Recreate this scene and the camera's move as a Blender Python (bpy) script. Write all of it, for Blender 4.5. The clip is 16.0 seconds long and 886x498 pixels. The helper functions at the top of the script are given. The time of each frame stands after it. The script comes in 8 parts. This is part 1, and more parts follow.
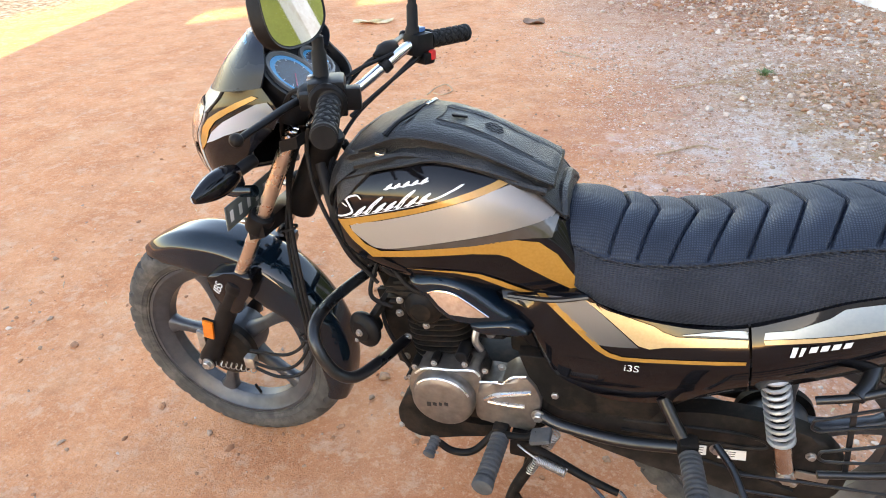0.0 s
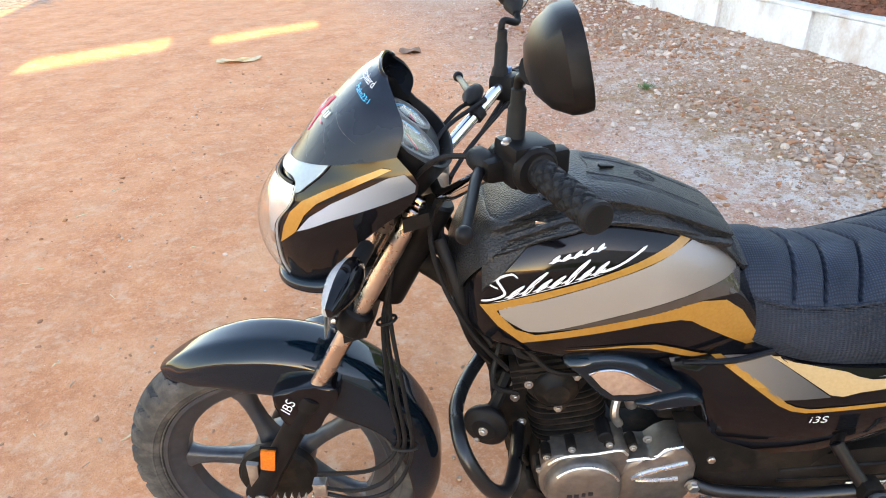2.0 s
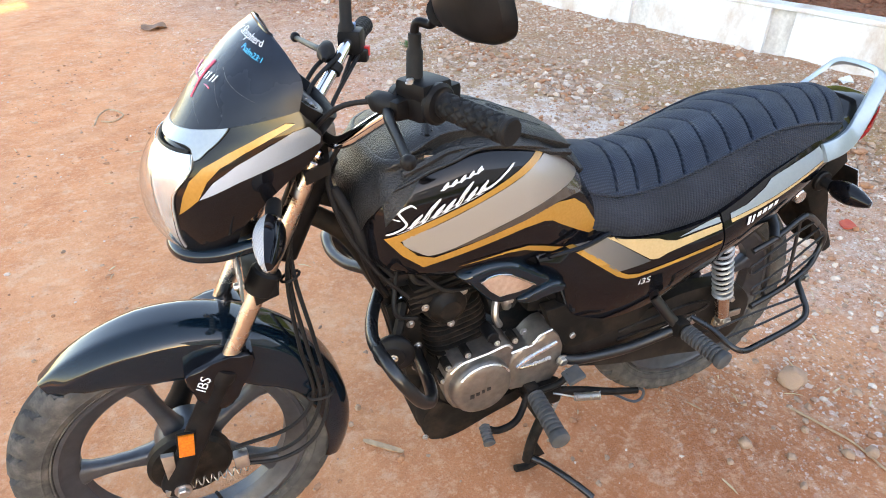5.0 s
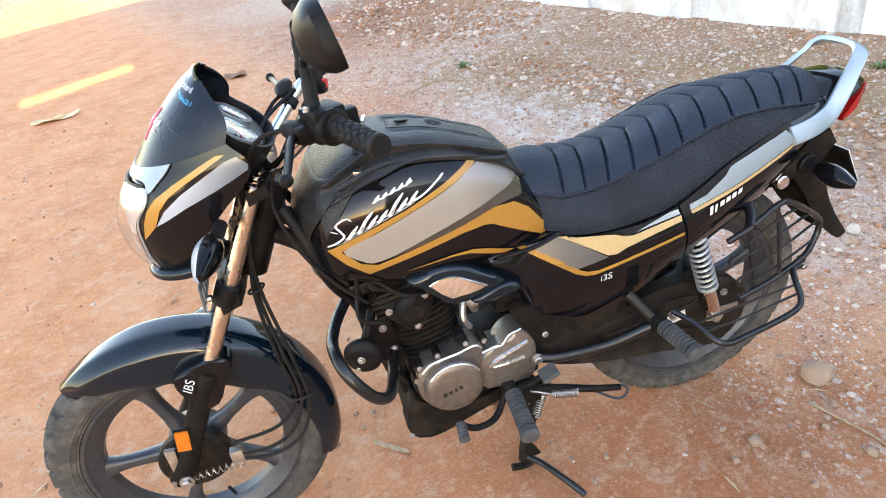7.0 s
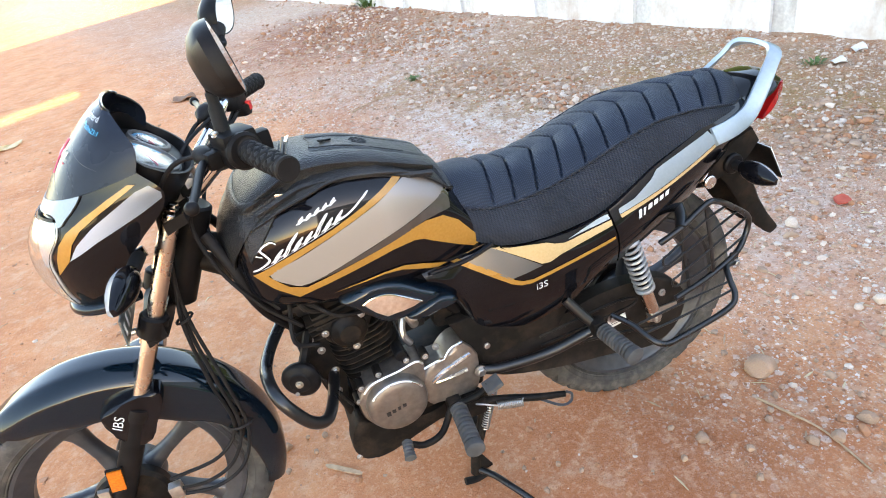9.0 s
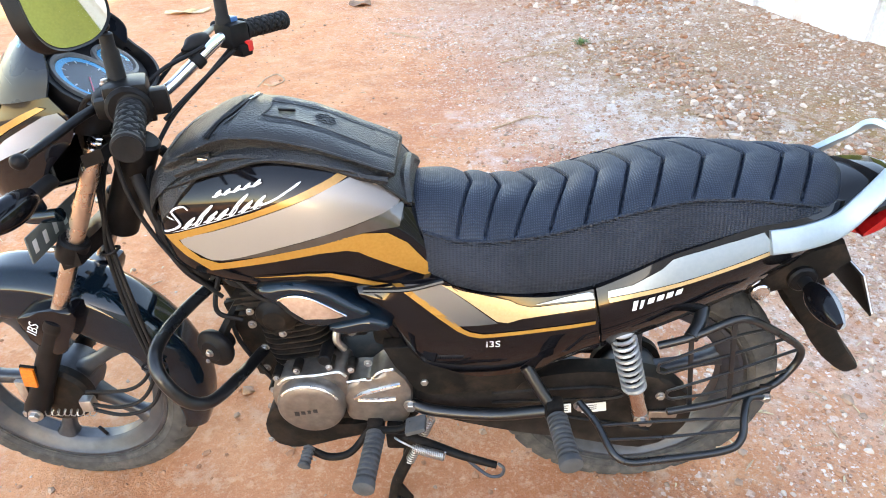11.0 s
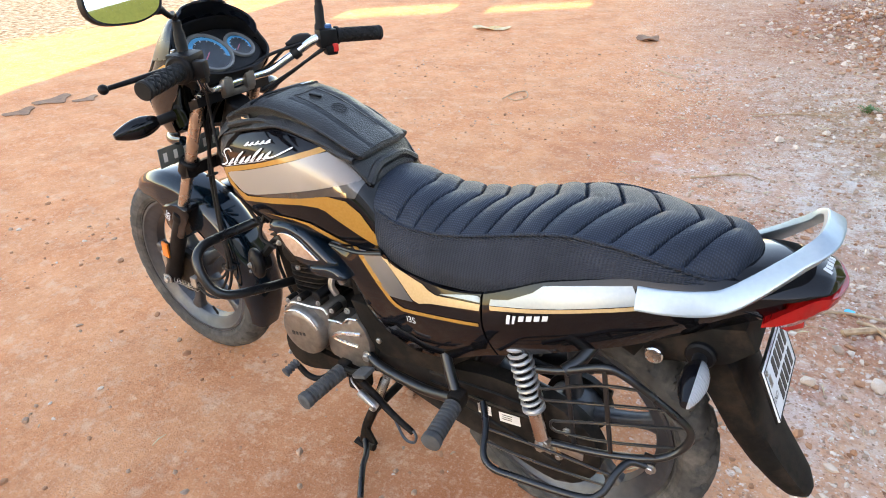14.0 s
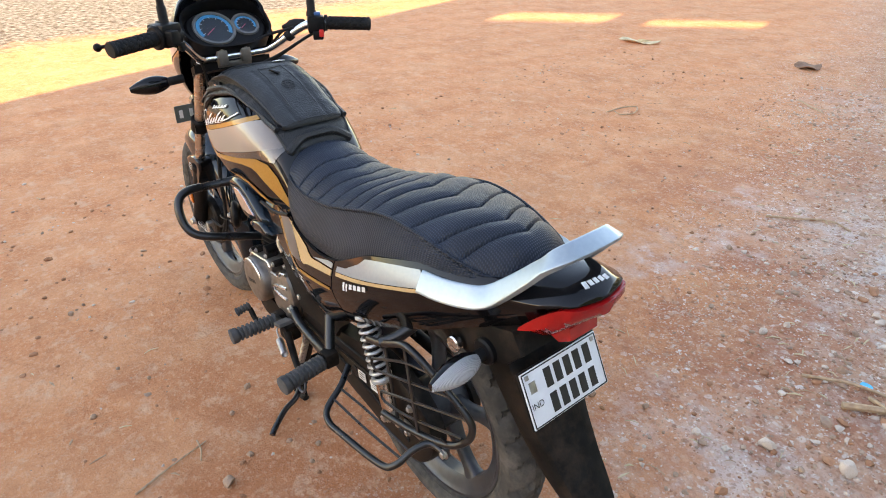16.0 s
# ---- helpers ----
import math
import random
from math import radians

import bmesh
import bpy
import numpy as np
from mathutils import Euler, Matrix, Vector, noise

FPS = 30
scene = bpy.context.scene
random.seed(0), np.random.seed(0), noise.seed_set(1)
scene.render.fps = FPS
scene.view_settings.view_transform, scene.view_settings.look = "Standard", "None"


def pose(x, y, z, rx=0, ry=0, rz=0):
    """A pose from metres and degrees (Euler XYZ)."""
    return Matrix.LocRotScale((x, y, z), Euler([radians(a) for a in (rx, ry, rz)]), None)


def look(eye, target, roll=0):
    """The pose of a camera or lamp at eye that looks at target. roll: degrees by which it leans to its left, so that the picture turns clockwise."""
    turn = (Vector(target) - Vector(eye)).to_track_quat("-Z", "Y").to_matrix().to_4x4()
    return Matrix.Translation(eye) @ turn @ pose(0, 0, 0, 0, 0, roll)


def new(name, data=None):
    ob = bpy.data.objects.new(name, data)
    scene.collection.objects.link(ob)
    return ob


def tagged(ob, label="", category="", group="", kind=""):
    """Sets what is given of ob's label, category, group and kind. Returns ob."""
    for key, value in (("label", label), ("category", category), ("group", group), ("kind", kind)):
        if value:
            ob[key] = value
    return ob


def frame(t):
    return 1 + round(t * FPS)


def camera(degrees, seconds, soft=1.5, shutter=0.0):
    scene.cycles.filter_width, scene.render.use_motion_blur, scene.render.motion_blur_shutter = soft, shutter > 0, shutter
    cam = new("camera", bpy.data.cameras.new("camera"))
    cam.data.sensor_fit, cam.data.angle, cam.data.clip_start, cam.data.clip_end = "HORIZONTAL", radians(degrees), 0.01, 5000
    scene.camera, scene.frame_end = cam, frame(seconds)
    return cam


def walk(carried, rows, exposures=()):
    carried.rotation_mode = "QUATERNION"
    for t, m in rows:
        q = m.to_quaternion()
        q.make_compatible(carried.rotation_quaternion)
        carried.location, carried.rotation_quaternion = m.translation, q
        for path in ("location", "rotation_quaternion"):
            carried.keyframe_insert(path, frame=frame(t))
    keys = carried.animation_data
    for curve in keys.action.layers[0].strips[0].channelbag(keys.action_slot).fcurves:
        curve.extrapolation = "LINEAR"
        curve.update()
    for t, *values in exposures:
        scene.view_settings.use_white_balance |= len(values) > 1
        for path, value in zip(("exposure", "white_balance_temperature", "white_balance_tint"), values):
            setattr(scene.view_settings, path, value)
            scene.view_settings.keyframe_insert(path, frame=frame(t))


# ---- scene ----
EXPOSURES = [(0.0, 2.94, 7920, 19), (2.5, 2.84, 7590, 17), (3.5, 2.94, 7920, 19), (9.0, 3.04, 7650, 17), (11.3, 3.29, 7700, 17), (12.0, 2.99, 7810, 18), (13.0, 2.91, 7920, 19), (14.0, 2.93, 7980, 19), (15.0, 2.71, 8140, 20), (16.0, 2.64, 8250, 20)]
cam = camera(70.91, 16.0, soft=1.0)
# seconds, eye in metres, yaw, pitch, roll in degrees
ROWS = [
    (0.0, -0.3694, -1.0650, 1.3597, 17.64, -32.14, -2.34),
    (0.5, -0.5534, -1.1276, 1.3695, 11.07, -30.40, -0.61),
    (1.0, -0.6782, -1.1102, 1.3444, 9.22, -31.62, 2.44),
    (1.5, -0.8093, -0.9975, 1.3323, 7.31, -31.20, -0.88),
    (2.0, -0.9043, -0.9293, 1.3489, 1.55, -30.25, -1.78),
    (2.5, -1.0244, -0.9408, 1.3592, -8.80, -29.63, -2.08),
    (3.0, -1.1193, -0.9771, 1.3582, -14.90, -29.99, -0.25),
    (3.5, -1.1511, -0.9931, 1.3495, -17.22, -30.81, 1.79),
    (4.0, -1.1477, -1.0012, 1.3589, -17.50, -30.64, 0.08),
    (4.5, -1.1474, -1.0071, 1.3674, -19.28, -30.30, -0.83),
    (5.0, -1.1196, -1.0054, 1.3556, -22.33, -33.28, -0.14),
    (5.2, -1.0941, -1.0164, 1.3560, -20.76, -33.72, -0.82),
    (7.3, -0.8435, -1.2056, 1.3650, -10.99, -30.41, -9.73),
    (7.5, -0.8401, -1.2098, 1.3653, -11.63, -30.24, -9.66),
    (8.0, -0.8227, -1.2120, 1.3692, -13.04, -29.60, -10.09),
    (8.5, -0.8005, -1.2068, 1.3654, -14.96, -29.56, -9.79),
    (9.0, -0.7807, -1.2036, 1.3562, -14.57, -30.34, -10.95),
    (9.2, -0.7760, -1.2080, 1.3479, -13.96, -31.48, -10.36),
    (11.3, -0.2716, -1.0139, 1.3560, 6.93, -33.99, -1.09),
    (11.5, -0.2209, -1.0242, 1.3663, 10.02, -33.21, -1.15),
    (12.0, -0.1199, -1.1001, 1.3755, 13.32, -30.24, -1.79),
    (12.5, 0.0074, -1.2156, 1.3986, 14.80, -28.49, 0.05),
    (13.0, 0.0987, -1.2237, 1.4138, 14.33, -29.10, 0.69),
    (13.5, 0.2377, -1.1075, 1.3880, 21.50, -30.10, 0.83),
    (14.0, 0.3528, -1.0178, 1.3778, 33.74, -30.92, -1.91),
    (14.5, 0.4840, -1.0320, 1.3698, 39.00, -30.84, 0.17),
    (15.0, 0.6513, -1.0046, 1.3722, 43.68, -30.16, 0.84),
    (15.5, 0.7984, -0.8472, 1.3719, 48.58, -30.22, 0.49),
    (16.0, 0.8892, -0.6843, 1.3630, 51.43, -30.10, -0.85),
]
walk(cam, [(t, pose(x, y, z, 0, 0, yaw) @ pose(0, 0, 0, 90 + pitch) @ pose(0, 0, 0, 0, 0, roll)) for t, x, y, z, yaw, pitch, roll in ROWS], EXPOSURES)

# ---- world, sun ----
SUN_H = Vector((-0.25, 0.97, 0)).normalized()   # the way the sunlight travels over the ground
SUN_EL = radians(15)
world = bpy.data.worlds.new("world")
scene.world = world
world.use_nodes = True
wn = world.node_tree
sky = wn.nodes.new("ShaderNodeTexSky")
sky.sky_type, sky.sun_disc = 'NISHITA', False
sky.sun_elevation = SUN_EL
sky.sun_rotation = math.atan2(-SUN_H.x, -SUN_H.y)
sky.air_density, sky.dust_density, sky.ozone_density = 1.0, 0.4, 1.0
wn.links.new(sky.outputs[0], wn.nodes["Background"].inputs[0])
wn.nodes["Background"].inputs[1].default_value = 0.15
sun = new("sun", bpy.data.lights.new("sun", 'SUN'))
sun.data.energy, sun.data.angle, sun.data.color = 5.0, radians(0.25), (1.0, 0.84, 0.44)
sun.matrix_world = look((0, 0, 20), Vector((0, 0, 20)) + SUN_H * math.cos(SUN_EL) - Vector((0, 0, math.sin(SUN_EL))))

# ---- materials ----
def node_mat(name):
    m = bpy.data.materials.new(name)
    m.use_nodes = True
    return m, m.node_tree.nodes, m.node_tree.links, m.node_tree.nodes["Principled BSDF"]


def ramp(nodes, stops):
    r = nodes.new("ShaderNodeValToRGB")
    r.color_ramp.elements[0].position, r.color_ramp.elements[0].color = stops[0][0], (*stops[0][1], 1)
    r.color_ramp.elements[1].position, r.color_ramp.elements[1].color = stops[-1][0], (*stops[-1][1], 1)
    for p, c in stops[1:-1]:
        e = r.color_ramp.elements.new(p)
        e.color = (*c, 1)
    return r


def surface(name, a, b, rough=0.5, metal=0.0, scale=40.0, coat=0.0, bump=0.0, bump_scale=300.0, dust=0.0, dust_col=(0.36, 0.22, 0.14), rough_var=0.12, spec=0.5):
    """Two-tone procedural surface; dust lies on faces that look up and in low-frequency patches."""
    m, n, l, p = node_mat(name)
    tc = n.new("ShaderNodeTexCoord")
    n1 = n.new("ShaderNodeTexNoise")
    n1.inputs["Scale"].default_value, n1.inputs["Detail"].default_value = scale, 6
    l.new(tc.outputs["Object"], n1.inputs["Vector"])
    r = ramp(n, [(0.3, a), (0.7, b)])
    l.new(n1.outputs[0], r.inputs[0])
    col = r.outputs[0]
    n2 = n.new("ShaderNodeTexNoise")
    n2.inputs["Scale"].default_value, n2.inputs["Detail"].default_value = 7.0, 5
    l.new(tc.outputs["Object"], n2.inputs["Vector"])
    rr = n.new("ShaderNodeMapRange")
    rr.inputs[3].default_value, rr.inputs[4].default_value = max(0.02, rough - rough_var), min(1.0, rough + rough_var)
    l.new(n2.outputs[0], rr.inputs[0])
    rough_out = rr.outputs[0]
    if dust > 0:
        n3 = n.new("ShaderNodeTexNoise")
        n3.inputs["Scale"].default_value, n3.inputs["Detail"].default_value = 16.0, 9
        n3.inputs["Roughness"].default_value = 0.7
        l.new(tc.outputs["Object"], n3.inputs["Vector"])
        mr = n.new("ShaderNodeMapRange")
        mr.inputs[1].default_value, mr.inputs[2].default_value = 0.47, 0.72
        mr.inputs[3].default_value, mr.inputs[4].default_value = dust * 0.05, dust
        l.new(n3.outputs[0], mr.inputs[0])
        mx = n.new("ShaderNodeMix")
        mx.data_type = 'RGBA'
        mx.inputs[7].default_value = (*dust_col, 1)
        l.new(mr.outputs[0], mx.inputs[0])
        l.new(col, mx.inputs[6])
        col = mx.outputs[2]
        ad = n.new("ShaderNodeMath")
        ad.operation, ad.use_clamp = 'ADD', True
        l.new(rough_out, ad.inputs[0])
        l.new(mr.outputs[0], ad.inputs[1])
        rough_out = ad.outputs[0]
    l.new(col, p.inputs["Base Color"])
    l.new(rough_out, p.inputs["Roughness"])
    p.inputs["Metallic"].default_value = metal
    p.inputs["Coat Weight"].default_value = coat
    p.inputs["Coat Roughness"].default_value = 0.04
    p.inputs["Specular IOR Level"].default_value = spec
    if bump > 0:
        nb = n.new("ShaderNodeTexNoise")
        nb.inputs["Scale"].default_value, nb.inputs["Detail"].default_value = bump_scale, 4
        l.new(tc.outputs["Object"], nb.inputs["Vector"])
        bp = n.new("ShaderNodeBump")
        bp.inputs["Strength"].default_value, bp.inputs["Distance"].default_value = bump, 0.002
        l.new(nb.outputs[0], bp.inputs["Height"])
        l.new(bp.outputs[0], p.inputs["Normal"])
    return m


BLACK_GLOSS = surface("black_gloss_paint", (0.003, 0.003, 0.004), (0.006, 0.006, 0.008), 0.06, rough_var=0.03, dust=0.006, spec=0.30)
# part of the blue in this base stands in for the reflected sky
NAVY_GLOSS = surface("blue_black_paint", (0.0015, 0.0070, 0.0125), (0.0025, 0.0090, 0.016), 0.06, rough_var=0.03, dust=0.006, spec=0.42)
BLACK_SATIN = surface("black_satin_plastic", (0.004, 0.004, 0.0045), (0.009, 0.009, 0.010), 0.42, dust=0.02, bump=0.05, spec=0.12)
BLACK_DUSTY = surface("dusty_black_plastic", (0.004, 0.004, 0.004), (0.010, 0.0095, 0.009), 0.55, dust=0.08, bump=0.10, spec=0.10)
BLACK_TUBE = surface("black_powder_coat", (0.005, 0.006, 0.007), (0.009, 0.010, 0.012), 0.30, dust=0.03, spec=0.5)
RUBBER = surface("black_rubber", (0.006, 0.006, 0.0065), (0.012, 0.012, 0.013), 0.6, bump=0.15, dust=0.03, spec=0.18)
RUBBER_DUSTY = surface("dusty_rubber", (0.035, 0.036, 0.038), (0.060, 0.062, 0.064), 0.75, bump=0.2, dust=0.36, dust_col=(0.20, 0.17, 0.15))
TYRE = surface("tyre_rubber", (0.032, 0.031, 0.030), (0.066, 0.062, 0.058), 0.85, bump=0.35, bump_scale=160, dust=0.50, dust_col=(0.23, 0.20, 0.17), spec=0.2)
ALLOY = surface("dark_alloy_paint", (0.030, 0.034, 0.042), (0.050, 0.056, 0.066), 0.35, metal=0.35, dust=0.16, dust_col=(0.24, 0.18, 0.14))
CHROME = surface("chrome", (0.72, 0.72, 0.73), (0.82, 0.82, 0.83), 0.07, metal=1.0, rough_var=0.04, dust=0.05)
STEEL = surface("zinc_steel", (0.36, 0.35, 0.34), (0.58, 0.57, 0.55), 0.38, metal=1.0, dust=0.25)
SPRING = surface("silver_spring_paint", (0.30, 0.31, 0.32), (0.42, 0.43, 0.44), 0.35, metal=0.5, dust=0.3)
# chrome whose tan base carries the ground's warm reflection, with dust over it
COPPERY = surface("dusty_warm_tinted_chrome", (0.56, 0.47, 0.41), (0.70, 0.62, 0.56), 0.22, metal=1.0, dust=0.15, dust_col=(0.40, 0.28, 0.21))
ENGINE_ALU = surface("satin_engine_aluminium", (0.18, 0.160, 0.145), (0.26, 0.235, 0.212), 0.36, metal=0.8, scale=60, bump=0.08, dust=0.26)
ENGINE_EDGE = surface("bare_aluminium_edge", (0.62, 0.62, 0.62), (0.80, 0.80, 0.80), 0.25, metal=1.0, dust=0.1)
ENGINE_BLACK = surface("black_engine_enamel", (0.004, 0.004, 0.004), (0.010, 0.0095, 0.009), 0.45, dust=0.10, bump=0.1, spec=0.12)
CHAINCASE = surface("chain_case_enamel", (0.006, 0.0058, 0.0055), (0.013, 0.012, 0.011), 0.42, dust=0.14, dust_col=(0.24, 0.17, 0.13), spec=0.14)
SILVER = surface("silver_paint", (0.235, 0.280, 0.315), (0.26, 0.305, 0.34), 0.34, metal=0.4, coat=0.2, scale=150)
GRAB_SILVER = surface("grab_rail_silver", (0.295, 0.355, 0.395), (0.325, 0.385, 0.425), 0.34, metal=0.6, scale=120)
GOLD = surface("gold_decal", (0.34, 0.165, 0.030), (0.39, 0.195, 0.040), 0.25, coat=0.3, metal=0.1, scale=200)
CREAM = surface("pale_gold_decal", (0.44, 0.30, 0.145), (0.50, 0.345, 0.175), 0.25, coat=0.3, metal=0.1, scale=200)
GREY_DECAL = surface("dark_grey_decal", (0.040, 0.033, 0.028), (0.055, 0.046, 0.040), 0.15, coat=0.9)
WHITE_DECAL = surface("white_decal", (0.58, 0.58, 0.58), (0.68, 0.68, 0.68), 0.4)
CYAN_DECAL = surface("cyan_decal", (0.01, 0.42, 0.72), (0.02, 0.50, 0.80), 0.4)
PINK_DECAL = surface("pink_red_decal", (0.62, 0.08, 0.14), (0.72, 0.13, 0.20), 0.4)
COPPER = surface("copper_brushed_badge", (0.46, 0.31, 0.23), (0.60, 0.44, 0.35), 0.35, metal=0.55, scale=90, dust=0.1)
RED_PLASTIC = surface("red_switch", (0.62, 0.02, 0.02), (0.72, 0.04, 0.03), 0.35)
RED_LENS_LOW = surface("lower_red_lens", (0.30, 0.010, 0.010), (0.40, 0.016, 0.014), 0.2, coat=0.6)
BLUE_PLASTIC = surface("blue_switch", (0.03, 0.10, 0.26), (0.04, 0.13, 0.30), 0.35)
AMBER = surface("amber_reflector", (0.55, 0.11, 0.006), (0.75, 0.19, 0.01), 0.18, coat=1.0, scale=260)
PLATE_WHITE = surface("white_plate", (0.66, 0.68, 0.70), (0.74, 0.76, 0.78), 0.4, dust=0.08)
PLATE_BLACK = surface("black_lettering", (0.010, 0.010, 0.011), (0.018, 0.018, 0.019), 0.4)
LABEL_WHITE = surface("white_label", (0.62, 0.62, 0.60), (0.76, 0.75, 0.72), 0.5, dust=0.12)
DIAL_FACE = surface("dial_face", (0.010, 0.013, 0.018), (0.016, 0.020, 0.027), 0.4)
DIAL_BLUE = surface("dial_blue", (0.02, 0.28, 0.50), (0.03, 0.34, 0.58), 0.4)
DIAL_GREY = surface("dial_bezel_grey", (0.10, 0.098, 0.095), (0.15, 0.147, 0.144), 0.4)
BRASS = surface("corroded_bronze", (0.30, 0.17, 0.09), (0.46, 0.29, 0.17), 0.5, metal=0.5, scale=80, dust=0.4)


def woven(name, a, b, pitch, stripe):
    """Seat cloth: a fine weave relief, ribbed when stripe is set."""
    m, n, l, p = node_mat(name)
    tc = n.new("ShaderNodeTexCoord")
    n1 = n.new("ShaderNodeTexNoise")
    n1.inputs["Scale"].default_value, n1.inputs["Detail"].default_value = 9, 7
    l.new(tc.outputs["Object"], n1.inputs["Vector"])
    r = ramp(n, [(0.3, a), (0.7, b)])
    l.new(n1.outputs[0], r.inputs[0])
    w1 = n.new("ShaderNodeTexWave")
    w1.bands_direction = 'Z' if stripe else 'X'
    w1.inputs["Scale"].default_value = pitch
    w1.inputs["Distortion"].default_value = 0.6
    l.new(tc.outputs["Object"], w1.inputs["Vector"])
    w2 = n.new("ShaderNodeTexWave")
    w2.bands_direction = 'Y' if not stripe else 'X'
    w2.inputs["Scale"].default_value = pitch * (0.5 if stripe else 1.0)
    l.new(tc.outputs["Object"], w2.inputs["Vector"])
    mu = n.new("ShaderNodeMath")
    mu.operation = 'ADD' if stripe else 'MULTIPLY'
    l.new(w1.outputs[1], mu.inputs[0])
    l.new(w2.outputs[1], mu.inputs[1])
    bp = n.new("ShaderNodeBump")
    bp.inputs["Strength"].default_value, bp.inputs["Distance"].default_value = 0.55, 0.0014
    l.new(mu.outputs[0], bp.inputs["Height"])
    l.new(bp.outputs[0], p.inputs["Normal"])
    # weave gaps darkened in the colour to stand for shade between the threads
    tone = n.new("ShaderNodeMix")
    tone.data_type = 'RGBA'
    tone.blend_type = 'MULTIPLY'
    tone.inputs[7].default_value = (0.42, 0.42, 0.45, 1)
    gap = n.new("ShaderNodeMapRange")
    gap.inputs[1].default_value, gap.inputs[2].default_value, gap.inputs[3].default_value, gap.inputs[4].default_value = 0.1, 0.5 if not stripe else 0.9, 1.0, 0.0
    l.new(mu.outputs[0], gap.inputs[0])
    l.new(gap.outputs[0], tone.inputs[0])
    l.new(r.outputs[0], tone.inputs[6])
    l.new(tone.outputs[2], p.inputs["Base Color"])
    p.inputs["Roughness"].default_value = 0.5
    p.inputs["Specular IOR Level"].default_value = 0.20
    return m


SEAT_TOP = woven("seat_mesh_cloth", (0.018, 0.026, 0.042), (0.034, 0.047, 0.072), 78, False)
SEAT_SIDE = woven("seat_ribbed_vinyl", (0.013, 0.017, 0.025), (0.025, 0.031, 0.044), 95, True)


def leather(name):
    m, n, l, p = node_mat(name)
    tc = n.new("ShaderNodeTexCoord")
    v = n.new("ShaderNodeTexVoronoi")
    v.inputs["Scale"].default_value = 300
    l.new(tc.outputs["Object"], v.inputs["Vector"])
    n2 = n.new("ShaderNodeTexNoise")
    n2.inputs["Scale"].default_value, n2.inputs["Detail"].default_value = 14, 8
    l.new(tc.outputs["Object"], n2.inputs["Vector"])
    r = ramp(n, [(0.3, (0.007, 0.007, 0.0075)), (0.55, (0.014, 0.014, 0.015)), (0.8, (0.034, 0.031, 0.029))])
    l.new(n2.outputs[0], r.inputs[0])
    l.new(r.outputs[0], p.inputs["Base Color"])
    mr = n.new("ShaderNodeMapRange")
    mr.inputs[3].default_value, mr.inputs[4].default_value = 0.30, 0.52
    l.new(n2.outputs[0], mr.inputs[0])
    l.new(mr.outputs[0], p.inputs["Roughness"])
    bp = n.new("ShaderNodeBump")
    bp.inputs["Strength"].default_value, bp.inputs["Distance"].default_value = 0.75, 0.0020
    l.new(v.outputs[0], bp.inputs["Height"])
    l.new(bp.outputs[0], p.inputs["Normal"])
    p.inputs["Specular IOR Level"].default_value = 0.42
    return m


LEATHER = leather("black_pebbled_leatherette")


def silver_fade(name, x0, x1, ca, cb, metal=0.4):
    """Decal print that fades from ca at x0 to cb at x1."""
    m, n, l, p = node_mat(name)
    tc = n.new("ShaderNodeTexCoord")
    s = n.new("ShaderNodeSeparateXYZ")
    l.new(tc.outputs["Object"], s.inputs[0])
    mr = n.new("ShaderNodeMapRange")
    mr.inputs[1].default_value, mr.inputs[2].default_value = x0, x1
    l.new(s.outputs[0], mr.inputs[0])
    nz = n.new("ShaderNodeTexNoise")
    nz.inputs["Scale"].default_value = 500
    l.new(tc.outputs["Object"], nz.inputs["Vector"])
    ml = n.new("ShaderNodeMath")
    ml.operation, ml.inputs[2].default_value = 'MULTIPLY_ADD', 0.0
    ml.inputs[1].default_value = 0.12
    l.new(nz.outputs[0], ml.inputs[0])
    l.new(mr.outputs[0], ml.inputs[2])
    r = ramp(n, [(0.0, ca), (1.0, cb)])
    l.new(ml.outputs[0], r.inputs[0])
    l.new(r.outputs[0], p.inputs["Base Color"])
    p.inputs["Metallic"].default_value, p.inputs["Roughness"].default_value = metal * 0.45, 0.34
    p.inputs["Coat Weight"].default_value, p.inputs["Coat Roughness"].default_value = 0.35, 0.05
    return m


TANK_SILVER = silver_fade("tank_silver_print", -0.60, -0.455, (0.30, 0.265, 0.235), (0.13, 0.105, 0.092))
FAIR_SILVER = silver_fade("fairing_silver_print", -1.10, -0.97, (0.38, 0.43, 0.50), (0.13, 0.155, 0.185))
SIDE_FADE = silver_fade("side_grey_print", -0.45, -0.30, (0.19, 0.17, 0.155), (0.05, 0.055, 0.06))


def glass(name, col, rough=0.02, trans=1.0):
    m, n, l, p = node_mat(name)
    p.inputs["Base Color"].default_value = (*col, 1)
    p.inputs["Roughness"].default_value = rough
    p.inputs["Transmission Weight"].default_value = trans
    p.inputs["IOR"].default_value = 1.45
    return m


def ribbed(m, scale, strength=0.6):
    n, l = m.node_tree.nodes, m.node_tree.links
    tc = n.new("ShaderNodeTexCoord")
    w = n.new("ShaderNodeTexWave")
    w.inputs["Scale"].default_value = scale
    l.new(tc.outputs["Object"], w.inputs["Vector"])
    bp = n.new("ShaderNodeBump")
    bp.inputs["Strength"].default_value, bp.inputs["Distance"].default_value = strength, 0.002
    l.new(w.outputs[1], bp.inputs["Height"])
    l.new(bp.outputs[0], n["Principled BSDF"].inputs["Normal"])
    return m


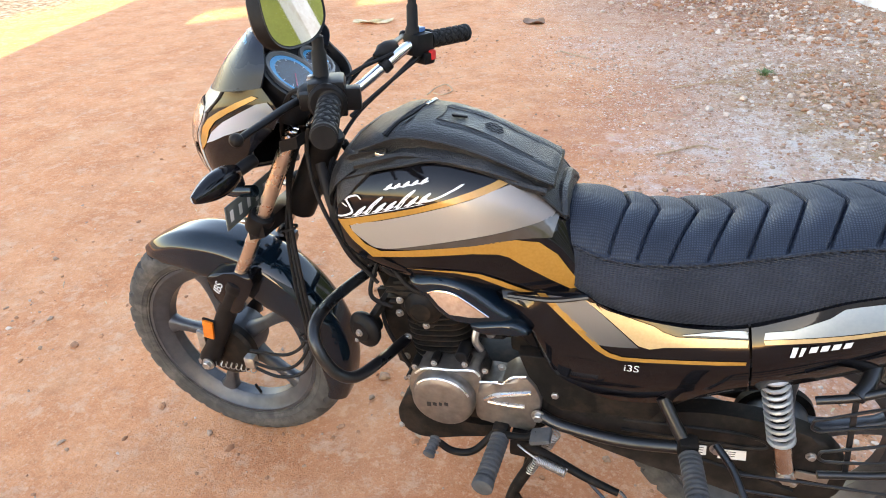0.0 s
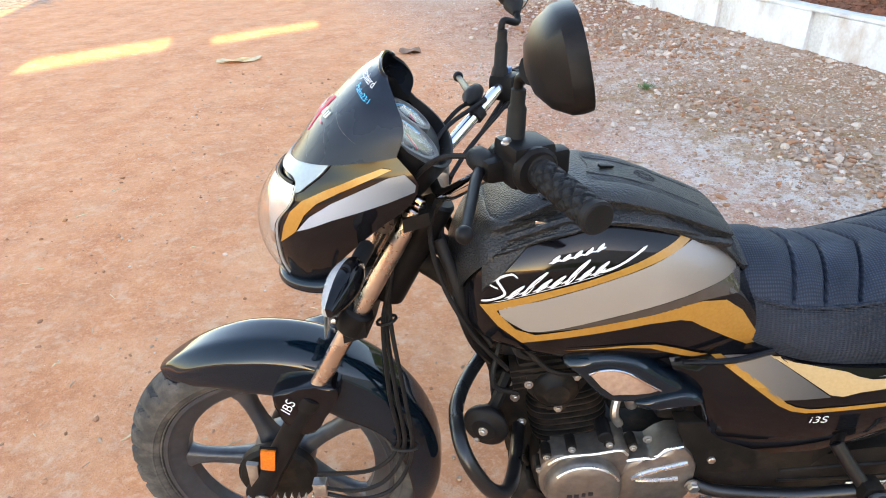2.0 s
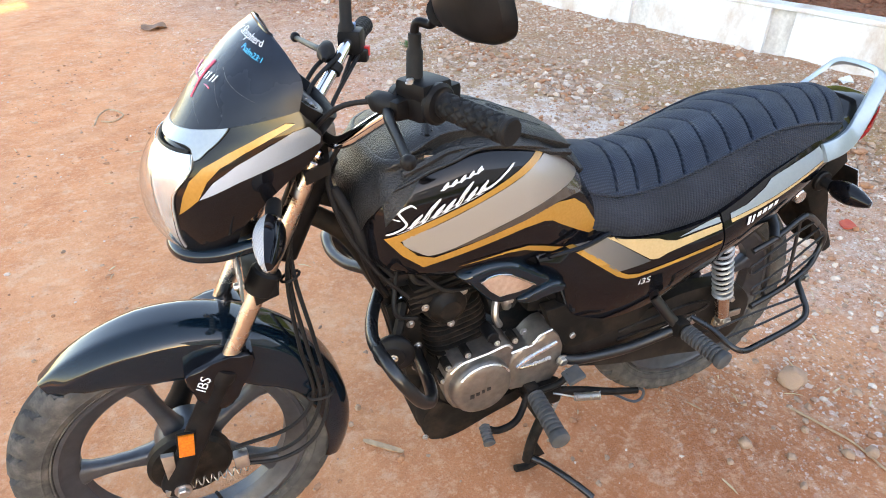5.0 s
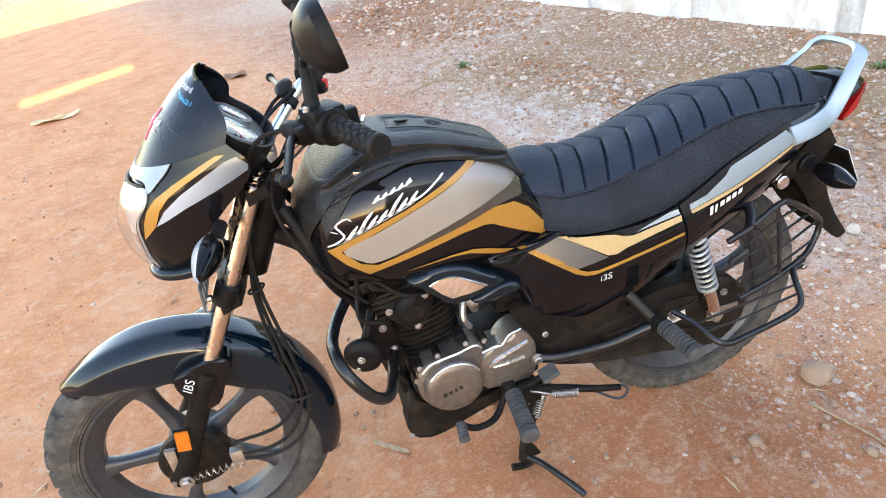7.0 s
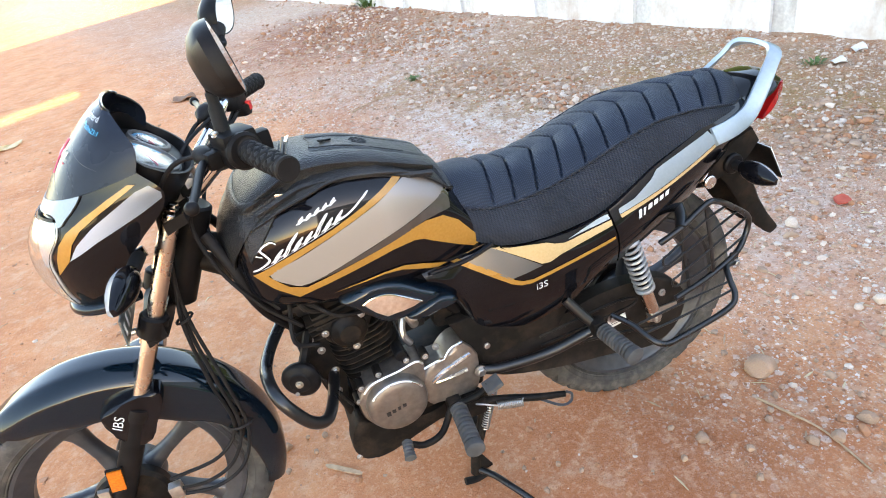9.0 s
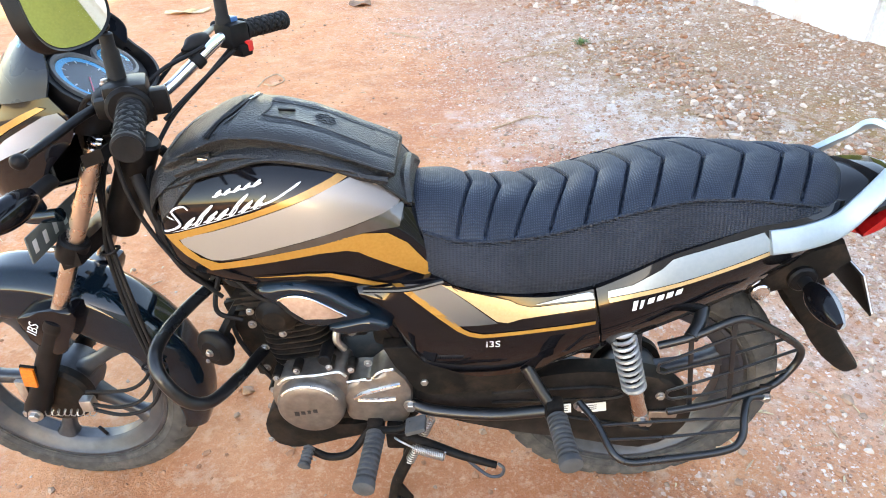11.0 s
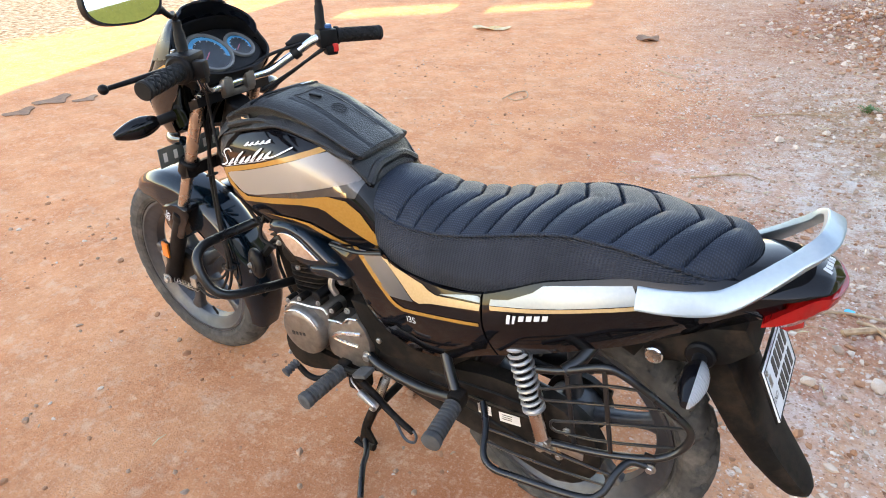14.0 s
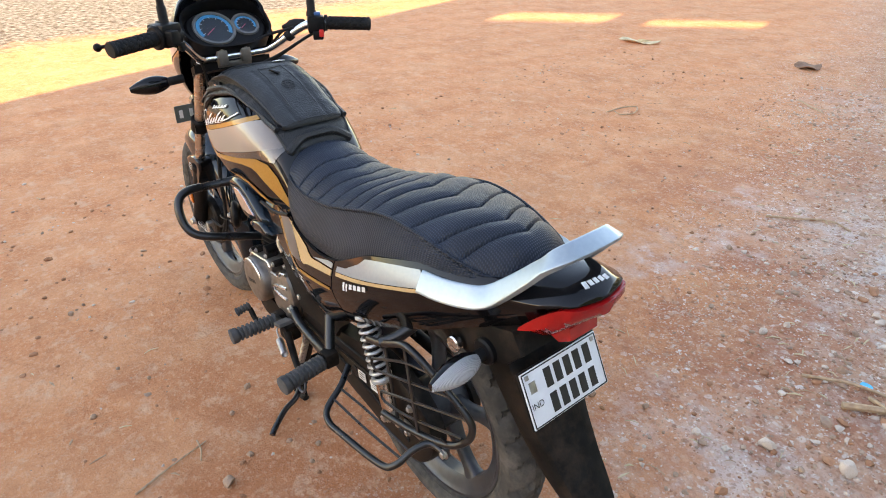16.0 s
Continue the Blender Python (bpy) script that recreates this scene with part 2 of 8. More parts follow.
LENS_CLEAR = glass("clear_lens", (0.92, 0.94, 0.95), 0.03)
DIAL_GLASS = glass("dial_glass", (0.95, 0.96, 0.97), 0.02)
DIAL_GLASS.node_tree.nodes["Principled BSDF"].inputs["IOR"].default_value = 1.16
LENS_IND = ribbed(glass("ribbed_clear_lens", (0.55, 0.56, 0.58), 0.15, 0.30), 160)
LENS_RED = ribbed(glass("red_lens", (0.46, 0.010, 0.010), 0.10, 0.35), 40, 0.2)
BULB_AMBER = surface("amber_bulb", (0.70, 0.22, 0.05), (0.80, 0.30, 0.08), 0.3)
REFLECTOR = surface("lamp_reflector", (0.74, 0.76, 0.78), (0.86, 0.87, 0.88), 0.22, metal=0.5, scale=25)
VISOR = surface("smoked_visor", (0.010, 0.014, 0.022), (0.014, 0.019, 0.029), 0.28, rough_var=0.08, spec=0.22)
MIRROR = surface("mirror_glass", (0.86, 0.87, 0.87), (0.90, 0.90, 0.90), 0.015, metal=1.0, rough_var=0.005)
ACRYLIC = surface("grey_acrylic", (0.075, 0.092, 0.090), (0.105, 0.125, 0.122), 0.3, dust=0.1)
from mathutils.bvhtree import BVHTree

# ---- geometry helpers ----
V = Vector


def link_mesh(name, bm, material, parent=None, label="", smooth=40):
    bmesh.ops.recalc_face_normals(bm, faces=bm.faces)
    me = bpy.data.meshes.new(name)
    bm.to_mesh(me)
    bm.free()
    if material:
        me.materials.append(material)
    if smooth:
        me.polygons.foreach_set("use_smooth", [True] * len(me.polygons))
        me.set_sharp_from_angle(angle=radians(smooth))
    ob = new(name, me)
    if parent:
        ob.parent = parent
    if label:
        ob["label"] = label
    return ob


def part(name, bm, material, parent, label="", smooth=40):
    return link_mesh(name, bm, material, parent, label, smooth)


def spline(pts, n=6):
    """Catmull-Rom points through pts."""
    pts = [V(p) for p in pts]
    if len(pts) < 3:
        return pts
    out = []
    ext = [pts[0] * 2 - pts[1]] + pts + [pts[-1] * 2 - pts[-2]]
    for i in range(1, len(ext) - 2):
        a, b, c, d = ext[i - 1:i + 3]
        for k in range(n):
            t = k / n
            out.append(0.5 * ((2 * b) + (c - a) * t + (2 * a - 5 * b + 4 * c - d) * t * t + (3 * b - a - 3 * c + d) * t ** 3))
    return out + [pts[-1]]


def rings(bm, loops, cap=True, closed=False):
    vs = [[bm.verts.new(p) for p in ring] for ring in loops]
    m = len(vs[0])
    pairs = list(zip(vs, vs[1:])) + ([(vs[-1], vs[0])] if closed else [])
    for a, b in pairs:
        for i in range(m):
            j = (i + 1) % m
            bm.faces.new((a[i], a[j], b[j], b[i]))
    if cap and not closed:
        bm.faces.new(list(reversed(vs[0])))
        bm.faces.new(vs[-1])
    return bm


def tube(pts, r, seg=10, smooth=6, bm=None, closed=False, flat=1.0):
    """A round bar along pts; r is one radius or one for each end; flat squashes it along z."""
    bm = bm or bmesh.new()
    path = spline(pts, smooth) if smooth else [V(p) for p in pts]
    if closed:
        path = path[:-1] if (path[0] - path[-1]).length < 1e-6 else path
    r0, r1 = r if isinstance(r, tuple) else (r, r)
    loops = []
    side = None
    for i, p in enumerate(path):
        a = path[i - 1] if i or closed else p
        b = path[(i + 1) % len(path)] if i < len(path) - 1 or closed else p
        d = (b - a).normalized()
        if side is None:
            side = d.orthogonal().normalized()
        side = (side - d * side.dot(d)).normalized()
        up = d.cross(side)
        rr = r0 + (r1 - r0) * i / max(1, len(path) - 1)
        ring = [p + (side * math.cos(k * math.tau / seg) + up * math.sin(k * math.tau / seg)) * rr for k in range(seg)]
        if flat != 1.0:
            ring = [V((q.x, q.y, p.z + (q.z - p.z) * flat)) for q in ring]
        loops.append(ring)
    return rings(bm, loops, closed=closed)


def frame_of(axis):
    d = V(axis).normalized()
    a = d.orthogonal().normalized() if abs(d.y) < 0.99 else V((1, 0, 0))
    a = (a - d * a.dot(d)).normalized()
    return d, a, d.cross(a)


def lathe(profile, origin, axis, seg=32, bm=None, closed=False, cap=True):
    """profile: (radius, along) turned about the axis through origin."""
    bm = bm or bmesh.new()
    d, a, b = frame_of(axis)
    o = V(origin)
    loops = [[o + d * h + (a * math.cos(k * math.tau / seg) + b * math.sin(k * math.tau / seg)) * max(r, 1e-4) for k in range(seg)] for r, h in profile]
    return rings(bm, loops, cap=cap, closed=closed)


def rod(p0, p1, r, seg=14, bm=None, bevel=0.15):
    p0, p1 = V(p0), V(p1)
    h = (p1 - p0).length
    e = min(r * bevel, h * 0.3)
    return lathe([(r - e, 0), (r, e), (r, h - e), (r - e, h)], p0, p1 - p0, seg, bm)


def block(center, size, bevel=0.004, rot=None, bm=None):
    made = bm or bmesh.new()
    got = bmesh.ops.create_cube(made, size=1.0)
    m = Matrix.Translation(center) @ (rot or Matrix.Identity(4)) @ Matrix.Diagonal((*size, 1))
    bmesh.ops.transform(made, matrix=m, verts=got["verts"])
    if bevel:
        es = list({e for v in got["verts"] for e in v.link_edges})
        bmesh.ops.bevel(made, geom=es, offset=bevel, segments=2, affect='EDGES', profile=0.6)
    return made


def prism(poly, y0, y1, bevel=0.003, bm=None, inset=None):
    """An outline in (x, z) with thickness from y0 (outer, toward -y on the left side) to y1."""
    bm = bm or bmesh.new()
    a = [bm.verts.new((x, y0, z)) for x, z in poly]
    b = [bm.verts.new((x, y1, z)) for x, z in poly]
    fa = bm.faces.new(a)
    bm.faces.new(list(reversed(b)))
    n = len(poly)
    for i in range(n):
        j = (i + 1) % n
        bm.faces.new((a[i], b[i], b[j], a[j]))
    if bevel:
        bmesh.ops.bevel(bm, geom=list(fa.edges), offset=bevel, segments=2, affect='EDGES', profile=0.6)
    bmesh.ops.triangulate(bm, faces=[f for f in bm.faces if len(f.verts) > 4])
    return bm


def smooth_poly(poly, n=5, closed=True):
    """A rounded outline through 2D points."""
    pts = [V((x, z, 0)) for x, z in poly]
    if closed:
        ext = [pts[-1]] + pts + [pts[0], pts[1]]
        out = []
        for i in range(1, len(ext) - 2):
            a, b, c, d = ext[i - 1:i + 3]
            for k in range(n):
                t = k / n
                out.append(0.5 * ((2 * b) + (c - a) * t + (2 * a - 5 * b + 4 * c - d) * t * t + (3 * b - a - 3 * c + d) * t ** 3))
        return [(p.x, p.y) for p in out]
    return [(p.x, p.y) for p in spline(pts, n)]


def diced(poly, step=0.015):
    """A flat outline in (x, z) at y = 0, cut into small faces so that it can be bent."""
    bm = bmesh.new()
    bm.faces.new([bm.verts.new((x, 0, z)) for x, z in poly])
    bmesh.ops.triangulate(bm, faces=bm.faces[:])
    for axis, no in ((0, V((1, 0, 0))), (2, V((0, 0, 1)))):
        lo, hi = min(p[0 if axis == 0 else 1] for p in poly), max(p[0 if axis == 0 else 1] for p in poly)
        k = lo + step
        while k < hi:
            co = V((0, 0, 0))
            co[axis] = k
            bmesh.ops.bisect_plane(bm, geom=bm.verts[:] + bm.edges[:] + bm.faces[:], plane_co=co, plane_no=no, dist=1e-6)
            k += step
    return bm


def tree_of(*obs):
    from_pts, from_polys = [], []
    for ob in obs:
        base = len(from_pts)
        from_pts += [v.co.copy() for v in ob.data.vertices]
        from_polys += [[base + i for i in p.vertices] for p in ob.data.polygons]
    return BVHTree.FromPolygons(from_pts, from_polys)


def decal(name, poly, tree, material, parent, label="", lift=0.0020, side=-1, step=0.010):
    """A printed film: an outline in (x, z) laid on the left (side -1) or right of a body."""
    bm = diced(poly, step)
    lay(bm, tree, lift, side)
    return part(name, bm, material, parent, label, smooth=60)


def lay(bm, tree, lift, side):
    for v in bm.verts:
        hit, no, _, _ = tree.ray_cast(V((v.co.x, side * 0.6, v.co.z)), V((0, -side, 0)))
        if hit is None:
            hit, no, _, _ = tree.find_nearest(V((v.co.x, side * 0.17, v.co.z)))
        if no.y * side < 0:
            no = -no
        v.co = hit + no * lift


def mirrored(bm):
    """The same shape on the other side of the bike."""
    made = bm.copy()
    bmesh.ops.scale(made, vec=(1, -1, 1), verts=made.verts)
    bmesh.ops.reverse_faces(made, faces=made.faces)
    return made


def interp(x, table):
    """Values between the rows (x, a, b, ...) of a table, by a smooth curve that doesn't overshoot."""
    if x <= table[0][0]:
        return table[0][1:]
    if x >= table[-1][0]:
        return table[-1][1:]
    i = max(k for k in range(len(table) - 1) if table[k][0] <= x)
    p, q = table[i], table[i + 1]
    o, r = table[max(0, i - 1)], table[min(len(table) - 1, i + 2)]
    h = q[0] - p[0]
    t = (x - p[0]) / h
    out = []
    for k in range(1, len(p)):
        d = (q[k] - p[k]) / h
        d0 = (p[k] - o[k]) / (p[0] - o[0]) if i else d
        d1 = (r[k] - q[k]) / (r[0] - q[0]) if i + 2 < len(table) else d
        m0 = 0.0 if d0 * d <= 0 else math.copysign(min(abs(d0 + d) / 2, 3 * abs(d0), 3 * abs(d)), d)
        m1 = 0.0 if d1 * d <= 0 else math.copysign(min(abs(d1 + d) / 2, 3 * abs(d1), 3 * abs(d)), d)
        out.append((2 * t ** 3 - 3 * t * t + 1) * p[k] + (t ** 3 - 2 * t * t + t) * h * m0 + (3 * t * t - 2 * t ** 3) * q[k] + (t ** 3 - t * t) * h * m1)
    return tuple(out)


def bolt(p, axis, r, parent, material=None, name="bolt"):
    d = V(axis).normalized()
    bm = lathe([(r * 1.25, 0), (r * 1.25, r * 0.25), (r * 0.95, r * 0.3)], p, d, 16)
    lathe([(r * 0.9, r * 0.25), (r * 0.9, r * 0.9), (r * 0.7, r * 1.05)], p, d, 6, bm)
    return part(name, bm, material or STEEL, parent, smooth=25)


def text_mesh(body, shear=0.0):
    """The built-in font as a flat triangulated bmesh, one unit high."""
    cu = bpy.data.curves.new("lettering", 'FONT')
    cu.body, cu.size, cu.shear = body, 1.0, shear
    tmp = new("lettering", cu)
    bpy.context.view_layer.update()
    me = bpy.data.meshes.new_from_object(tmp.evaluated_get(bpy.context.evaluated_depsgraph_get()))
    bm = bmesh.new()
    bm.from_mesh(me)
    bpy.data.objects.remove(tmp)
    bpy.data.curves.remove(cu)
    bpy.data.meshes.remove(me)
    bmesh.ops.triangulate(bm, faces=bm.faces[:])
    return bm


def lettering(body, size, at, slope, tree, material, parent, lift=0.003, shear=0.2):
    """Words on the left side of a body, from at (x, z), rising by slope."""
    bm = text_mesh(body, shear)
    c, s = math.cos(slope), math.sin(slope)
    for v in bm.verts:
        a, b = v.co.x * size, v.co.y * size
        v.co = V((at[0] + a * c - b * s, 0, at[1] + a * s + b * c))
    lay(bm, tree, lift, -1)
    return part("lettering", bm, material, parent, "", 0)

# ---- ground and surroundings ----
def dirt():
    m, n, l, p = node_mat("red_dirt")
    tc = n.new("ShaderNodeTexCoord")
    sep = n.new("ShaderNodeSeparateXYZ")
    l.new(tc.outputs["Object"], sep.inputs[0])

    def noise_at(scale, detail=8, rough=0.6):
        q = n.new("ShaderNodeTexNoise")
        q.inputs["Scale"].default_value, q.inputs["Detail"].default_value, q.inputs["Roughness"].default_value = scale, detail, rough
        l.new(tc.outputs["Object"], q.inputs["Vector"])
        return q.outputs[0]

    def math_node(op, a, b=None, c=None):
        q = n.new("ShaderNodeMath")
        q.operation = op
        for i, v in enumerate((a, b, c)):
            if v is None:
                continue
            if isinstance(v, (int, float)):
                q.inputs[i].default_value = v
            else:
                l.new(v, q.inputs[i])
        return q.outputs[0]

    def mix(f, a, b):
        q = n.new("ShaderNodeMix")
        q.data_type = 'RGBA'
        if isinstance(f, (int, float)):
            q.inputs[0].default_value = f
        else:
            l.new(f, q.inputs[0])
        for i, v in ((6, a), (7, b)):
            if isinstance(v, tuple):
                q.inputs[i].default_value = (*v, 1)
            else:
                l.new(v, q.inputs[i])
        return q.outputs[2]

    def rng(v, a, b, lo=0.0, hi=1.0):
        q = n.new("ShaderNodeMapRange")
        q.inputs[1].default_value, q.inputs[2].default_value, q.inputs[3].default_value, q.inputs[4].default_value = a, b, lo, hi
        l.new(v, q.inputs[0])
        return q.outputs[0]

    big, mid, fine, grit = noise_at(0.7), noise_at(5.0), noise_at(34.0, 9, 0.7), noise_at(170.0, 4, 0.8)
    # packed road, loose red earth, pale rubble verge; the verge runs beside the wall
    verge = math_node('ADD', math_node('ADD', sep.outputs[0], math_node('MULTIPLY', sep.outputs[1], 0.33)), math_node('MULTIPLY', big, 1.3))
    v = math_node('MULTIPLY', rng(verge, 1.0, 1.95), rng(math_node('ADD', sep.outputs[1], math_node('MULTIPLY', mid, 0.8)), 0.0, 2.0, 0.45, 1.0))
    road = ramp(n, [(0.30, (0.46, 0.162, 0.068)), (0.5, (0.61, 0.250, 0.115)), (0.70, (0.72, 0.345, 0.180))])
    l.new(math_node('ADD', math_node('MULTIPLY', mid, 0.6), math_node('MULTIPLY', fine, 0.4)), road.inputs[0])
    # lengthwise wheel marks on the road
    wv = n.new("ShaderNodeTexWave")
    wv.bands_direction = 'X'
    wv.inputs["Scale"].default_value, wv.inputs["Distortion"].default_value, wv.inputs["Detail"].default_value = 0.55, 5, 4
    mp = n.new("ShaderNodeMapping")
    mp.inputs["Rotation"].default_value = (0, 0, 0.32)
    l.new(tc.outputs["Object"], mp.inputs["Vector"])
    l.new(mp.outputs[0], wv.inputs["Vector"])
    marks = rng(wv.outputs[1], 0.2, 0.9, 0.0, 0.22)
    road_c = mix(marks, road.outputs[0], (0.68, 0.36, 0.20))
    rub = ramp(n, [(0.28, (0.27, 0.100, 0.056)), (0.42, (0.42, 0.195, 0.118)), (0.54, (0.50, 0.290, 0.200)), (0.68, (0.60, 0.44, 0.355))])
    l.new(math_node('ADD', math_node('MULTIPLY', mid, 0.5), math_node('MULTIPLY', fine, 0.5)), rub.inputs[0])
    col = mix(v, road_c, rub.outputs[0])
    # brown damp strip before the wall, white chalky spill, dark red heap
    strip = math_node('ADD', math_node('ADD', sep.outputs[0], math_node('MULTIPLY', sep.outputs[1], 0.31)), math_node('MULTIPLY', mid, 0.35))
    col = mix(math_node('MULTIPLY', rng(strip, 2.35, 2.85), rng(noise_at(2.2), 0.35, 0.6, 0.3, 0.95)), col, (0.30, 0.195, 0.115))

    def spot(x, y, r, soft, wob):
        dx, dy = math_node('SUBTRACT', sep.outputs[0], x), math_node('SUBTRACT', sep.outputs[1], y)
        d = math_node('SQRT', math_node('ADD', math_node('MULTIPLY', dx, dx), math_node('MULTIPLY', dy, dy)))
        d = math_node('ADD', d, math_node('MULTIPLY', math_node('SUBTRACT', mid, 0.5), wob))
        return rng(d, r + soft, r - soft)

    # broad redder and sandier drifts
    col = mix(rng(noise_at(1.6, 9, 0.65), 0.47, 0.36, 0.0, 0.40), col, (0.42, 0.150, 0.064))
    col = mix(rng(noise_at(2.4, 9, 0.65), 0.53, 0.66, 0.0, 0.30), col, (0.66, 0.38, 0.22))
    # pale sunlit gravel at the far side of the road
    gravel = ramp(n, [(0.38, (0.045, 0.042, 0.036)), (0.50, (0.16, 0.155, 0.142)), (0.62, (0.34, 0.33, 0.31))])
    l.new(noise_at(13.0, 6, 0.7), gravel.inputs[0])
    col = mix(math_node('MULTIPLY', spot(0.45, 2.7, 0.55, 0.4, 1.4), 0.20), col, (0.60, 0.52, 0.46))
    col = mix(math_node('MULTIPLY', spot(0.95, 2.55, 0.75, 0.45, 1.6), 0.20), col, (0.62, 0.56, 0.51))
    col = mix(math_node('MULTIPLY', spot(1.35, 0.95, 0.8, 0.5, 1.8), 0.16), col, (0.60, 0.53, 0.47))
    col = mix(math_node('MULTIPLY', spot(0.30, 6.3, 0.8, 0.5, 2.2), 0.85), col, (0.25, 0.085, 0.055))
    col = mix(math_node('MULTIPLY', spot(0.65, 7.5, 0.95, 0.4, 2.0), 0.95), col, (0.20, 0.062, 0.040))
    col = mix(math_node('MULTIPLY', spot(-0.05, 9.4, 1.4, 0.7, 2.0), 0.6), col, (0.58, 0.53, 0.48))
    # redder earth under and beside the motorcycle, its contact shade painted in
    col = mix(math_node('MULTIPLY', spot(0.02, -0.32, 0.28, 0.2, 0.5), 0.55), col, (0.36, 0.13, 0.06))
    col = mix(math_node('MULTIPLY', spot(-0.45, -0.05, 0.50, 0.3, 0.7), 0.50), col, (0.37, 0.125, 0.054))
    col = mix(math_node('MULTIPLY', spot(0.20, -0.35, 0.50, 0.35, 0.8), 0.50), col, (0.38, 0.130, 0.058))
    speck = noise_at(75.0, 6, 0.75)
    col = mix(rng(speck, 0.54, 0.64, 0.0, 0.40), col, (0.70, 0.46, 0.32))
    col = mix(math_node('MULTIPLY', rng(speck, 0.45, 0.35, 0.0, 0.55), math_node('ADD', 0.25, math_node('MULTIPLY', v, 0.9))), col, (0.24, 0.095, 0.048))
    col = mix(rng(noise_at(11.0, 9, 0.7), 0.53, 0.64, 0.0, 0.5), col, (0.64, 0.42, 0.29))
    col = mix(math_node('MULTIPLY', rng(noise_at(8.0, 9, 0.7), 0.47, 0.36, 0.0, 0.5), math_node('ADD', 0.45, math_node('MULTIPLY', v, 0.7))), col, (0.38, 0.15, 0.070))
    col = mix(rng(grit, 0.54, 0.66, 0.0, 0.28), col, (0.66, 0.46, 0.34))
    col = mix(math_node('MULTIPLY', rng(grit, 0.46, 0.34, 0.0, 0.34), math_node('ADD', 0.30, math_node('MULTIPLY', v, 0.8))), col, (0.22, 0.095, 0.05))
    # chalky rubble spread along the verge
    rough = noise_at(7.0, 10, 0.72)
    chalk = rng(rough, 0.47, 0.57, 0.15, 1.0)
    for x, y, r, k in ((0.62, 2.35, 0.60, 0.85), (1.0, 1.75, 0.55, 0.80), (0.55, 3.9, 0.7, 0.60), (0.95, 0.55, 0.45, 0.55), (1.30, 5.0, 0.55, 0.85)):
        col = mix(math_node('MULTIPLY', math_node('MULTIPLY', spot(x, y, r, 0.4, 1.3), chalk), k), col, (0.68, 0.62, 0.57))
    # bare red earth worn through the rubble, and trodden chalk between
    for x, y, r, k in ((0.00, 0.99, 0.22, 0.60), (-0.01, 1.71, 0.20, 0.60), (0.57, 1.01, 0.16, 0.60), (0.30, 1.45, 0.28, 0.50), (-0.65, 2.26, 0.32, 0.55), (-0.33, 2.99, 0.35, 0.50), (0.17, 0.56, 0.20, 0.50), (0.28, 1.09, 0.20, 0.45)):
        col = mix(math_node('MULTIPLY', math_node('MULTIPLY', spot(x, y, r, r * 0.9, 0.7), rng(rough, 0.60, 0.42, 0.35, 1.0)), k), col, (0.37, 0.115, 0.060))
    for x, y, r, k in ((-0.32, 1.40, 0.13, 0.60), (-0.23, 1.79, 0.15, 0.55), (-0.34, 2.27, 0.16, 0.60), (0.38, 0.66, 0.20, 0.55), (-0.62, 4.36, 0.30, 0.50), (0.23, 2.27, 0.15, 0.60)):
        col = mix(math_node('MULTIPLY', math_node('MULTIPLY', spot(x, y, r, r * 0.8, 0.5), chalk), k), col, (0.62, 0.50, 0.46))
    # broken stone trodden into the verge: chips of many tones, each with its own edge
    def chips(scale, stops, keep, amount):
        vo = n.new("ShaderNodeTexVoronoi")
        vo.inputs["Scale"].default_value, vo.inputs["Randomness"].default_value = scale, 1.0
        wob = n.new("ShaderNodeMixRGB")
        wob.blend_type, wob.inputs[0].default_value = 'ADD', 0.012
        l.new(tc.outputs["Object"], wob.inputs[1])
        nz = n.new("ShaderNodeTexNoise")
        nz.inputs["Scale"].default_value = scale * 1.3
        l.new(tc.outputs["Object"], nz.inputs["Vector"])
        l.new(nz.outputs[1], wob.inputs[2])
        l.new(wob.outputs[0], vo.inputs["Vector"])
        sp = n.new("ShaderNodeSeparateColor")
        l.new(vo.outputs["Color"], sp.inputs[0])
        tone = ramp(n, stops)
        l.new(sp.outputs[0], tone.inputs[0])
        body = rng(vo.outputs["Distance"], 0.52, 0.40)
        mask = math_node('MULTIPLY', math_node('MULTIPLY', rng(sp.outputs[1], 1.0 - keep - 0.02, 1.0 - keep + 0.02), body), amount)
        return mask, tone.outputs[0]

    tones = [(0.0, (0.20, 0.085, 0.050)), (0.30, (0.36, 0.19, 0.120)), (0.55, (0.52, 0.36, 0.27)), (0.78, (0.66, 0.56, 0.48)), (1.0, (0.82, 0.78, 0.74))]
    loose = rng(noise_at(3.1, 8, 0.7), 0.36, 0.56, 0.25, 1.0)
    edge = rng(math_node('ADD', verge, math_node('MULTIPLY', noise_at(6.0, 8, 0.7), 0.9)), 0.85, 1.60)
    for scale, keep, k in ((38.0, 0.22, 0.70), (75.0, 0.34, 0.80), (150.0, 0.42, 0.80)):
        mask, tone = chips(scale, tones, keep, k)
        col = mix(math_node('MULTIPLY', math_node('MULTIPLY', mask, edge), loose), col, tone)
    # straw-brown litter by the wall
    straw = rng(rough, 0.55, 0.45, 0.25, 1.0)
    for x, y, r, k in ((1.75, 1.95, 0.60, 0.85), (1.15, 2.65, 0.46, 0.80), (0.80, 3.45, 0.54, 0.80), (2.1, 1.1, 0.45, 0.8)):
        col = mix(math_node('MULTIPLY', math_node('MULTIPLY', spot(x, y, r, 0.35, 1.2), straw), k), col, (0.31, 0.19, 0.075))
    # a thin scatter of the same over the packed road
    mask, tone = chips(60.0, [(0.0, (0.38, 0.155, 0.078)), (0.5, (0.50, 0.225, 0.115)), (1.0, (0.72, 0.46, 0.31))], 0.10, 0.6)
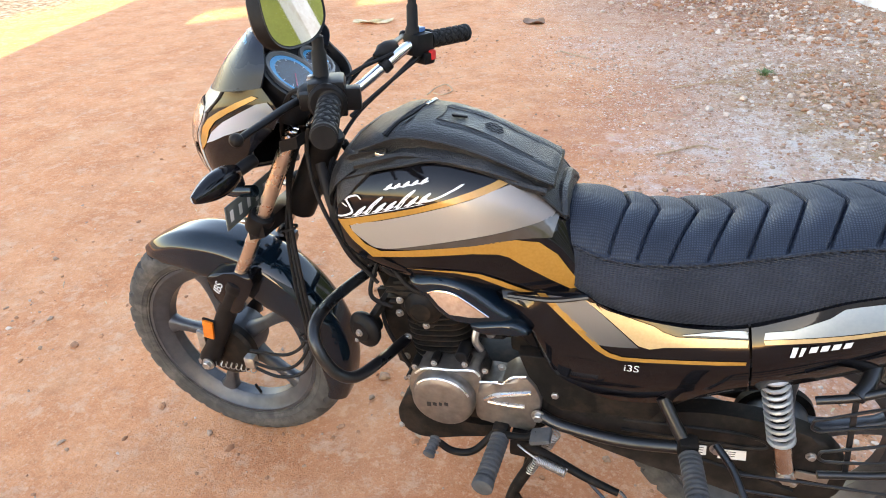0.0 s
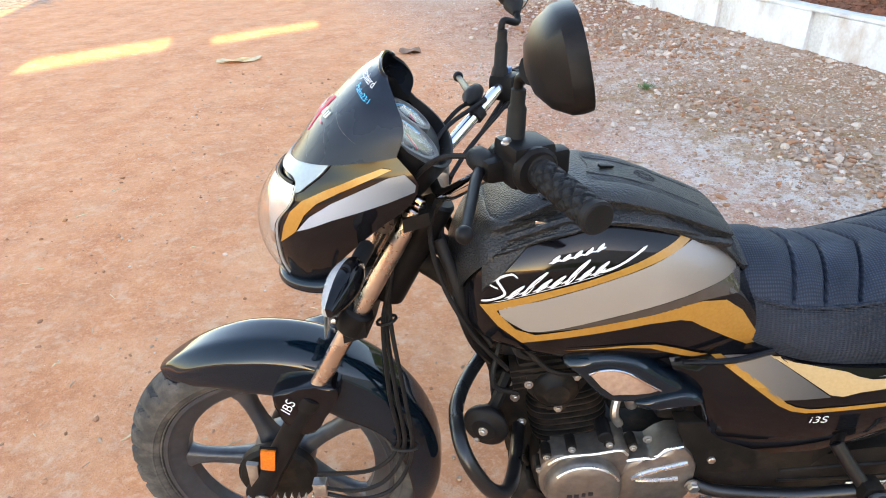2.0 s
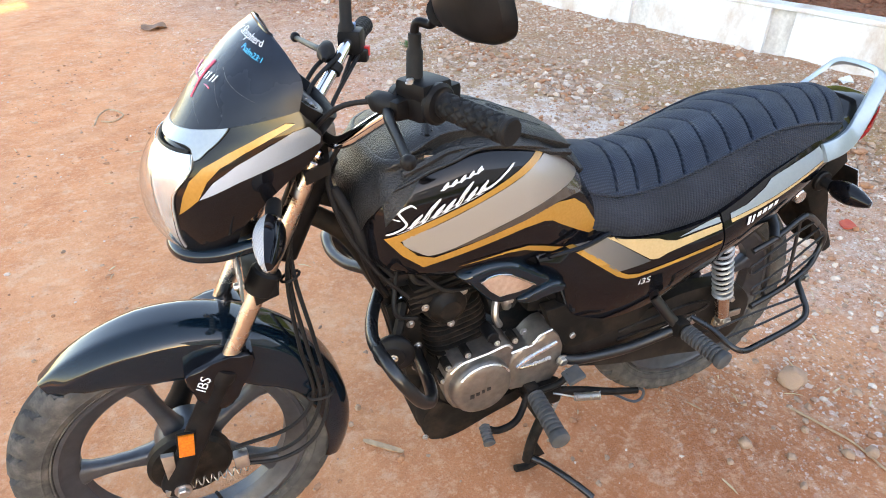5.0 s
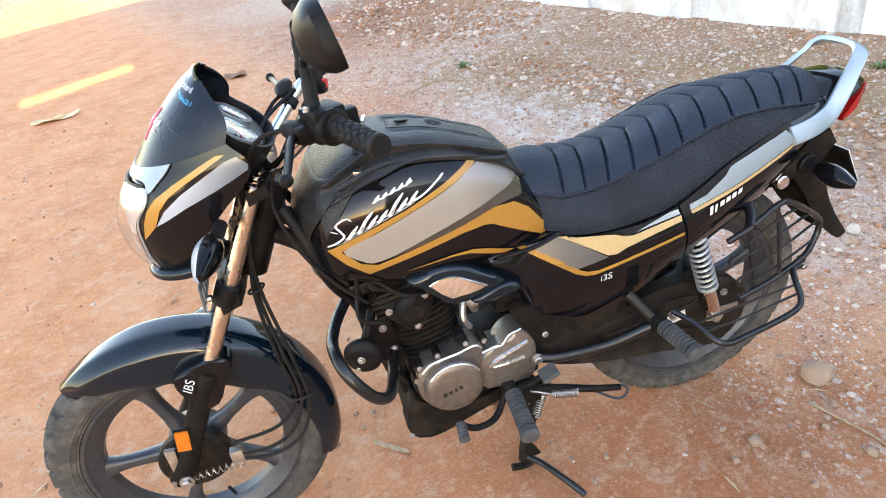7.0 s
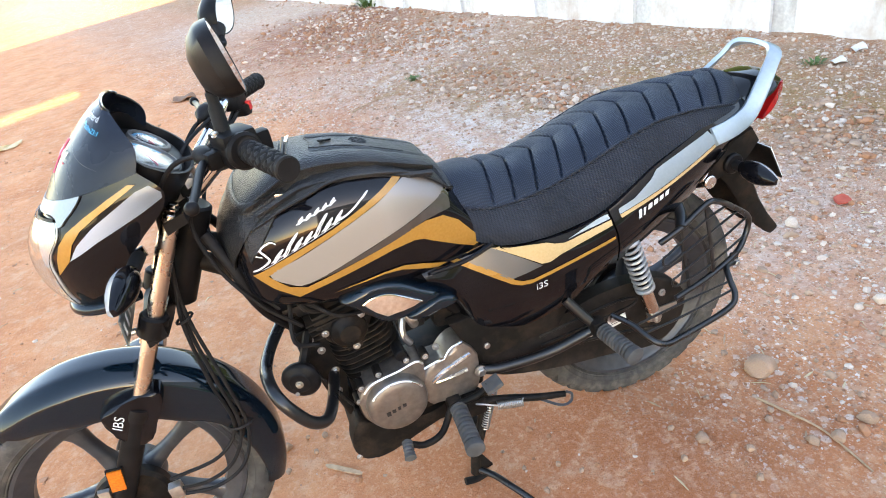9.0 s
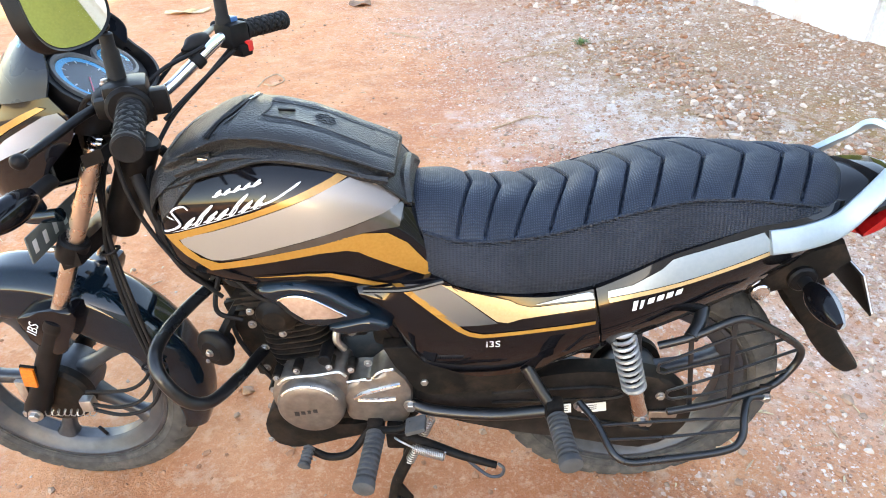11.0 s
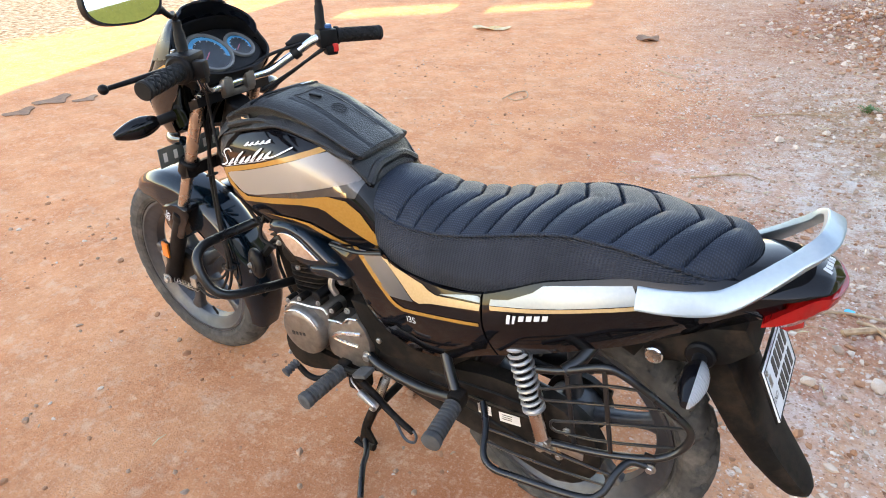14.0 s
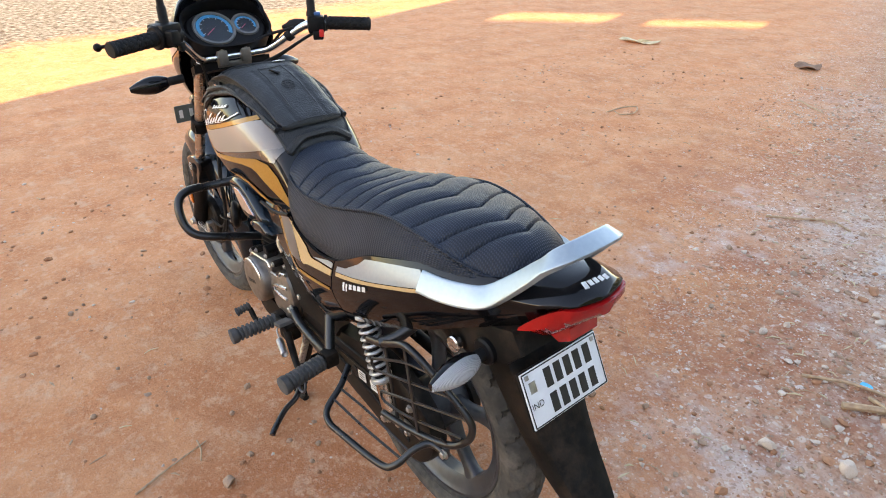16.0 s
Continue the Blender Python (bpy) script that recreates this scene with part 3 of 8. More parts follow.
    col = mix(math_node('MULTIPLY', mask, rng(noise_at(1.9, 8, 0.7), 0.42, 0.60, 0.1, 1.0)), col, tone)
    # clod-sized tonal breaks
    col = mix(rng(noise_at(24.0, 7, 0.6), 0.55, 0.66, 0.0, 0.40), col, (0.70, 0.43, 0.28))
    col = mix(math_node('MULTIPLY', rng(noise_at(19.0, 7, 0.6), 0.43, 0.34, 0.0, 0.50), math_node('ADD', 0.35, math_node('MULTIPLY', v, 0.8))), col, (0.33, 0.125, 0.058))
    col = mix(rng(math_node('ADD', sep.outputs[0], math_node('MULTIPLY', mid, 1.2)), -6.2, -6.8, 0.0, 0.92), col, gravel.outputs[0])
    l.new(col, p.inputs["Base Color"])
    p.inputs["Roughness"].default_value = 0.95
    p.inputs["Specular IOR Level"].default_value = 0.15
    h = math_node('ADD', math_node('ADD', math_node('MULTIPLY', fine, 0.7), math_node('MULTIPLY', speck, 0.5)), math_node('MULTIPLY', grit, math_node('ADD', 0.25, math_node('MULTIPLY', v, 0.4))))
    bp = n.new("ShaderNodeBump")
    bp.inputs["Strength"].default_value, bp.inputs["Distance"].default_value = 0.9, 0.012
    l.new(h, bp.inputs["Height"])
    l.new(bp.outputs[0], p.inputs["Normal"])
    return m


def plaster(name, a, b, stain, amount, scale=3.0):
    m, n, l, p = node_mat(name)
    tc = n.new("ShaderNodeTexCoord")
    mp = n.new("ShaderNodeMapping")
    mp.inputs["Scale"].default_value = (1, 1, 0.6)
    l.new(tc.outputs["Object"], mp.inputs["Vector"])
    n1 = n.new("ShaderNodeTexNoise")
    n1.inputs["Scale"].default_value, n1.inputs["Detail"].default_value, n1.inputs["Roughness"].default_value = scale, 9, 0.68
    l.new(mp.outputs[0], n1.inputs["Vector"])
    n2 = n.new("ShaderNodeTexNoise")
    n2.inputs["Scale"].default_value, n2.inputs["Detail"].default_value = 45, 6
    l.new(tc.outputs["Object"], n2.inputs["Vector"])
    r1 = ramp(n, [(0.3, a), (0.7, b)])
    l.new(n2.outputs[0], r1.inputs[0])
    mr = n.new("ShaderNodeMapRange")
    mr.inputs[1].default_value, mr.inputs[2].default_value, mr.inputs[4].default_value = 0.49, 0.72, amount
    l.new(n1.outputs[0], mr.inputs[0])
    mx = n.new("ShaderNodeMix")
    mx.data_type = 'RGBA'
    mx.inputs[7].default_value = (*stain, 1)
    l.new(mr.outputs[0], mx.inputs[0])
    l.new(r1.outputs[0], mx.inputs[6])
    l.new(mx.outputs[2], p.inputs["Base Color"])
    p.inputs["Roughness"].default_value = 0.85
    bp = n.new("ShaderNodeBump")
    bp.inputs["Strength"].default_value, bp.inputs["Distance"].default_value = 0.3, 0.01
    l.new(n2.outputs[0], bp.inputs["Height"])
    l.new(bp.outputs[0], p.inputs["Normal"])
    return m


DIRT = dirt()
WHITEWASH = plaster("whitewash", (0.60, 0.60, 0.605), (0.69, 0.69, 0.69), (0.42, 0.31, 0.24), 0.9)
WHITEWASH_OLD = plaster("worn_whitewash", (0.50, 0.49, 0.48), (0.64, 0.62, 0.60), (0.34, 0.30, 0.27), 0.8, 5)
GREEN_WALL = plaster("olive_green_wall", (0.17, 0.19, 0.035), (0.22, 0.24, 0.05), (0.12, 0.13, 0.03), 0.4)
SOIL = surface("dark_red_soil", (0.12, 0.042, 0.022), (0.24, 0.09, 0.05), 0.95, scale=26, bump=1.0, bump_scale=60)


def lump(x, y):
    """Gentle unevenness of the dirt."""
    h = 0.010 * noise.noise(V((x * 1.1, y * 1.1, 3.0))) + 0.004 * noise.noise(V((x * 5, y * 5, 7.0)))
    verge = min(1.0, max(0.0, (x + 0.33 * y - 0.6)))
    h += verge * (0.010 * noise.noise(V((x * 3, y * 3, 1.0))) + 0.006 * noise.noise(V((x * 14, y * 14, 5.0))))
    wall_d = x - (2.9 - 0.3145 * (y - 2.36))
    h += 0.035 * math.exp(-(wall_d / 0.30) ** 2) * (0.6 + 0.6 * noise.noise(V((x * 3, y * 3, 9.0))))
    h += (0.0012 + 0.003 * verge) * noise.noise(V((x * 22, y * 22, 4.0)))
    keep = min(1.0, max(0.0, (max(abs(x + 0.62) - 1.0, abs(y) - 0.35)) / 0.5))
    return h * (0.25 + 0.75 * keep) - 0.002


def axis_cuts(lo, hi, step, far):
    cuts = [lo + step * i for i in range(int((hi - lo) / step) + 1)]
    out, d = [], step
    a = lo
    left = []
    while a > -far:
        d *= 1.35
        a -= d
        left.append(a)
    b, d = cuts[-1], step
    right = []
    while b < far:
        d *= 1.35
        b += d
        right.append(b)
    return list(reversed(left)) + cuts + right


xs, ys = axis_cuts(-3.0, 3.2, 0.03, 900), axis_cuts(-1.4, 4.4, 0.03, 900)
bm = bmesh.new()
grid = [[bm.verts.new((x, y, lump(x, y) if abs(x) < 40 and abs(y) < 40 else 0.0)) for x in xs] for y in ys]
for r0, r1 in zip(grid, grid[1:]):
    for i in range(len(xs) - 1):
        bm.faces.new((r0[i], r0[i + 1], r1[i + 1], r1[i]))
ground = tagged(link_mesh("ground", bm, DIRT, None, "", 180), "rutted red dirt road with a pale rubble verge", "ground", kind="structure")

# low whitewashed wall of panels and sunk joints; u runs along it, away from the road's near end
WALL_P, WALL_U = V((2.900, 2.360, 0)), V((-0.300, 0.954, 0)).normalized()
WALL_N = V((-WALL_U.y, WALL_U.x, 0))
if WALL_N.x > 0:
    WALL_N = -WALL_N


def wall_box(u0, u1, d0, d1, z0, z1, bm=None, bevel=0.008, wob=0.0):
    """A box along the wall: d is the distance behind its front face."""
    bm = bm or bmesh.new()
    n = max(1, int((u1 - u0) / 0.12))
    loops = []
    for i in range(n + 1):
        u = u0 + (u1 - u0) * i / n
        w = wob * noise.noise(V((u * 3, d0, 2)))
        prof = [(d0 + w, z0), (d0 + w, z1 - bevel), (d0 + w + bevel, z1 + w), (d1 - bevel, z1 + w), (d1, z1 - bevel), (d1, z0)]
        loops.append([WALL_P + WALL_U * u - WALL_N * d + V((0, 0, z)) for d, z in prof])
    return rings(bm, loops)


WALL_H = 0.37
wall = tagged(link_mesh("wall_low", wall_box(-9.0, 16.0, 0.035, 0.16, -0.05, WALL_H - 0.03, wob=0.006), WHITEWASH_OLD), "low whitewashed boundary wall along the dirt verge, stained near the ground", "wall", kind="structure")
for k in range(-7, 13):
    u = k * 1.19
    part("wall_panel", wall_box(u + 0.09, u + 1.19 - 0.09, 0.0, 0.10, -0.05, WALL_H - 0.028, wob=0.006), WHITEWASH, wall)
part("coping", wall_box(-9.0, 16.0, -0.006, 0.165, WALL_H - 0.026, WALL_H, wob=0.008), WHITEWASH, wall)
bed = tagged(link_mesh("planting_bed", bm := wall_box(-9.0, 16.0, 0.17, 1.12, 0.0, WALL_H - 0.03, wob=0.02), SOIL, None, "", 180), "bed of dark red soil behind the low wall", "soil bed", kind="structure")
green = tagged(link_mesh("wall_green", wall_box(-9.0, 16.0, 1.09, 1.25, 0.0, 2.6), GREEN_WALL), "olive green painted wall behind the soil bed", "wall", kind="structure")
for k in range(-7, 11):
    part("pillar", wall_box(k * 1.385 + 0.345, k * 1.385 + 0.555, 0.885, 1.09, 0.0, 2.6), WHITEWASH, green, "whitewashed pillar")

# house out of view behind the road, placed to block sun from the motorcycle
HOUSE_U = V((0.77, 0.64, 0)).normalized()
HOUSE_P = V((0.0, -16.0, 0))
HOUSE_N = V((HOUSE_U.y, -HOUSE_U.x, 0))
house = tagged(new("house"), "tall olive green and white house out of view, placed to shade the parking place", "house", kind="structure")


def house_box(name, u0, u1, d0, d1, z0, z1, mat):
    bm = bmesh.new()
    vs = []
    for z in (z0, z1):
        for u, d in ((u0, d0), (u1, d0), (u1, d1), (u0, d1)):
            vs.append(bm.verts.new(HOUSE_P + HOUSE_U * u + HOUSE_N * d + V((0, 0, z))))
    for f in ((3, 2, 1, 0), (4, 5, 6, 7), (0, 1, 5, 4), (1, 2, 6, 5), (2, 3, 7, 6), (3, 0, 4, 7)):
        bm.faces.new([vs[i] for i in f])
    return part(name, bm, mat, house)


# slit and its blocks shaped to throw the two sun patches on the road
SLIT0, SLIT1 = 5.580, 5.730
U0, U1 = -0.87, 14.5
house_box("wall", U0, U1, 0.0, 6.0, 0.0, 2.4, GREEN_WALL)
house_box("upper_storey", U0, U1, 0.0, 6.0, 2.4, SLIT0 - 0.9, WHITEWASH)
house_box("slit_sill", U0, U1, 0.0, 0.15, SLIT0 - 0.9, SLIT0, WHITEWASH)
house_box("shade_wall", U0, 1.83, 0.0, 0.15, SLIT1 + 0.09, 7.4, WHITEWASH)
house_box("shade_wall", 1.83, U1, 0.0, 0.15, SLIT1, 7.4, WHITEWASH)
house_box("slit_sill", U0, 1.83, 0.0, 0.15, SLIT0, SLIT0 + 0.04, WHITEWASH)
house_box("slit_block", U0, 0.40, 0.0, 0.15, SLIT0 + 0.04, SLIT1 + 0.09, WHITEWASH)
house_box("slit_block", 1.83, 2.25, 0.0, 0.15, SLIT0, SLIT1, WHITEWASH)
house_box("slit_block", 3.58, U1, 0.0, 0.15, SLIT0, SLIT1, WHITEWASH)
house_box("plinth_band", U0, U1, -0.06, 0.0, 0.0, 0.5, WHITEWASH)

# ---- motorcycle: body ----
bike = tagged(new("motorcycle"), "black commuter motorcycle with gold and silver decals parked on red dirt", "motorcycle")
REAR, FRONT, RADIUS = V((0.012, 0, 0.305)), V((-1.265, 0, 0.305)), 0.309

# tank: stations x, half-width, bottom, waist height, shoulder half-width, shoulder height, crown height
TANK = [(-0.915, 0.030, 0.745, 0.785, 0.018, 0.815, 0.822),
        (-0.905, 0.070, 0.735, 0.785, 0.045, 0.838, 0.848),
        (-0.893, 0.105, 0.722, 0.785, 0.070, 0.858, 0.870),
        (-0.875, 0.131, 0.706, 0.784, 0.090, 0.876, 0.890),
        (-0.850, 0.143, 0.690, 0.782, 0.098, 0.890, 0.906),
        (-0.820, 0.148, 0.678, 0.780, 0.102, 0.898, 0.915),
        (-0.780, 0.151, 0.664, 0.778, 0.105, 0.905, 0.924),
        (-0.720, 0.153, 0.652, 0.776, 0.108, 0.912, 0.932),
        (-0.650, 0.152, 0.648, 0.774, 0.106, 0.906, 0.926),
        (-0.580, 0.147, 0.645, 0.768, 0.102, 0.890, 0.908),
        (-0.520, 0.138, 0.645, 0.756, 0.096, 0.862, 0.880),
        (-0.475, 0.128, 0.650, 0.742, 0.090, 0.832, 0.850),
        (-0.440, 0.120, 0.658, 0.725, 0.084, 0.790, 0.805),
        (-0.400, 0.112, 0.668, 0.700, 0.080, 0.725, 0.735)]


def tank_section(x):
    w, zb, zw, ws, zs, zc = interp(x, TANK)
    half = [(0.0, zb), (w * 0.62, zb), (w * 0.90, zb + (zw - zb) * 0.20), (w * 0.975, zb + (zw - zb) * 0.56), (w, zw),
            (w * 0.985, zw + (zs - zw) * 0.35), (w * 0.92, zw + (zs - zw) * 0.68), (ws + (w - ws) * 0.22, zs - (zs - zw) * 0.06), (ws * 0.80, zs + (zc - zs) * 0.55), (ws * 0.4, zc - (zc - zs) * 0.12), (0.0, zc)]
    sm = smooth_poly(half, 3, closed=False)
    return sm


def tank_ring(x):
    sm = tank_section(x)
    return [V((x, -y, z)) for y, z in sm] + [V((x, y, z)) for y, z in reversed(sm[1:-1])]


bm = rings(bmesh.new(), [tank_ring(-0.915 + 0.515 * i / 110) for i in range(111)])
tank = part("fuel_tank", bm, BLACK_GLOSS, bike, "glossy black fuel tank with gold and silver stripes")
tank_tree = tree_of(tank)

decal("tank_decal", smooth_poly([(-0.842, 0.781), (-0.780, 0.801), (-0.711, 0.823), (-0.620, 0.853), (-0.556, 0.874), (-0.512, 0.869), (-0.466, 0.828), (-0.517, 0.812), (-0.667, 0.770), (-0.777, 0.741), (-0.813, 0.751)], 3), tank_tree, TANK_SILVER, tank, "brown-silver panel that fades to the rear")
decal("tank_decal", [(-0.777, 0.740), (-0.667, 0.769), (-0.517, 0.811), (-0.460, 0.827), (-0.469, 0.790), (-0.499, 0.791), (-0.529, 0.789), (-0.604, 0.771), (-0.714, 0.749)], tank_tree, GREY_DECAL, tank, "dark grey band")
gold_top = [(-0.871, 0.786), (-0.823, 0.802), (-0.709, 0.835), (-0.600, 0.873), (-0.560, 0.886), (-0.548, 0.878), (-0.602, 0.860), (-0.711, 0.824), (-0.800, 0.796), (-0.845, 0.780)]
gold_low = [(-0.871, 0.786), (-0.845, 0.780), (-0.840, 0.772), (-0.815, 0.745), (-0.784, 0.734), (-0.715, 0.748), (-0.604, 0.771), (-0.560, 0.783), (-0.529, 0.788), (-0.489, 0.783), (-0.457, 0.759), (-0.427, 0.718), (-0.405, 0.692), (-0.409, 0.684), (-0.428, 0.682), (-0.464, 0.703), (-0.524, 0.741), (-0.540, 0.752), (-0.560, 0.757), (-0.606, 0.754), (-0.763, 0.724), (-0.804, 0.716), (-0.842, 0.749)]
decal("tank_decal", gold_top, tank_tree, GOLD, tank, "gold stripe")
decal("tank_decal", gold_low, tank_tree, GOLD, tank, "gold stripe")
decal("tank_decal", [(-0.740, 0.702), (-0.634, 0.711), (-0.591, 0.710), (-0.555, 0.698), (-0.495, 0.672), (-0.520, 0.670), (-0.598, 0.702), (-0.635, 0.706)], tank_tree, GOLD, tank, "thin gold stripe", lift=0.0032)
for s in (gold_top, gold_low):
    decal("tank_decal", s, tank_tree, GOLD, tank, "gold stripe", side=1)
# script mark: plain white pen loops
def ribbon(pts, w0, w1, tree, mat, parent, name="mark_stroke"):
    """A pen line on the left side through (x, z) points, broad where it falls and thin where it climbs."""
    line = spline([V((x, z, 0)) for x, z in pts], 5)
    left, right = [], []
    for i, p in enumerate(line):
        d = (line[min(i + 1, len(line) - 1)] - line[max(i - 1, 0)]).normalized()
        w = w0 + (w1 - w0) * (0.5 - 0.5 * d.y)
        if i in (0, len(line) - 1):
            w *= 0.3
        n = V((-d.y, d.x, 0)) * w * 0.5
        left.append(p + n)
        right.append(p - n)
    bm = bmesh.new()
    a, b = [bm.verts.new((q.x, 0, q.y)) for q in left], [bm.verts.new((q.x, 0, q.y)) for q in right]
    for i in range(len(line) - 1):
        bm.faces.new((a[i], a[i + 1], b[i + 1], b[i]))
    lay(bm, tree, 0.0034, -1)
    return part(name, bm, mat, parent, "", 0)


def scrawl_wave(x0, x1, z0, rise, heights, lean, w0, w1, tree, mat, parent):
    """A slanted run of pen loops, one for each height, with no letters in it."""
    step = (x1 - x0) / len(heights)
    for k, h in enumerate(heights):
        x, z = x0 + step * k, z0 + rise * step * k
        top = (x + step * 0.50 + h * lean, z + h + rise * step * 0.4)
        ribbon([(x - step * 0.10, z + 0.001), (x + step * 0.34 + h * lean * 0.5, z + h * 0.55), top, (x + step * 0.16 + h * lean * 0.55, z + h * 0.62), (x + step * 0.22, z + 0.0015), (x + step * 0.62, z + 0.002 + rise * step * 0.7), (x + step * 1.02, z + h * 0.30 + rise * step)], w0, w1, tree, mat, parent)


ribbon([(-0.814, 0.838), (-0.824, 0.844), (-0.844, 0.835), (-0.838, 0.822), (-0.834, 0.811), (-0.852, 0.800), (-0.868, 0.795)], 0.0022, 0.0042, tank_tree, WHITE_DECAL, tank)
ribbon([(-0.846, 0.8345), (-0.856, 0.826), (-0.843, 0.8195)], 0.0018, 0.0026, tank_tree, WHITE_DECAL, tank)
scrawl_wave(-0.832, -0.686, 0.8035, 0.31, (0.020, 0.036, 0.019, 0.018, 0.035, 0.018, 0.019), 0.85, 0.0013, 0.0036, tank_tree, WHITE_DECAL, tank)
ribbon([(-0.694, 0.848), (-0.672, 0.855), (-0.648, 0.867), (-0.624, 0.880)], 0.0034, 0.0034, tank_tree, WHITE_DECAL, tank)
ribbon([(-0.852, 0.7955), (-0.800, 0.812), (-0.735, 0.832), (-0.690, 0.8455)], 0.0009, 0.0009, tank_tree, WHITE_DECAL, tank)
scrawl_wave(-0.768, -0.686, 0.8600, 0.24, (0.010, 0.0085, 0.0095, 0.0085, 0.009), 0.70, 0.0016, 0.0030, tank_tree, WHITE_DECAL, tank)

# leatherette tank cover
COVER = [(-0.895, 0.106, 0.835), (-0.872, 0.106, 0.855), (-0.835, 0.128, 0.870), (-0.790, 0.126, 0.886), (-0.740, 0.117, 0.898), (-0.680, 0.111, 0.908), (-0.620, 0.109, 0.900), (-0.560, 0.106, 0.884), (-0.510, 0.100, 0.860), (-0.460, 0.094, 0.820), (-0.445, 0.090, 0.800)]


def cover_ring(x, lift, drop=0.0):
    wc, zc = interp(x, COVER)
    zc -= drop
    out = []
    last = None
    for y, z in tank_section(max(-0.872, x))[6:]:
        if z >= zc:
            if last and not out:
                t = (zc - last[1]) / max(1e-5, z - last[1])
                out.append((last[0] + (y - last[0]) * t, zc))
            out.append((y, z))
        last = (y, z)
    n = 14
    ks = [out[0][0] * (1 - k / n) for k in range(n + 1)]
    pts = []
    for y in ks:
        best = min(range(len(out) - 1), key=lambda i: 0 if out[i + 1][0] <= y <= out[i][0] else 1 + abs(out[i][0] - y))
        (ya, za), (yb, zb) = out[best], out[best + 1]
        t = (y - ya) / (yb - ya) if abs(yb - ya) > 1e-6 else 0
        pts.append((y, za + (zb - za) * min(1, max(0, t))))
    return [(y * 1.0 + lift * 0.7 * (y / max(ks[0], 1e-4)), z + lift) for y, z in pts]


bm = bmesh.new()
loops = []
for i in range(65):
    x = -0.868 + 0.420 * i / 64
    drop = 0.05 * max(0, 1 - (x + 0.868) / 0.07)
    top = cover_ring(x, 0.006 + 0.0012 * math.sin(i * 1.1), drop)
    low = cover_ring(x, 0.0005, drop)
    loops.append([V((x, -y, z)) for y, z in top] + [V((x, y, z)) for y, z in reversed(top[:-1])] + [V((x, y, z)) for y, z in low] + [V((x, -y, z)) for y, z in reversed(low[:-1])])
rings(bm, loops)
cover = tagged(part("tank_cover", bm, LEATHER, None, "", 50), "black pebbled leatherette cover strapped over the fuel tank", "tank cover")
cover_tree = tree_of(tank, cover)

# padded flap pocket on the cover: along x with rounded ends
PAD = [(-0.868, 0.060, 0.900, 0.010), (-0.856, 0.096, 0.910, 0.022), (-0.835, 0.112, 0.922, 0.032), (-0.800, 0.112, 0.940, 0.040), (-0.765, 0.104, 0.953, 0.044), (-0.745, 0.100, 0.956, 0.044), (-0.700, 0.096, 0.954, 0.043), (-0.620, 0.090, 0.936, 0.040), (-0.550, 0.086, 0.909, 0.033), (-0.505, 0.084, 0.889, 0.025), (-0.484, 0.082, 0.878, 0.016), (-0.475, 0.076, 0.871, 0.008)]
bm = bmesh.new()
loops = []
for i in range(81):
    x = -0.868 + 0.393 * i / 80
    w, z, t = interp(x, PAD)
    crease = 0.004 * math.exp(-((x + 0.748) / 0.006) ** 2)
    half = []
    for k in range(19):
        u = k / 18
        y = w * (1 - u)
        seam = -0.0030 * math.exp(-((y - w * 0.50) / 0.004) ** 2) if x > -0.70 else 0.0
        sag = 0.0007 * math.sin(x * 40 + y * 25) + 0.0004 * math.sin(x * 110 - y * 60)
        half.append((y, z + 0.005 * (1 - (1 - u) ** 2) - t * 0.30 * (1 - u) ** 8 + seam + sag - crease))
    top = [V((x, -y, zz)) for y, zz in half] + [V((x, y, zz)) for y, zz in reversed(half[:-1])]
    bot = [V((x, w * 1.015, z - t * 0.30)), V((x, w * 0.97, z - t * 0.62)), V((x, w * 0.985, z - t)), V((x, 0, z - t)), V((x, -w * 0.985, z - t)), V((x, -w * 0.97, z - t * 0.62)), V((x, -w * 1.015, z - t * 0.30))]
    loops.append(top + bot)
rings(bm, loops)
pad = part("pocket_flap", bm, LEATHER, cover, "smooth padded pocket flap with stitched seams", 55)
pad_tree = tree_of(pad)


def on_top(x, y, tree, lift):
    hit, no, _, _ = tree.ray_cast(V((x, y, 2)), V((0, 0, -1)))
    return hit + V((0, 0, lift)) if hit else V((x, y, 0.9))


# seams, zip and pull tab on the flap
for pts in ([(-0.478, y) for y in (-0.078, -0.04, 0, 0.04, 0.078)], [(-0.70, -0.03), (-0.695, 0.0), (-0.70, 0.035)], [(-0.70, -0.03), (-0.62, -0.032), (-0.52, -0.033)], [(-0.70, 0.035), (-0.62, 0.036), (-0.52, 0.036)]):
    part("seam", tube([on_top(x, y, pad_tree, 0.0002) for x, y in pts], 0.0018, 6), LEATHER, cover)
for k in range(8):
    a = k * math.tau / 8
    c = (-0.600 + 0.012 * math.cos(a), 0.004 + 0.012 * math.sin(a))
    part("emblem_petal", tube([on_top(c[0] + 0.0055 * math.cos(b), c[1] + 0.0055 * math.sin(b), pad_tree, 0.0003) for b in [j * math.tau / 9 for j in range(9)]], 0.0011, 5, 1, closed=True), LEATHER, cover)
zip_tree = tree_of(tank, cover, pad)
part("zip", tube([on_top(x, y, zip_tree, 0.0005) for x, y in [(-0.775, -0.098), (-0.762, -0.06), (-0.752, -0.02), (-0.744, 0.03), (-0.738, 0.085)]], 0.0042, 6), BLACK_SATIN, cover)
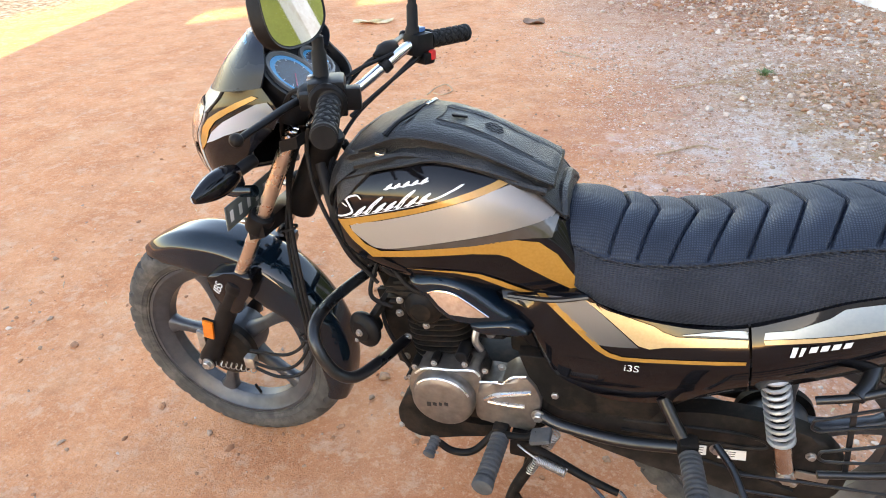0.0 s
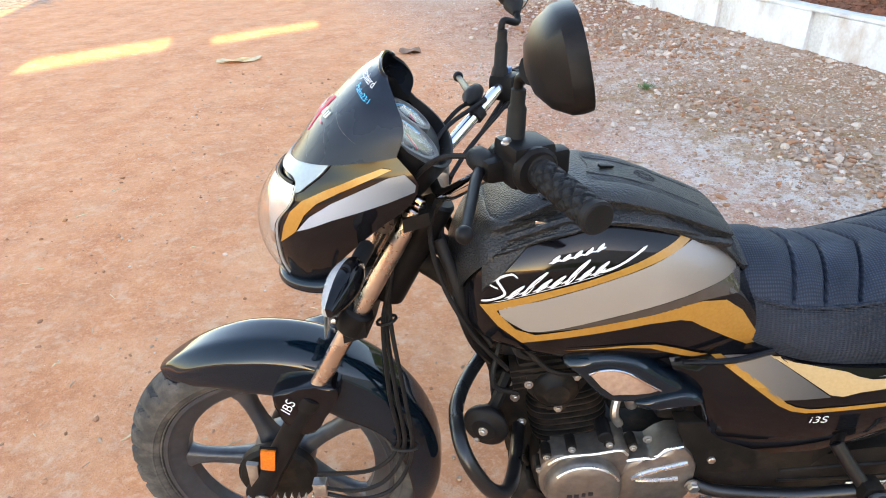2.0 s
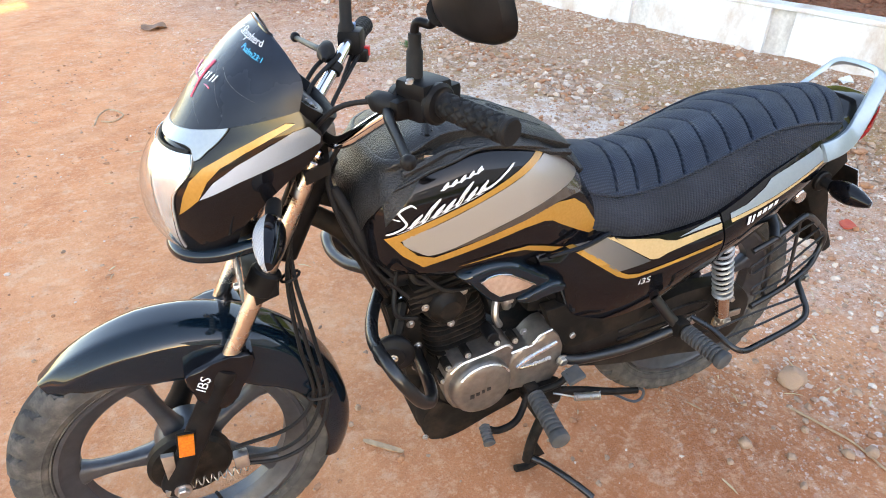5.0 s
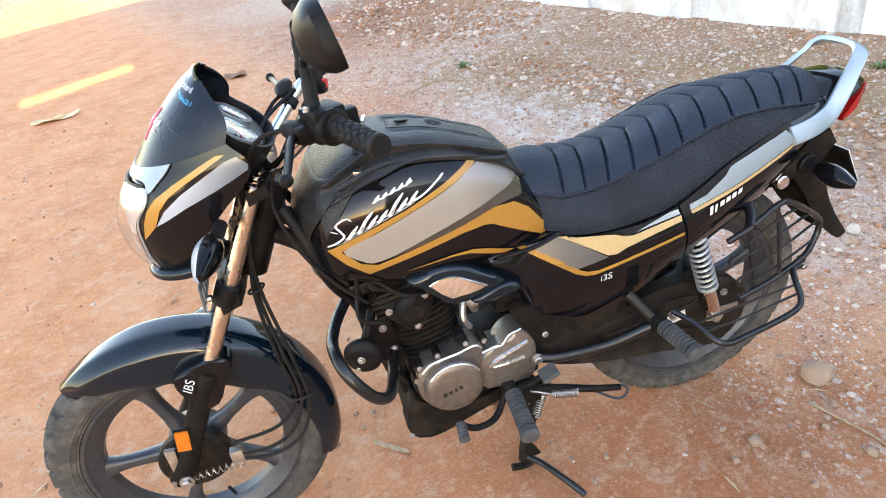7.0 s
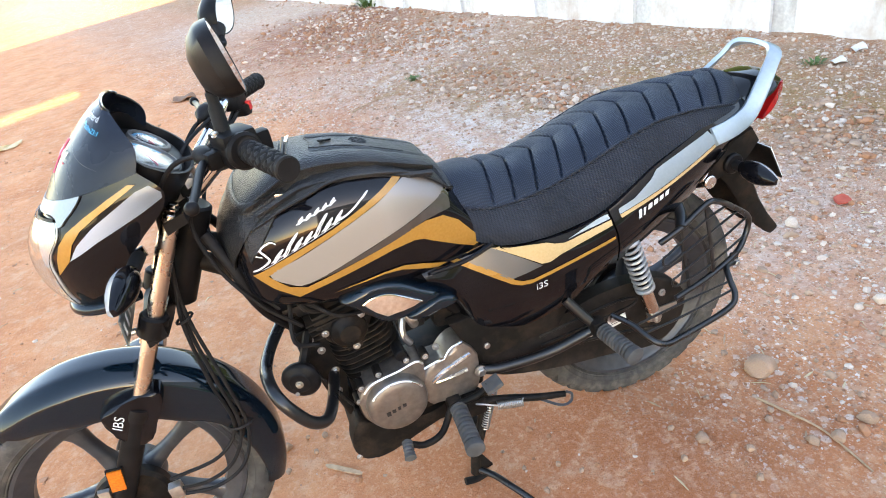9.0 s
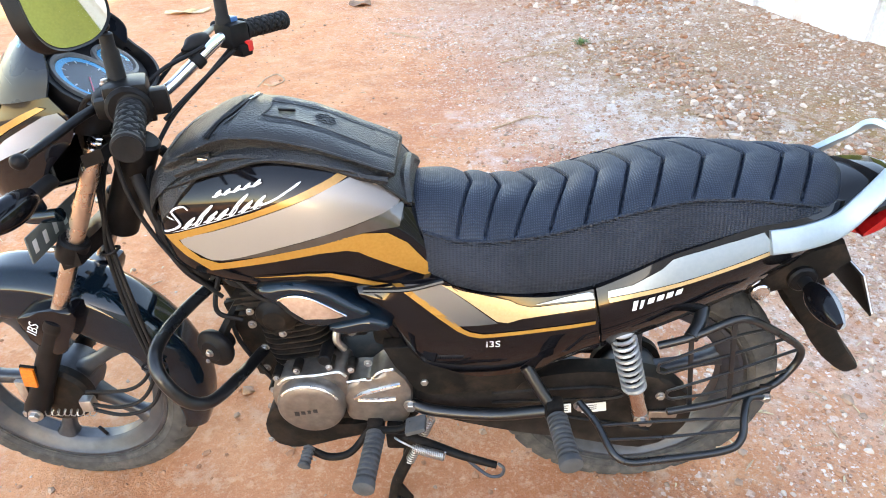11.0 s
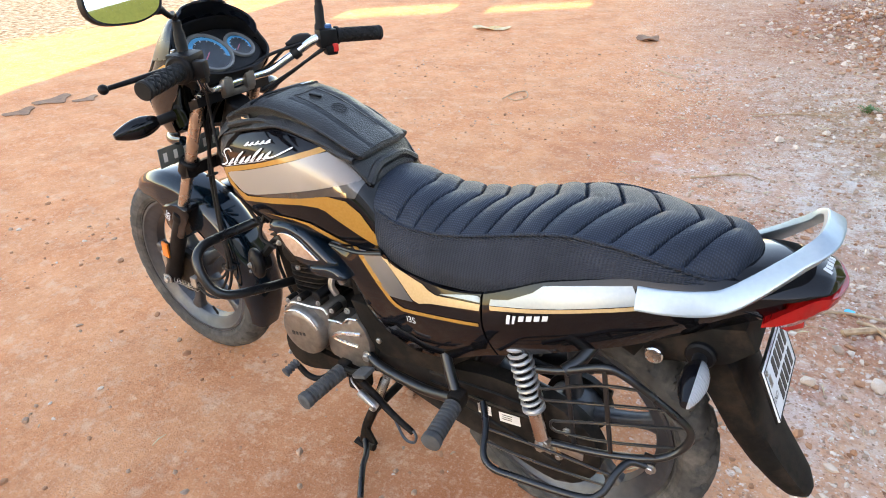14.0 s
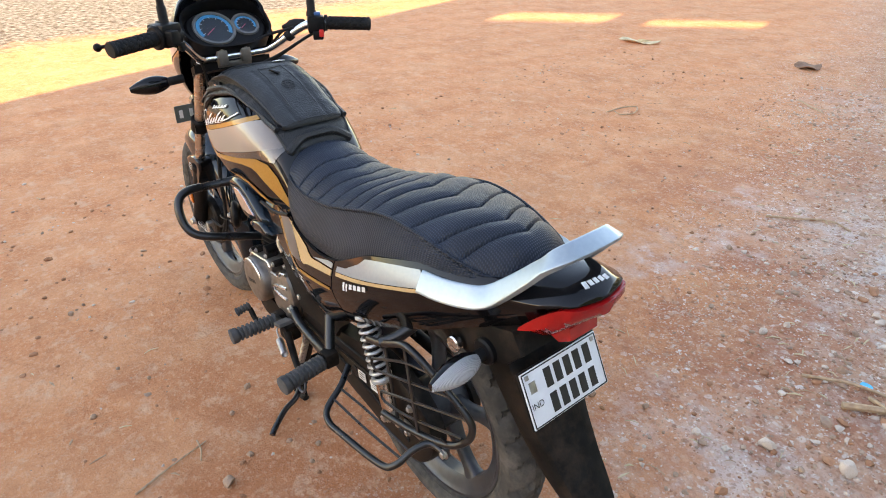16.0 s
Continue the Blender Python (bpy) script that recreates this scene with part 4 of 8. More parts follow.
for dx in (-0.009, 0.009):
    part("zip_tape", tube([on_top(x + dx, y, zip_tree, 0.0002) for x, y in [(-0.773, -0.092), (-0.762, -0.06), (-0.752, -0.02), (-0.744, 0.03), (-0.739, 0.08)]], 0.0022, 6), LEATHER, cover)
part("zip_pull", block(on_top(-0.733, 0.046, zip_tree, 0.004), (0.007, 0.034, 0.003), 0.001, Matrix.Rotation(-0.25, 4, 'Z')), CHROME, cover, "chrome zip pull")
part("zip_pull", block((-0.775, -0.118, 0.915), (0.030, 0.004, 0.007), 0.001, Matrix.Rotation(0.2, 4, 'Y')), CHROME, cover, "chrome zip pull")
part("pocket_welt", tube([V((x, -(interp(x, PAD)[0] * 1.012), interp(x, PAD)[1] - interp(x, PAD)[2] * 0.24)) for x in [-0.845 + 0.0245 * k for k in range(16)]], 0.0030, 6), LEATHER, cover)
zt = on_top(-0.665, 0.0, pad_tree, 0.003)
part("pull_tab", block(zt, (0.030, 0.008, 0.004), 0.0015, Matrix.Rotation(0.26, 4, 'Y') @ Matrix.Rotation(0.5, 4, 'Z')), BLACK_SATIN, cover)
# front apron that wraps the nose of the tank
bm = bmesh.new()
loops = []
nose_tree = tree_of(tank, cover, pad)
for i in range(53):
    a = -104 + i * 4
    d = V((-math.cos(radians(a)), math.sin(radians(a)), 0))
    z0, z1 = interp(abs(a), [(0, 0.800, 0.912), (24, 0.788, 0.912), (37, 0.772, 0.912), (52, 0.820, 0.912), (75, 0.884, 0.918), (90, 0.900, 0.922), (104, 0.912, 0.926)])
    out, low = [], []
    for k in range(12):
        z = z0 + (z1 - z0) * k / 11
        c = V((-0.800, 0, z))
        hit, no, _, _ = nose_tree.ray_cast(c + d * 0.5, -d)
        r = (hit - c).length if hit else 0.10
        fold = 0.0006 * math.sin(a * 0.12 + z * 30)
        out.append(c + d * (r + 0.008 + fold))
        low.append(c + d * (r + 0.002))
    loops.append(out + list(reversed(low)))
rings(bm, loops)
part("apron", bm, LEATHER, cover, "pebbled front apron", 50)
for s in (-1, 1):
    part("strap", tube([(-0.908, s * 0.082, 0.790), (-0.902, s * 0.094, 0.745), (-0.880, s * 0.085, 0.670), (-0.850, s * 0.05, 0.60)], 0.008, 8, flat=1.0), BLACK_SATIN, cover, "black webbing strap")
    part("edge_binding", tube([V((x, s * (cover_ring(x, 0.006)[0][0] + 0.001), cover_ring(x, 0.006)[0][1])) for x in [-0.86 + 0.041 * k for k in range(11)]], 0.0035, 6), LEATHER, cover)
    part("gusset", tube([V((x, s * (interp(x, PAD)[0] + 0.012), interp(x, PAD)[1] - interp(x, PAD)[2] * 0.9)) for x in [-0.83 + 0.043 * k for k in range(9)]], 0.007, 6), LEATHER, cover)
part("rear_fold", tube([(-0.455, -0.085, 0.812), (-0.462, -0.045, 0.838), (-0.462, 0.0, 0.842), (-0.462, 0.045, 0.838), (-0.455, 0.085, 0.812)], 0.012, 8), LEATHER, cover)

# seat: x, half-width at the piping, piping height, crown height, base half-width, base height
SEAT = [(-0.470, 0.070, 0.772, 0.800, 0.066, 0.735), (-0.452, 0.092, 0.776, 0.820, 0.095, 0.712), (-0.410, 0.108, 0.762, 0.826, 0.122, 0.682), (-0.350, 0.115, 0.753, 0.818, 0.136, 0.664),
        (-0.280, 0.119, 0.759, 0.809, 0.144, 0.660), (-0.200, 0.121, 0.775, 0.818, 0.150, 0.668), (-0.120, 0.121, 0.799, 0.836, 0.152, 0.684), (-0.040, 0.121, 0.823, 0.857, 0.150, 0.712),
        (0.040, 0.121, 0.838, 0.864, 0.144, 0.742), (0.120, 0.118, 0.835, 0.868, 0.134, 0.766), (0.200, 0.108, 0.821, 0.870, 0.118, 0.786), (0.260, 0.090, 0.809, 0.868, 0.096, 0.794), (0.292, 0.066, 0.808, 0.856, 0.070, 0.798), (0.308, 0.035, 0.814, 0.840, 0.038, 0.806)]
# chevrons: apex on the middle line, and how far their ends lie ahead of it
GROOVES = [(-0.345, 0.027), (-0.291, 0.032), (-0.226, 0.045), (-0.168, 0.043), (-0.114, 0.038), (-0.060, 0.037), (0.000, 0.043), (0.070, 0.050), (0.140, 0.056), (0.207, 0.060), (0.258, 0.060)]


def seat_sink(x, y):
    """Depth of the stitched chevron grooves."""
    deep = 0.0
    for g, back in GROOVES:
        u = min(1.0, abs(y) / 0.118)
        gx = g - back * (0.95 * u + 0.05 * u * u)
        d = abs(x - gx)
        deep = max(deep, math.exp(-(d / 0.0036) ** 2))
        deep = max(deep, 0.34 * math.exp(-(d / 0.014) ** 2))
    return deep * 0.0150


bm = bmesh.new()
loops = []
NX, NY = 440, 36
for i in range(NX + 1):
    x = -0.470 + 0.778 * i / NX
    w, zp, zc, wb, zb = interp(x, SEAT)
    half = []
    for k in range(NY + 1):
        u = 1 - k / NY
        y = w * u
        z = zp + (zc - zp) * (1 - u ** 2.6) ** 0.9 + 0.0007 * noise.noise(V((x * 34, y * 34, 2.0)))
        fade = min(1, (1 - u) * 9) * min(1, (x + 0.43) * 18 if x > -0.43 else 0) * min(1, (0.305 - x) * 25)
        half.append((y, z - seat_sink(x, y) * max(0, fade)))
    loops.append([V((x, -y, z)) for y, z in half] + [V((x, y, z)) for y, z in reversed(half[:-1])] + [V((x, w * 0.9, zp - 0.012)), V((x, 0, zp - 0.016)), V((x, -w * 0.9, zp - 0.012))])
rings(bm, loops)
seat = part("seat", bm, SEAT_TOP, bike, "dark mesh-cloth seat with stitched chevron ribs", 70)
bm = bmesh.new()
loops = []
for i in range(81):
    x = -0.470 + 0.778 * i / 80
    w, zp, zc, wb, zb = interp(x, SEAT)
    prof = [(w * 0.985, zp - 0.001), (w + (wb - w) * 0.42 + 0.004, zp - (zp - zb) * 0.30), (wb + 0.002, zp - (zp - zb) * 0.68), (wb, zb + 0.008), (wb * 0.95, zb), (wb * 0.5, zb)]
    sm = smooth_poly(prof, 3, closed=False)
    loops.append([V((x, -y, z)) for y, z in sm] + [V((x, y, z)) for y, z in reversed(sm)])
rings(bm, loops)
seat_side = part("seat_skirt", bm, SEAT_SIDE, seat, "ribbed vinyl side of the seat", 60)
for s in (-1, 1):
    part("piping", tube([V((x, s * (interp(x, SEAT)[0] + 0.0012), interp(x, SEAT)[1] + 0.001)) for x in [-0.462 + 0.04525 * k for k in range(18)]], 0.0032, 7), SEAT_SIDE, seat)

# side covers and tail
EDGE_TOP = [(-0.560, 0.672), (-0.440, 0.676), (-0.395, 0.686), (-0.360, 0.670), (-0.310, 0.660), (-0.220, 0.662), (-0.118, 0.686), (-0.060, 0.716), (0.006, 0.752), (0.060, 0.770), (0.122, 0.788), (0.200, 0.804), (0.300, 0.812), (0.420, 0.812)]
EDGE_LOW = [(-0.560, 0.604), (-0.535, 0.590), (-0.515, 0.560), (-0.490, 0.495), (-0.465, 0.440), (-0.430, 0.420), (-0.400, 0.418), (-0.340, 0.432), (-0.250, 0.462), (-0.147, 0.521), (-0.088, 0.548), (0.041, 0.608), (0.126, 0.646), (0.200, 0.684), (0.300, 0.730), (0.420, 0.775)]
OUT = [(-0.560, 0.128), (-0.470, 0.140), (-0.400, 0.148), (-0.300, 0.166), (-0.200, 0.178), (-0.100, 0.183), (0.000, 0.178), (0.080, 0.167), (0.160, 0.150), (0.240, 0.126), (0.320, 0.094), (0.400, 0.060), (0.440, 0.040)]


def panel_y(x, z):
    zt, zl, w = interp(x, EDGE_TOP)[0], interp(x, EDGE_LOW)[0], interp(x, OUT)[0]
    v = (z - zl) / max(0.02, zt - zl)
    low = 0.036 * max(0, 0.62 - v) ** 1.6 / 0.62 ** 1.6
    return w - low - 0.020 * max(0, v - 0.66) ** 1.4 / 0.34 ** 1.4


def panel_shell(x0, x1, slant, n=40, rows=14, thick=0.006):
    """One moulded cover between two slanted ends."""
    bm = bmesh.new()
    loops = []
    for i in range(n + 1):
        ring = []
        for k in range(rows + 1):
            v = k / rows
            xa = x0 + (x1 - x0) * i / n
            x = xa + slant * (0.5 - v) * 0.1
            zt, zl = interp(xa, EDGE_TOP)[0], interp(xa, EDGE_LOW)[0]
            z = zl + (zt - zl) * v
            ring.append(V((x, -panel_y(xa, z), z)))
        back = [p + V((0, thick + 0.012, 0)) for p in reversed(ring)]
        loops.append(ring + back)
    return rings(bm, loops)


bm = panel_shell(-0.545, -0.1185, 0.30)
m2 = mirrored(bm)
side_l = part("side_cover", bm, BLACK_GLOSS, bike, "glossy black side cover with gold and grey stripes")
side_r = part("side_cover", m2, BLACK_GLOSS, bike)
bm = panel_shell(-0.1145, 0.362, 0.30, 46)
m2 = mirrored(bm)
tail_l = part("tail_cover", bm, BLACK_GLOSS, bike, "glossy black tail cover with a silver flash")
tail_r = part("tail_cover", m2, BLACK_GLOSS, bike)
side_tree, tail_tree = tree_of(side_l), tree_of(tail_l)
both_tree = tree_of(side_l, tail_l)

decal("side_decal", [(-0.468, 0.668), (-0.402, 0.676), (-0.328, 0.629), (-0.297, 0.609), (-0.330, 0.601), (-0.371, 0.593)], side_tree, SIDE_FADE, side_l, "grey fading band")
decal("side_decal", [(-0.489, 0.668), (-0.473, 0.670), (-0.412, 0.629), (-0.360, 0.589), (-0.345, 0.583), (-0.322, 0.582), (-0.127, 0.631), (-0.127, 0.624), (-0.328, 0.572), (-0.350, 0.573), (-0.371, 0.582), (-0.423, 0.620)], side_tree, GOLD, side_l, "thin gold stripe")
decal("side_decal", [(-0.400, 0.675), (-0.388, 0.679), (-0.359, 0.663), (-0.278, 0.654), (-0.262, 0.648), (-0.240, 0.645), (-0.222, 0.648), (-0.126, 0.669), (-0.126, 0.657), (-0.256, 0.622), (-0.280, 0.612), (-0.299, 0.613), (-0.328, 0.631)], side_tree, CREAM, side_l, "pale gold stripe")
decal("side_decal", [(-0.232, 0.650), (-0.126, 0.672), (-0.126, 0.684), (-0.160, 0.675)], side_tree, SILVER, side_l, "silver flash")
decal("tail_decal", [(-0.109, 0.674), (0.163, 0.7575), (0.166, 0.7515), (-0.106, 0.667)], tail_tree, CREAM, tail_l, "pale gold stripe")
decal("tail_decal", [(-0.109, 0.675), (-0.109, 0.686), (-0.045, 0.709), (-0.026, 0.728), (-0.008, 0.746), (0.012, 0.753), (0.080, 0.771), (0.141, 0.7850), (0.163, 0.7590)], tail_tree, SILVER, tail_l, "silver flash")
decal("tail_decal", [(-0.109, 0.675), (-0.109, 0.686), (-0.045, 0.709), (-0.026, 0.728), (-0.008, 0.746), (0.012, 0.753), (0.080, 0.771), (0.141, 0.7850), (0.163, 0.7590)], tree_of(tail_r), SILVER, tail_r, "silver flash", side=1)
# small marks: a split shield, a bar word and an outlined badge
for dx, w in ((0, 0.009), (0.012, 0.006)):
    decal("mark_stroke", [(-0.068 + dx, 0.655 + dx * 0.3), (-0.068 + dx + w * 0.8, 0.657 + dx * 0.3), (-0.063 + dx + w * 0.4, 0.676 + dx * 0.2), (-0.067 + dx, 0.674 + dx * 0.2)], tail_tree, WHITE_DECAL, tail_l, lift=0.0032)
for k in range(4):
    x, z = -0.044 + 0.0150 * k, 0.6690 + 0.0052 * k
    decal("mark_bar", [(x, z), (x + 0.0105, z + 0.0036), (x + 0.0118, z + 0.0150), (x + 0.0013, z + 0.0114)], tail_tree, WHITE_DECAL, tail_l, lift=0.0032)
lettering("i3S", 0.024, (-0.318, 0.550), 0.20, side_tree, WHITE_DECAL, side_l)
for s in (-1, 1):
    part("inner_cover", prism([(-0.520, 0.510), (-0.486, 0.425), (-0.455, 0.388), (-0.425, 0.376), (-0.249, 0.394), (-0.226, 0.440), (-0.100, 0.545), (-0.300, 0.520)], s * 0.122, s * 0.095, 0.004), BLACK_DUSTY, bike, "dusty black inner cover")
    part("under_cover", prism([(-0.700, 0.700), (-0.420, 0.690), (-0.430, 0.520), (-0.500, 0.520), (-0.560, 0.600), (-0.650, 0.625)], s * 0.106, s * 0.070, 0.006), BLACK_SATIN, bike)

# knee trim between tank and side cover
for s in (-1, 1):
    part("trim_strip", tube([(-0.540, s * 0.142, 0.668), (-0.46, s * 0.142, 0.670), (-0.395, s * 0.136, 0.684)], 0.0055, 8, flat=0.9), BLACK_GLOSS, bike)

# air scoop with its metal insert, left and right
scoop_out = smooth_poly([(-0.736, 0.674), (-0.678, 0.690), (-0.622, 0.681), (-0.576, 0.652), (-0.522, 0.611), (-0.560, 0.596), (-0.610, 0.586), (-0.656, 0.590), (-0.689, 0.620), (-0.719, 0.656)], 3)
badge_out = [(-0.694, 0.657), (-0.678, 0.664), (-0.658, 0.666), (-0.640, 0.662), (-0.622, 0.653), (-0.573, 0.620), (-0.590, 0.615), (-0.614, 0.612), (-0.651, 0.610), (-0.673, 0.631)]
def pillow(poly, layers):
    """A rounded cushion: outline rings shrunk toward the middle, y per layer."""
    cx, cz = sum(p[0] for p in poly) / len(poly), sum(p[1] for p in poly) / len(poly)
    return rings(bmesh.new(), [[V((cx + (x - cx) * f, y, cz + (z - cz) * f)) for x, z in poly] for f, y in layers])


fin_out = smooth_poly([(-0.568, 0.606), (-0.525, 0.613), (-0.493, 0.590), (-0.544, 0.583), (-0.587, 0.576), (-0.612, 0.590)], 3)
for s in (-1, 1):
    scoop = part("air_scoop", pillow(scoop_out, [(1.0, s * 0.100), (1.0, s * 0.132), (0.97, s * 0.142), (0.90, s * 0.150), (0.80, s * 0.154), (0.70, s * 0.1545), (0.4, s * 0.1545)]), NAVY_GLOSS, bike, "blue-black air scoop" if s < 0 else "", 75)
    part("badge", prism(badge_out, s * 0.1570, s * 0.12, 0.003), COPPER, scoop, "brushed copper-coloured insert")
    part("badge_rim", tube([(x, s * 0.1572, z) for x, z in badge_out[:6]], 0.0018, 8, 4), CHROME, scoop)
    part("air_scoop_fin", pillow(fin_out, [(1.0, s * 0.110), (1.0, s * 0.148), (0.93, s * 0.157), (0.75, s * 0.161), (0.4, s * 0.162)]), NAVY_GLOSS, scoop, "", 75)

# rear cowl, tail lamp and grab rail
COWL = [(0.200, 0.120, 0.770, 0.800), (0.280, 0.108, 0.785, 0.826), (0.340, 0.096, 0.795, 0.840), (0.380, 0.084, 0.806, 0.841), (0.400, 0.072, 0.813, 0.837), (0.417, 0.058, 0.816, 0.830), (0.4235, 0.040, 0.816, 0.826), (0.430, 0.010, 0.816, 0.822)]
bm = bmesh.new()
loops = []
for i in range(33):
    x = 0.430 - 0.230 * (1 - i / 32) ** 1.6
    w, z0, z1 = interp(x, COWL)
    prof = [(w * 0.99, z0), (w, z0 + (z1 - z0) * 0.14), (w * 0.985, z0 + (z1 - z0) * 0.22), (w * 0.56, z1 - (z1 - z0) * 0.16), (w * 0.48, z1 - (z1 - z0) * 0.09), (w * 0.2, z1 - (z1 - z0) * 0.015), (0.0, z1)]
    loops.append([V((x, -y, z)) for y, z in prof] + [V((x, y, z)) for y, z in reversed(prof[:-1])] + [V((x, 0, z0))])
rings(bm, loops)
cowl = part("tail_cowl", bm, BLACK_GLOSS, bike, "glossy black tail top with a white mark")
for k in range(5):
    p = V((0.404 + 0.0006 * k, -0.020 + 0.0115 * k, 0))
    h, no, _, _ = tree_of(cowl).ray_cast(V((p.x, p.y, 2)), V((0, 0, -1)))
    part("mark_stroke", block(h + no * 0.0004, (0.014 if k == 0 else 0.010, 0.0085, 0.0006), 0, no.to_track_quat('Z', 'X').to_matrix().to_4x4()), WHITE_DECAL, cowl)
LAMP = [(0.338, 0.095, 0.743, 0.752), (0.360, 0.0925, 0.742, 0.776), (0.385, 0.085, 0.752, 0.799), (0.405, 0.074, 0.770, 0.811), (0.423, 0.060, 0.788, 0.813), (0.430, 0.042, 0.794, 0.813), (0.437, 0.012, 0.798, 0.813)]
bm = bmesh.new()
loops = []
for i in range(25):
    x = 0.437 - 0.099 * (1 - i / 24) ** 1.5
    w, z0, z1 = interp(x, LAMP)
    prof = [(w * 0.35, z0 - 0.006 if x > 0.36 else z0), (w * 0.8, z0 + 0.002), (w, z0 + (z1 - z0) * 0.45), (w * 0.98, z1)]
    loops.append([V((x, -y, z)) for y, z in prof] + [V((x, y, z)) for y, z in reversed(prof)])
rings(bm, loops)
lamp = part("tail_lamp", bm, LENS_RED, bike, "red wedge-shaped tail lamp")
part("lamp_base", prism([(0.33, 0.742), (0.395, 0.752), (0.398, 0.728), (0.375, 0.712), (0.335, 0.722)], -0.034, 0.034, 0.006), RED_LENS_LOW, lamp, "lower red lens")
arm = [(0.152, 0.147, 0.770), (0.200, 0.141, 0.774), (0.250, 0.126, 0.780), (0.284, 0.112, 0.791), (0.320, 0.097, 0.823), (0.355, 0.081, 0.860), (0.378, 0.069, 0.885), (0.390, 0.050, 0.896), (0.394, 0.025, 0.899), (0.395, 0.0, 0.900)]
left = spline([V((x, -y, z)) for x, y, z in arm], 6)
whole = left + [V((p.x, -p.y, p.z)) for p in reversed(left[:-1])]
bm = bmesh.new()
loops = []
for i, p in enumerate(whole):
    d = (whole[min(i + 1, len(whole) - 1)] - whole[max(i - 1, 0)]).normalized()
    f = max(0.0, min(1.0, (min(i, len(whole) - 1 - i) - 12) / 20))
    up = V((0, 0, 1)) - d * d.z
    up.normalize()
    sd = d.cross(up).normalized()
    a = (up * (0.82 - 0.40 * f) - sd * (0.50 + 0.40 * f)).normalized()
    b = d.cross(a).normalized()
    hh, tt = 0.0210 - 0.005 * f, 0.0062
    ring = [p + a * (hh * math.copysign(abs(math.cos(q)) ** 0.28, math.cos(q))) + b * (tt * math.copysign(abs(math.sin(q)) ** 0.28, math.sin(q))) for q in [k * math.tau / 16 for k in range(16)]]
    loops.append(ring)
rings(bm, loops)
part("grab_rail", bm, GRAB_SILVER, bike, "silver-painted grab rail behind the seat")

# ---- motorcycle: wheels ----
def tyre_mesh(c, radius, width, seg, groove):
    """Tyre with cut tread blocks; v runs over the section from bead to bead."""
    bm = bmesh.new()
    loops = []
    prof = [(0.232, -0.026), (0.239, -0.035), (0.2405, -0.040), (0.2435, -0.0395), (0.246, -0.0425), (0.2535, -0.0462), (0.2560, -0.0480), (0.2585, -0.0475), (0.274, -0.0490), (0.290, -0.045), (0.301, -0.036), (0.308, -0.024), (0.3125, -0.012), (0.314, 0.0)]
    sm = smooth_poly(prof, 3, closed=False)
    full = sm + [(r, -y) for r, y in reversed(sm[:-1])]
    for i in range(seg):
        a = i * math.tau / seg
        d = V((math.cos(a), 0, math.sin(a)))
        ring = []
        for r, y in full:
            yy = y / 0.049
            rr = r * radius / 0.314
            if abs(yy) < 0.97 and r > 0.278:
                ph = (i * groove / seg + 0.55 * abs(yy) * (1 if groove else 0)) % 1.0
                half = (0.5 if yy > 0 else 0.0)
                if ((ph + half) % 1.0) < 0.24 and abs(yy) > 0.16:
                    rr -= 0.0085
                if abs(abs(yy) - 0.10) < 0.05:
                    rr -= 0.004
            ring.append(c + d * rr + V((0, y * width / 0.049, 0)))
        inner = [c + d * 0.226 + V((0, y, 0)) for y in (0.024, 0.0, -0.024)]
        loops.append(ring + inner)
    return rings(bm, loops, closed=True)


def annulus(c, prof, seg=72):
    return lathe([(r, y) for r, y in prof], c, (0, 1, 0), seg, closed=True)


def wheel(c, name, radius, width, start, drum_side, groove):
    w = part(name, annulus(c, [(0.234, -0.031), (0.238, -0.034), (0.238, -0.037), (0.230, -0.037), (0.222, -0.029), (0.205, -0.024), (0.196, -0.014), (0.196, 0.014), (0.205, 0.024), (0.222, 0.029), (0.230, 0.037), (0.238, 0.037), (0.238, 0.034), (0.234, 0.031)]), ALLOY, bike, "dark grey five-spoke alloy wheel with a dusty tyre")
    part("tyre", tyre_mesh(c, radius, width, 260, groove), TYRE, w, "worn dusty black tyre with cut tread")
    for k in range(5):
        a = radians(start + 72 * k)
        d, t = V((math.cos(a), 0, math.sin(a))), V((-math.sin(a), 0, math.cos(a)))
        loops = []
        for r, hw, hy in ((0.050, 0.026, 0.024), (0.075, 0.019, 0.020), (0.110, 0.0145, 0.016), (0.150, 0.0145, 0.015), (0.180, 0.018, 0.016), (0.204, 0.030, 0.020)):
            p = c + d * r
            loops.append([p + t * (hw * math.copysign(abs(math.cos(q)) ** 0.6, math.cos(q))) + V((0, hy * math.copysign(abs(math.sin(q)) ** 0.6, math.sin(q)), 0)) for q in [j * math.tau / 14 for j in range(14)]])
        part("spoke", rings(bmesh.new(), loops), ALLOY, w)
    part("hub", lathe([(0.030, -0.060), (0.060, -0.052), (0.066, -0.030), (0.066, 0.030), (0.060, 0.052), (0.030, 0.060)], c, (0, 1, 0), 40), ALLOY, w)
    part("brake_drum", lathe([(0.020, 0.0), (0.072, 0.004), (0.080, 0.012), (0.080, 0.030)], c + V((0, drum_side * 0.066, 0)), (0, -drum_side, 0), 40), ENGINE_BLACK, w, "black drum-brake plate")
    a = radians(start + 100)
    d = V((math.cos(a), 0, math.sin(a)))
    part("valve", rod(c + d * 0.197 + V((0, -0.004, 0)), c + d * 0.162 + V((0, -0.012, 0)), 0.004, 8), RUBBER, w)
    return w


FC = V((-1.282, -0.008, 0.309))
RC = V((0.016, 0.0, 0.310))
front_wheel = wheel(FC, "front_wheel", 0.314, 0.048, 178, -1, 34)
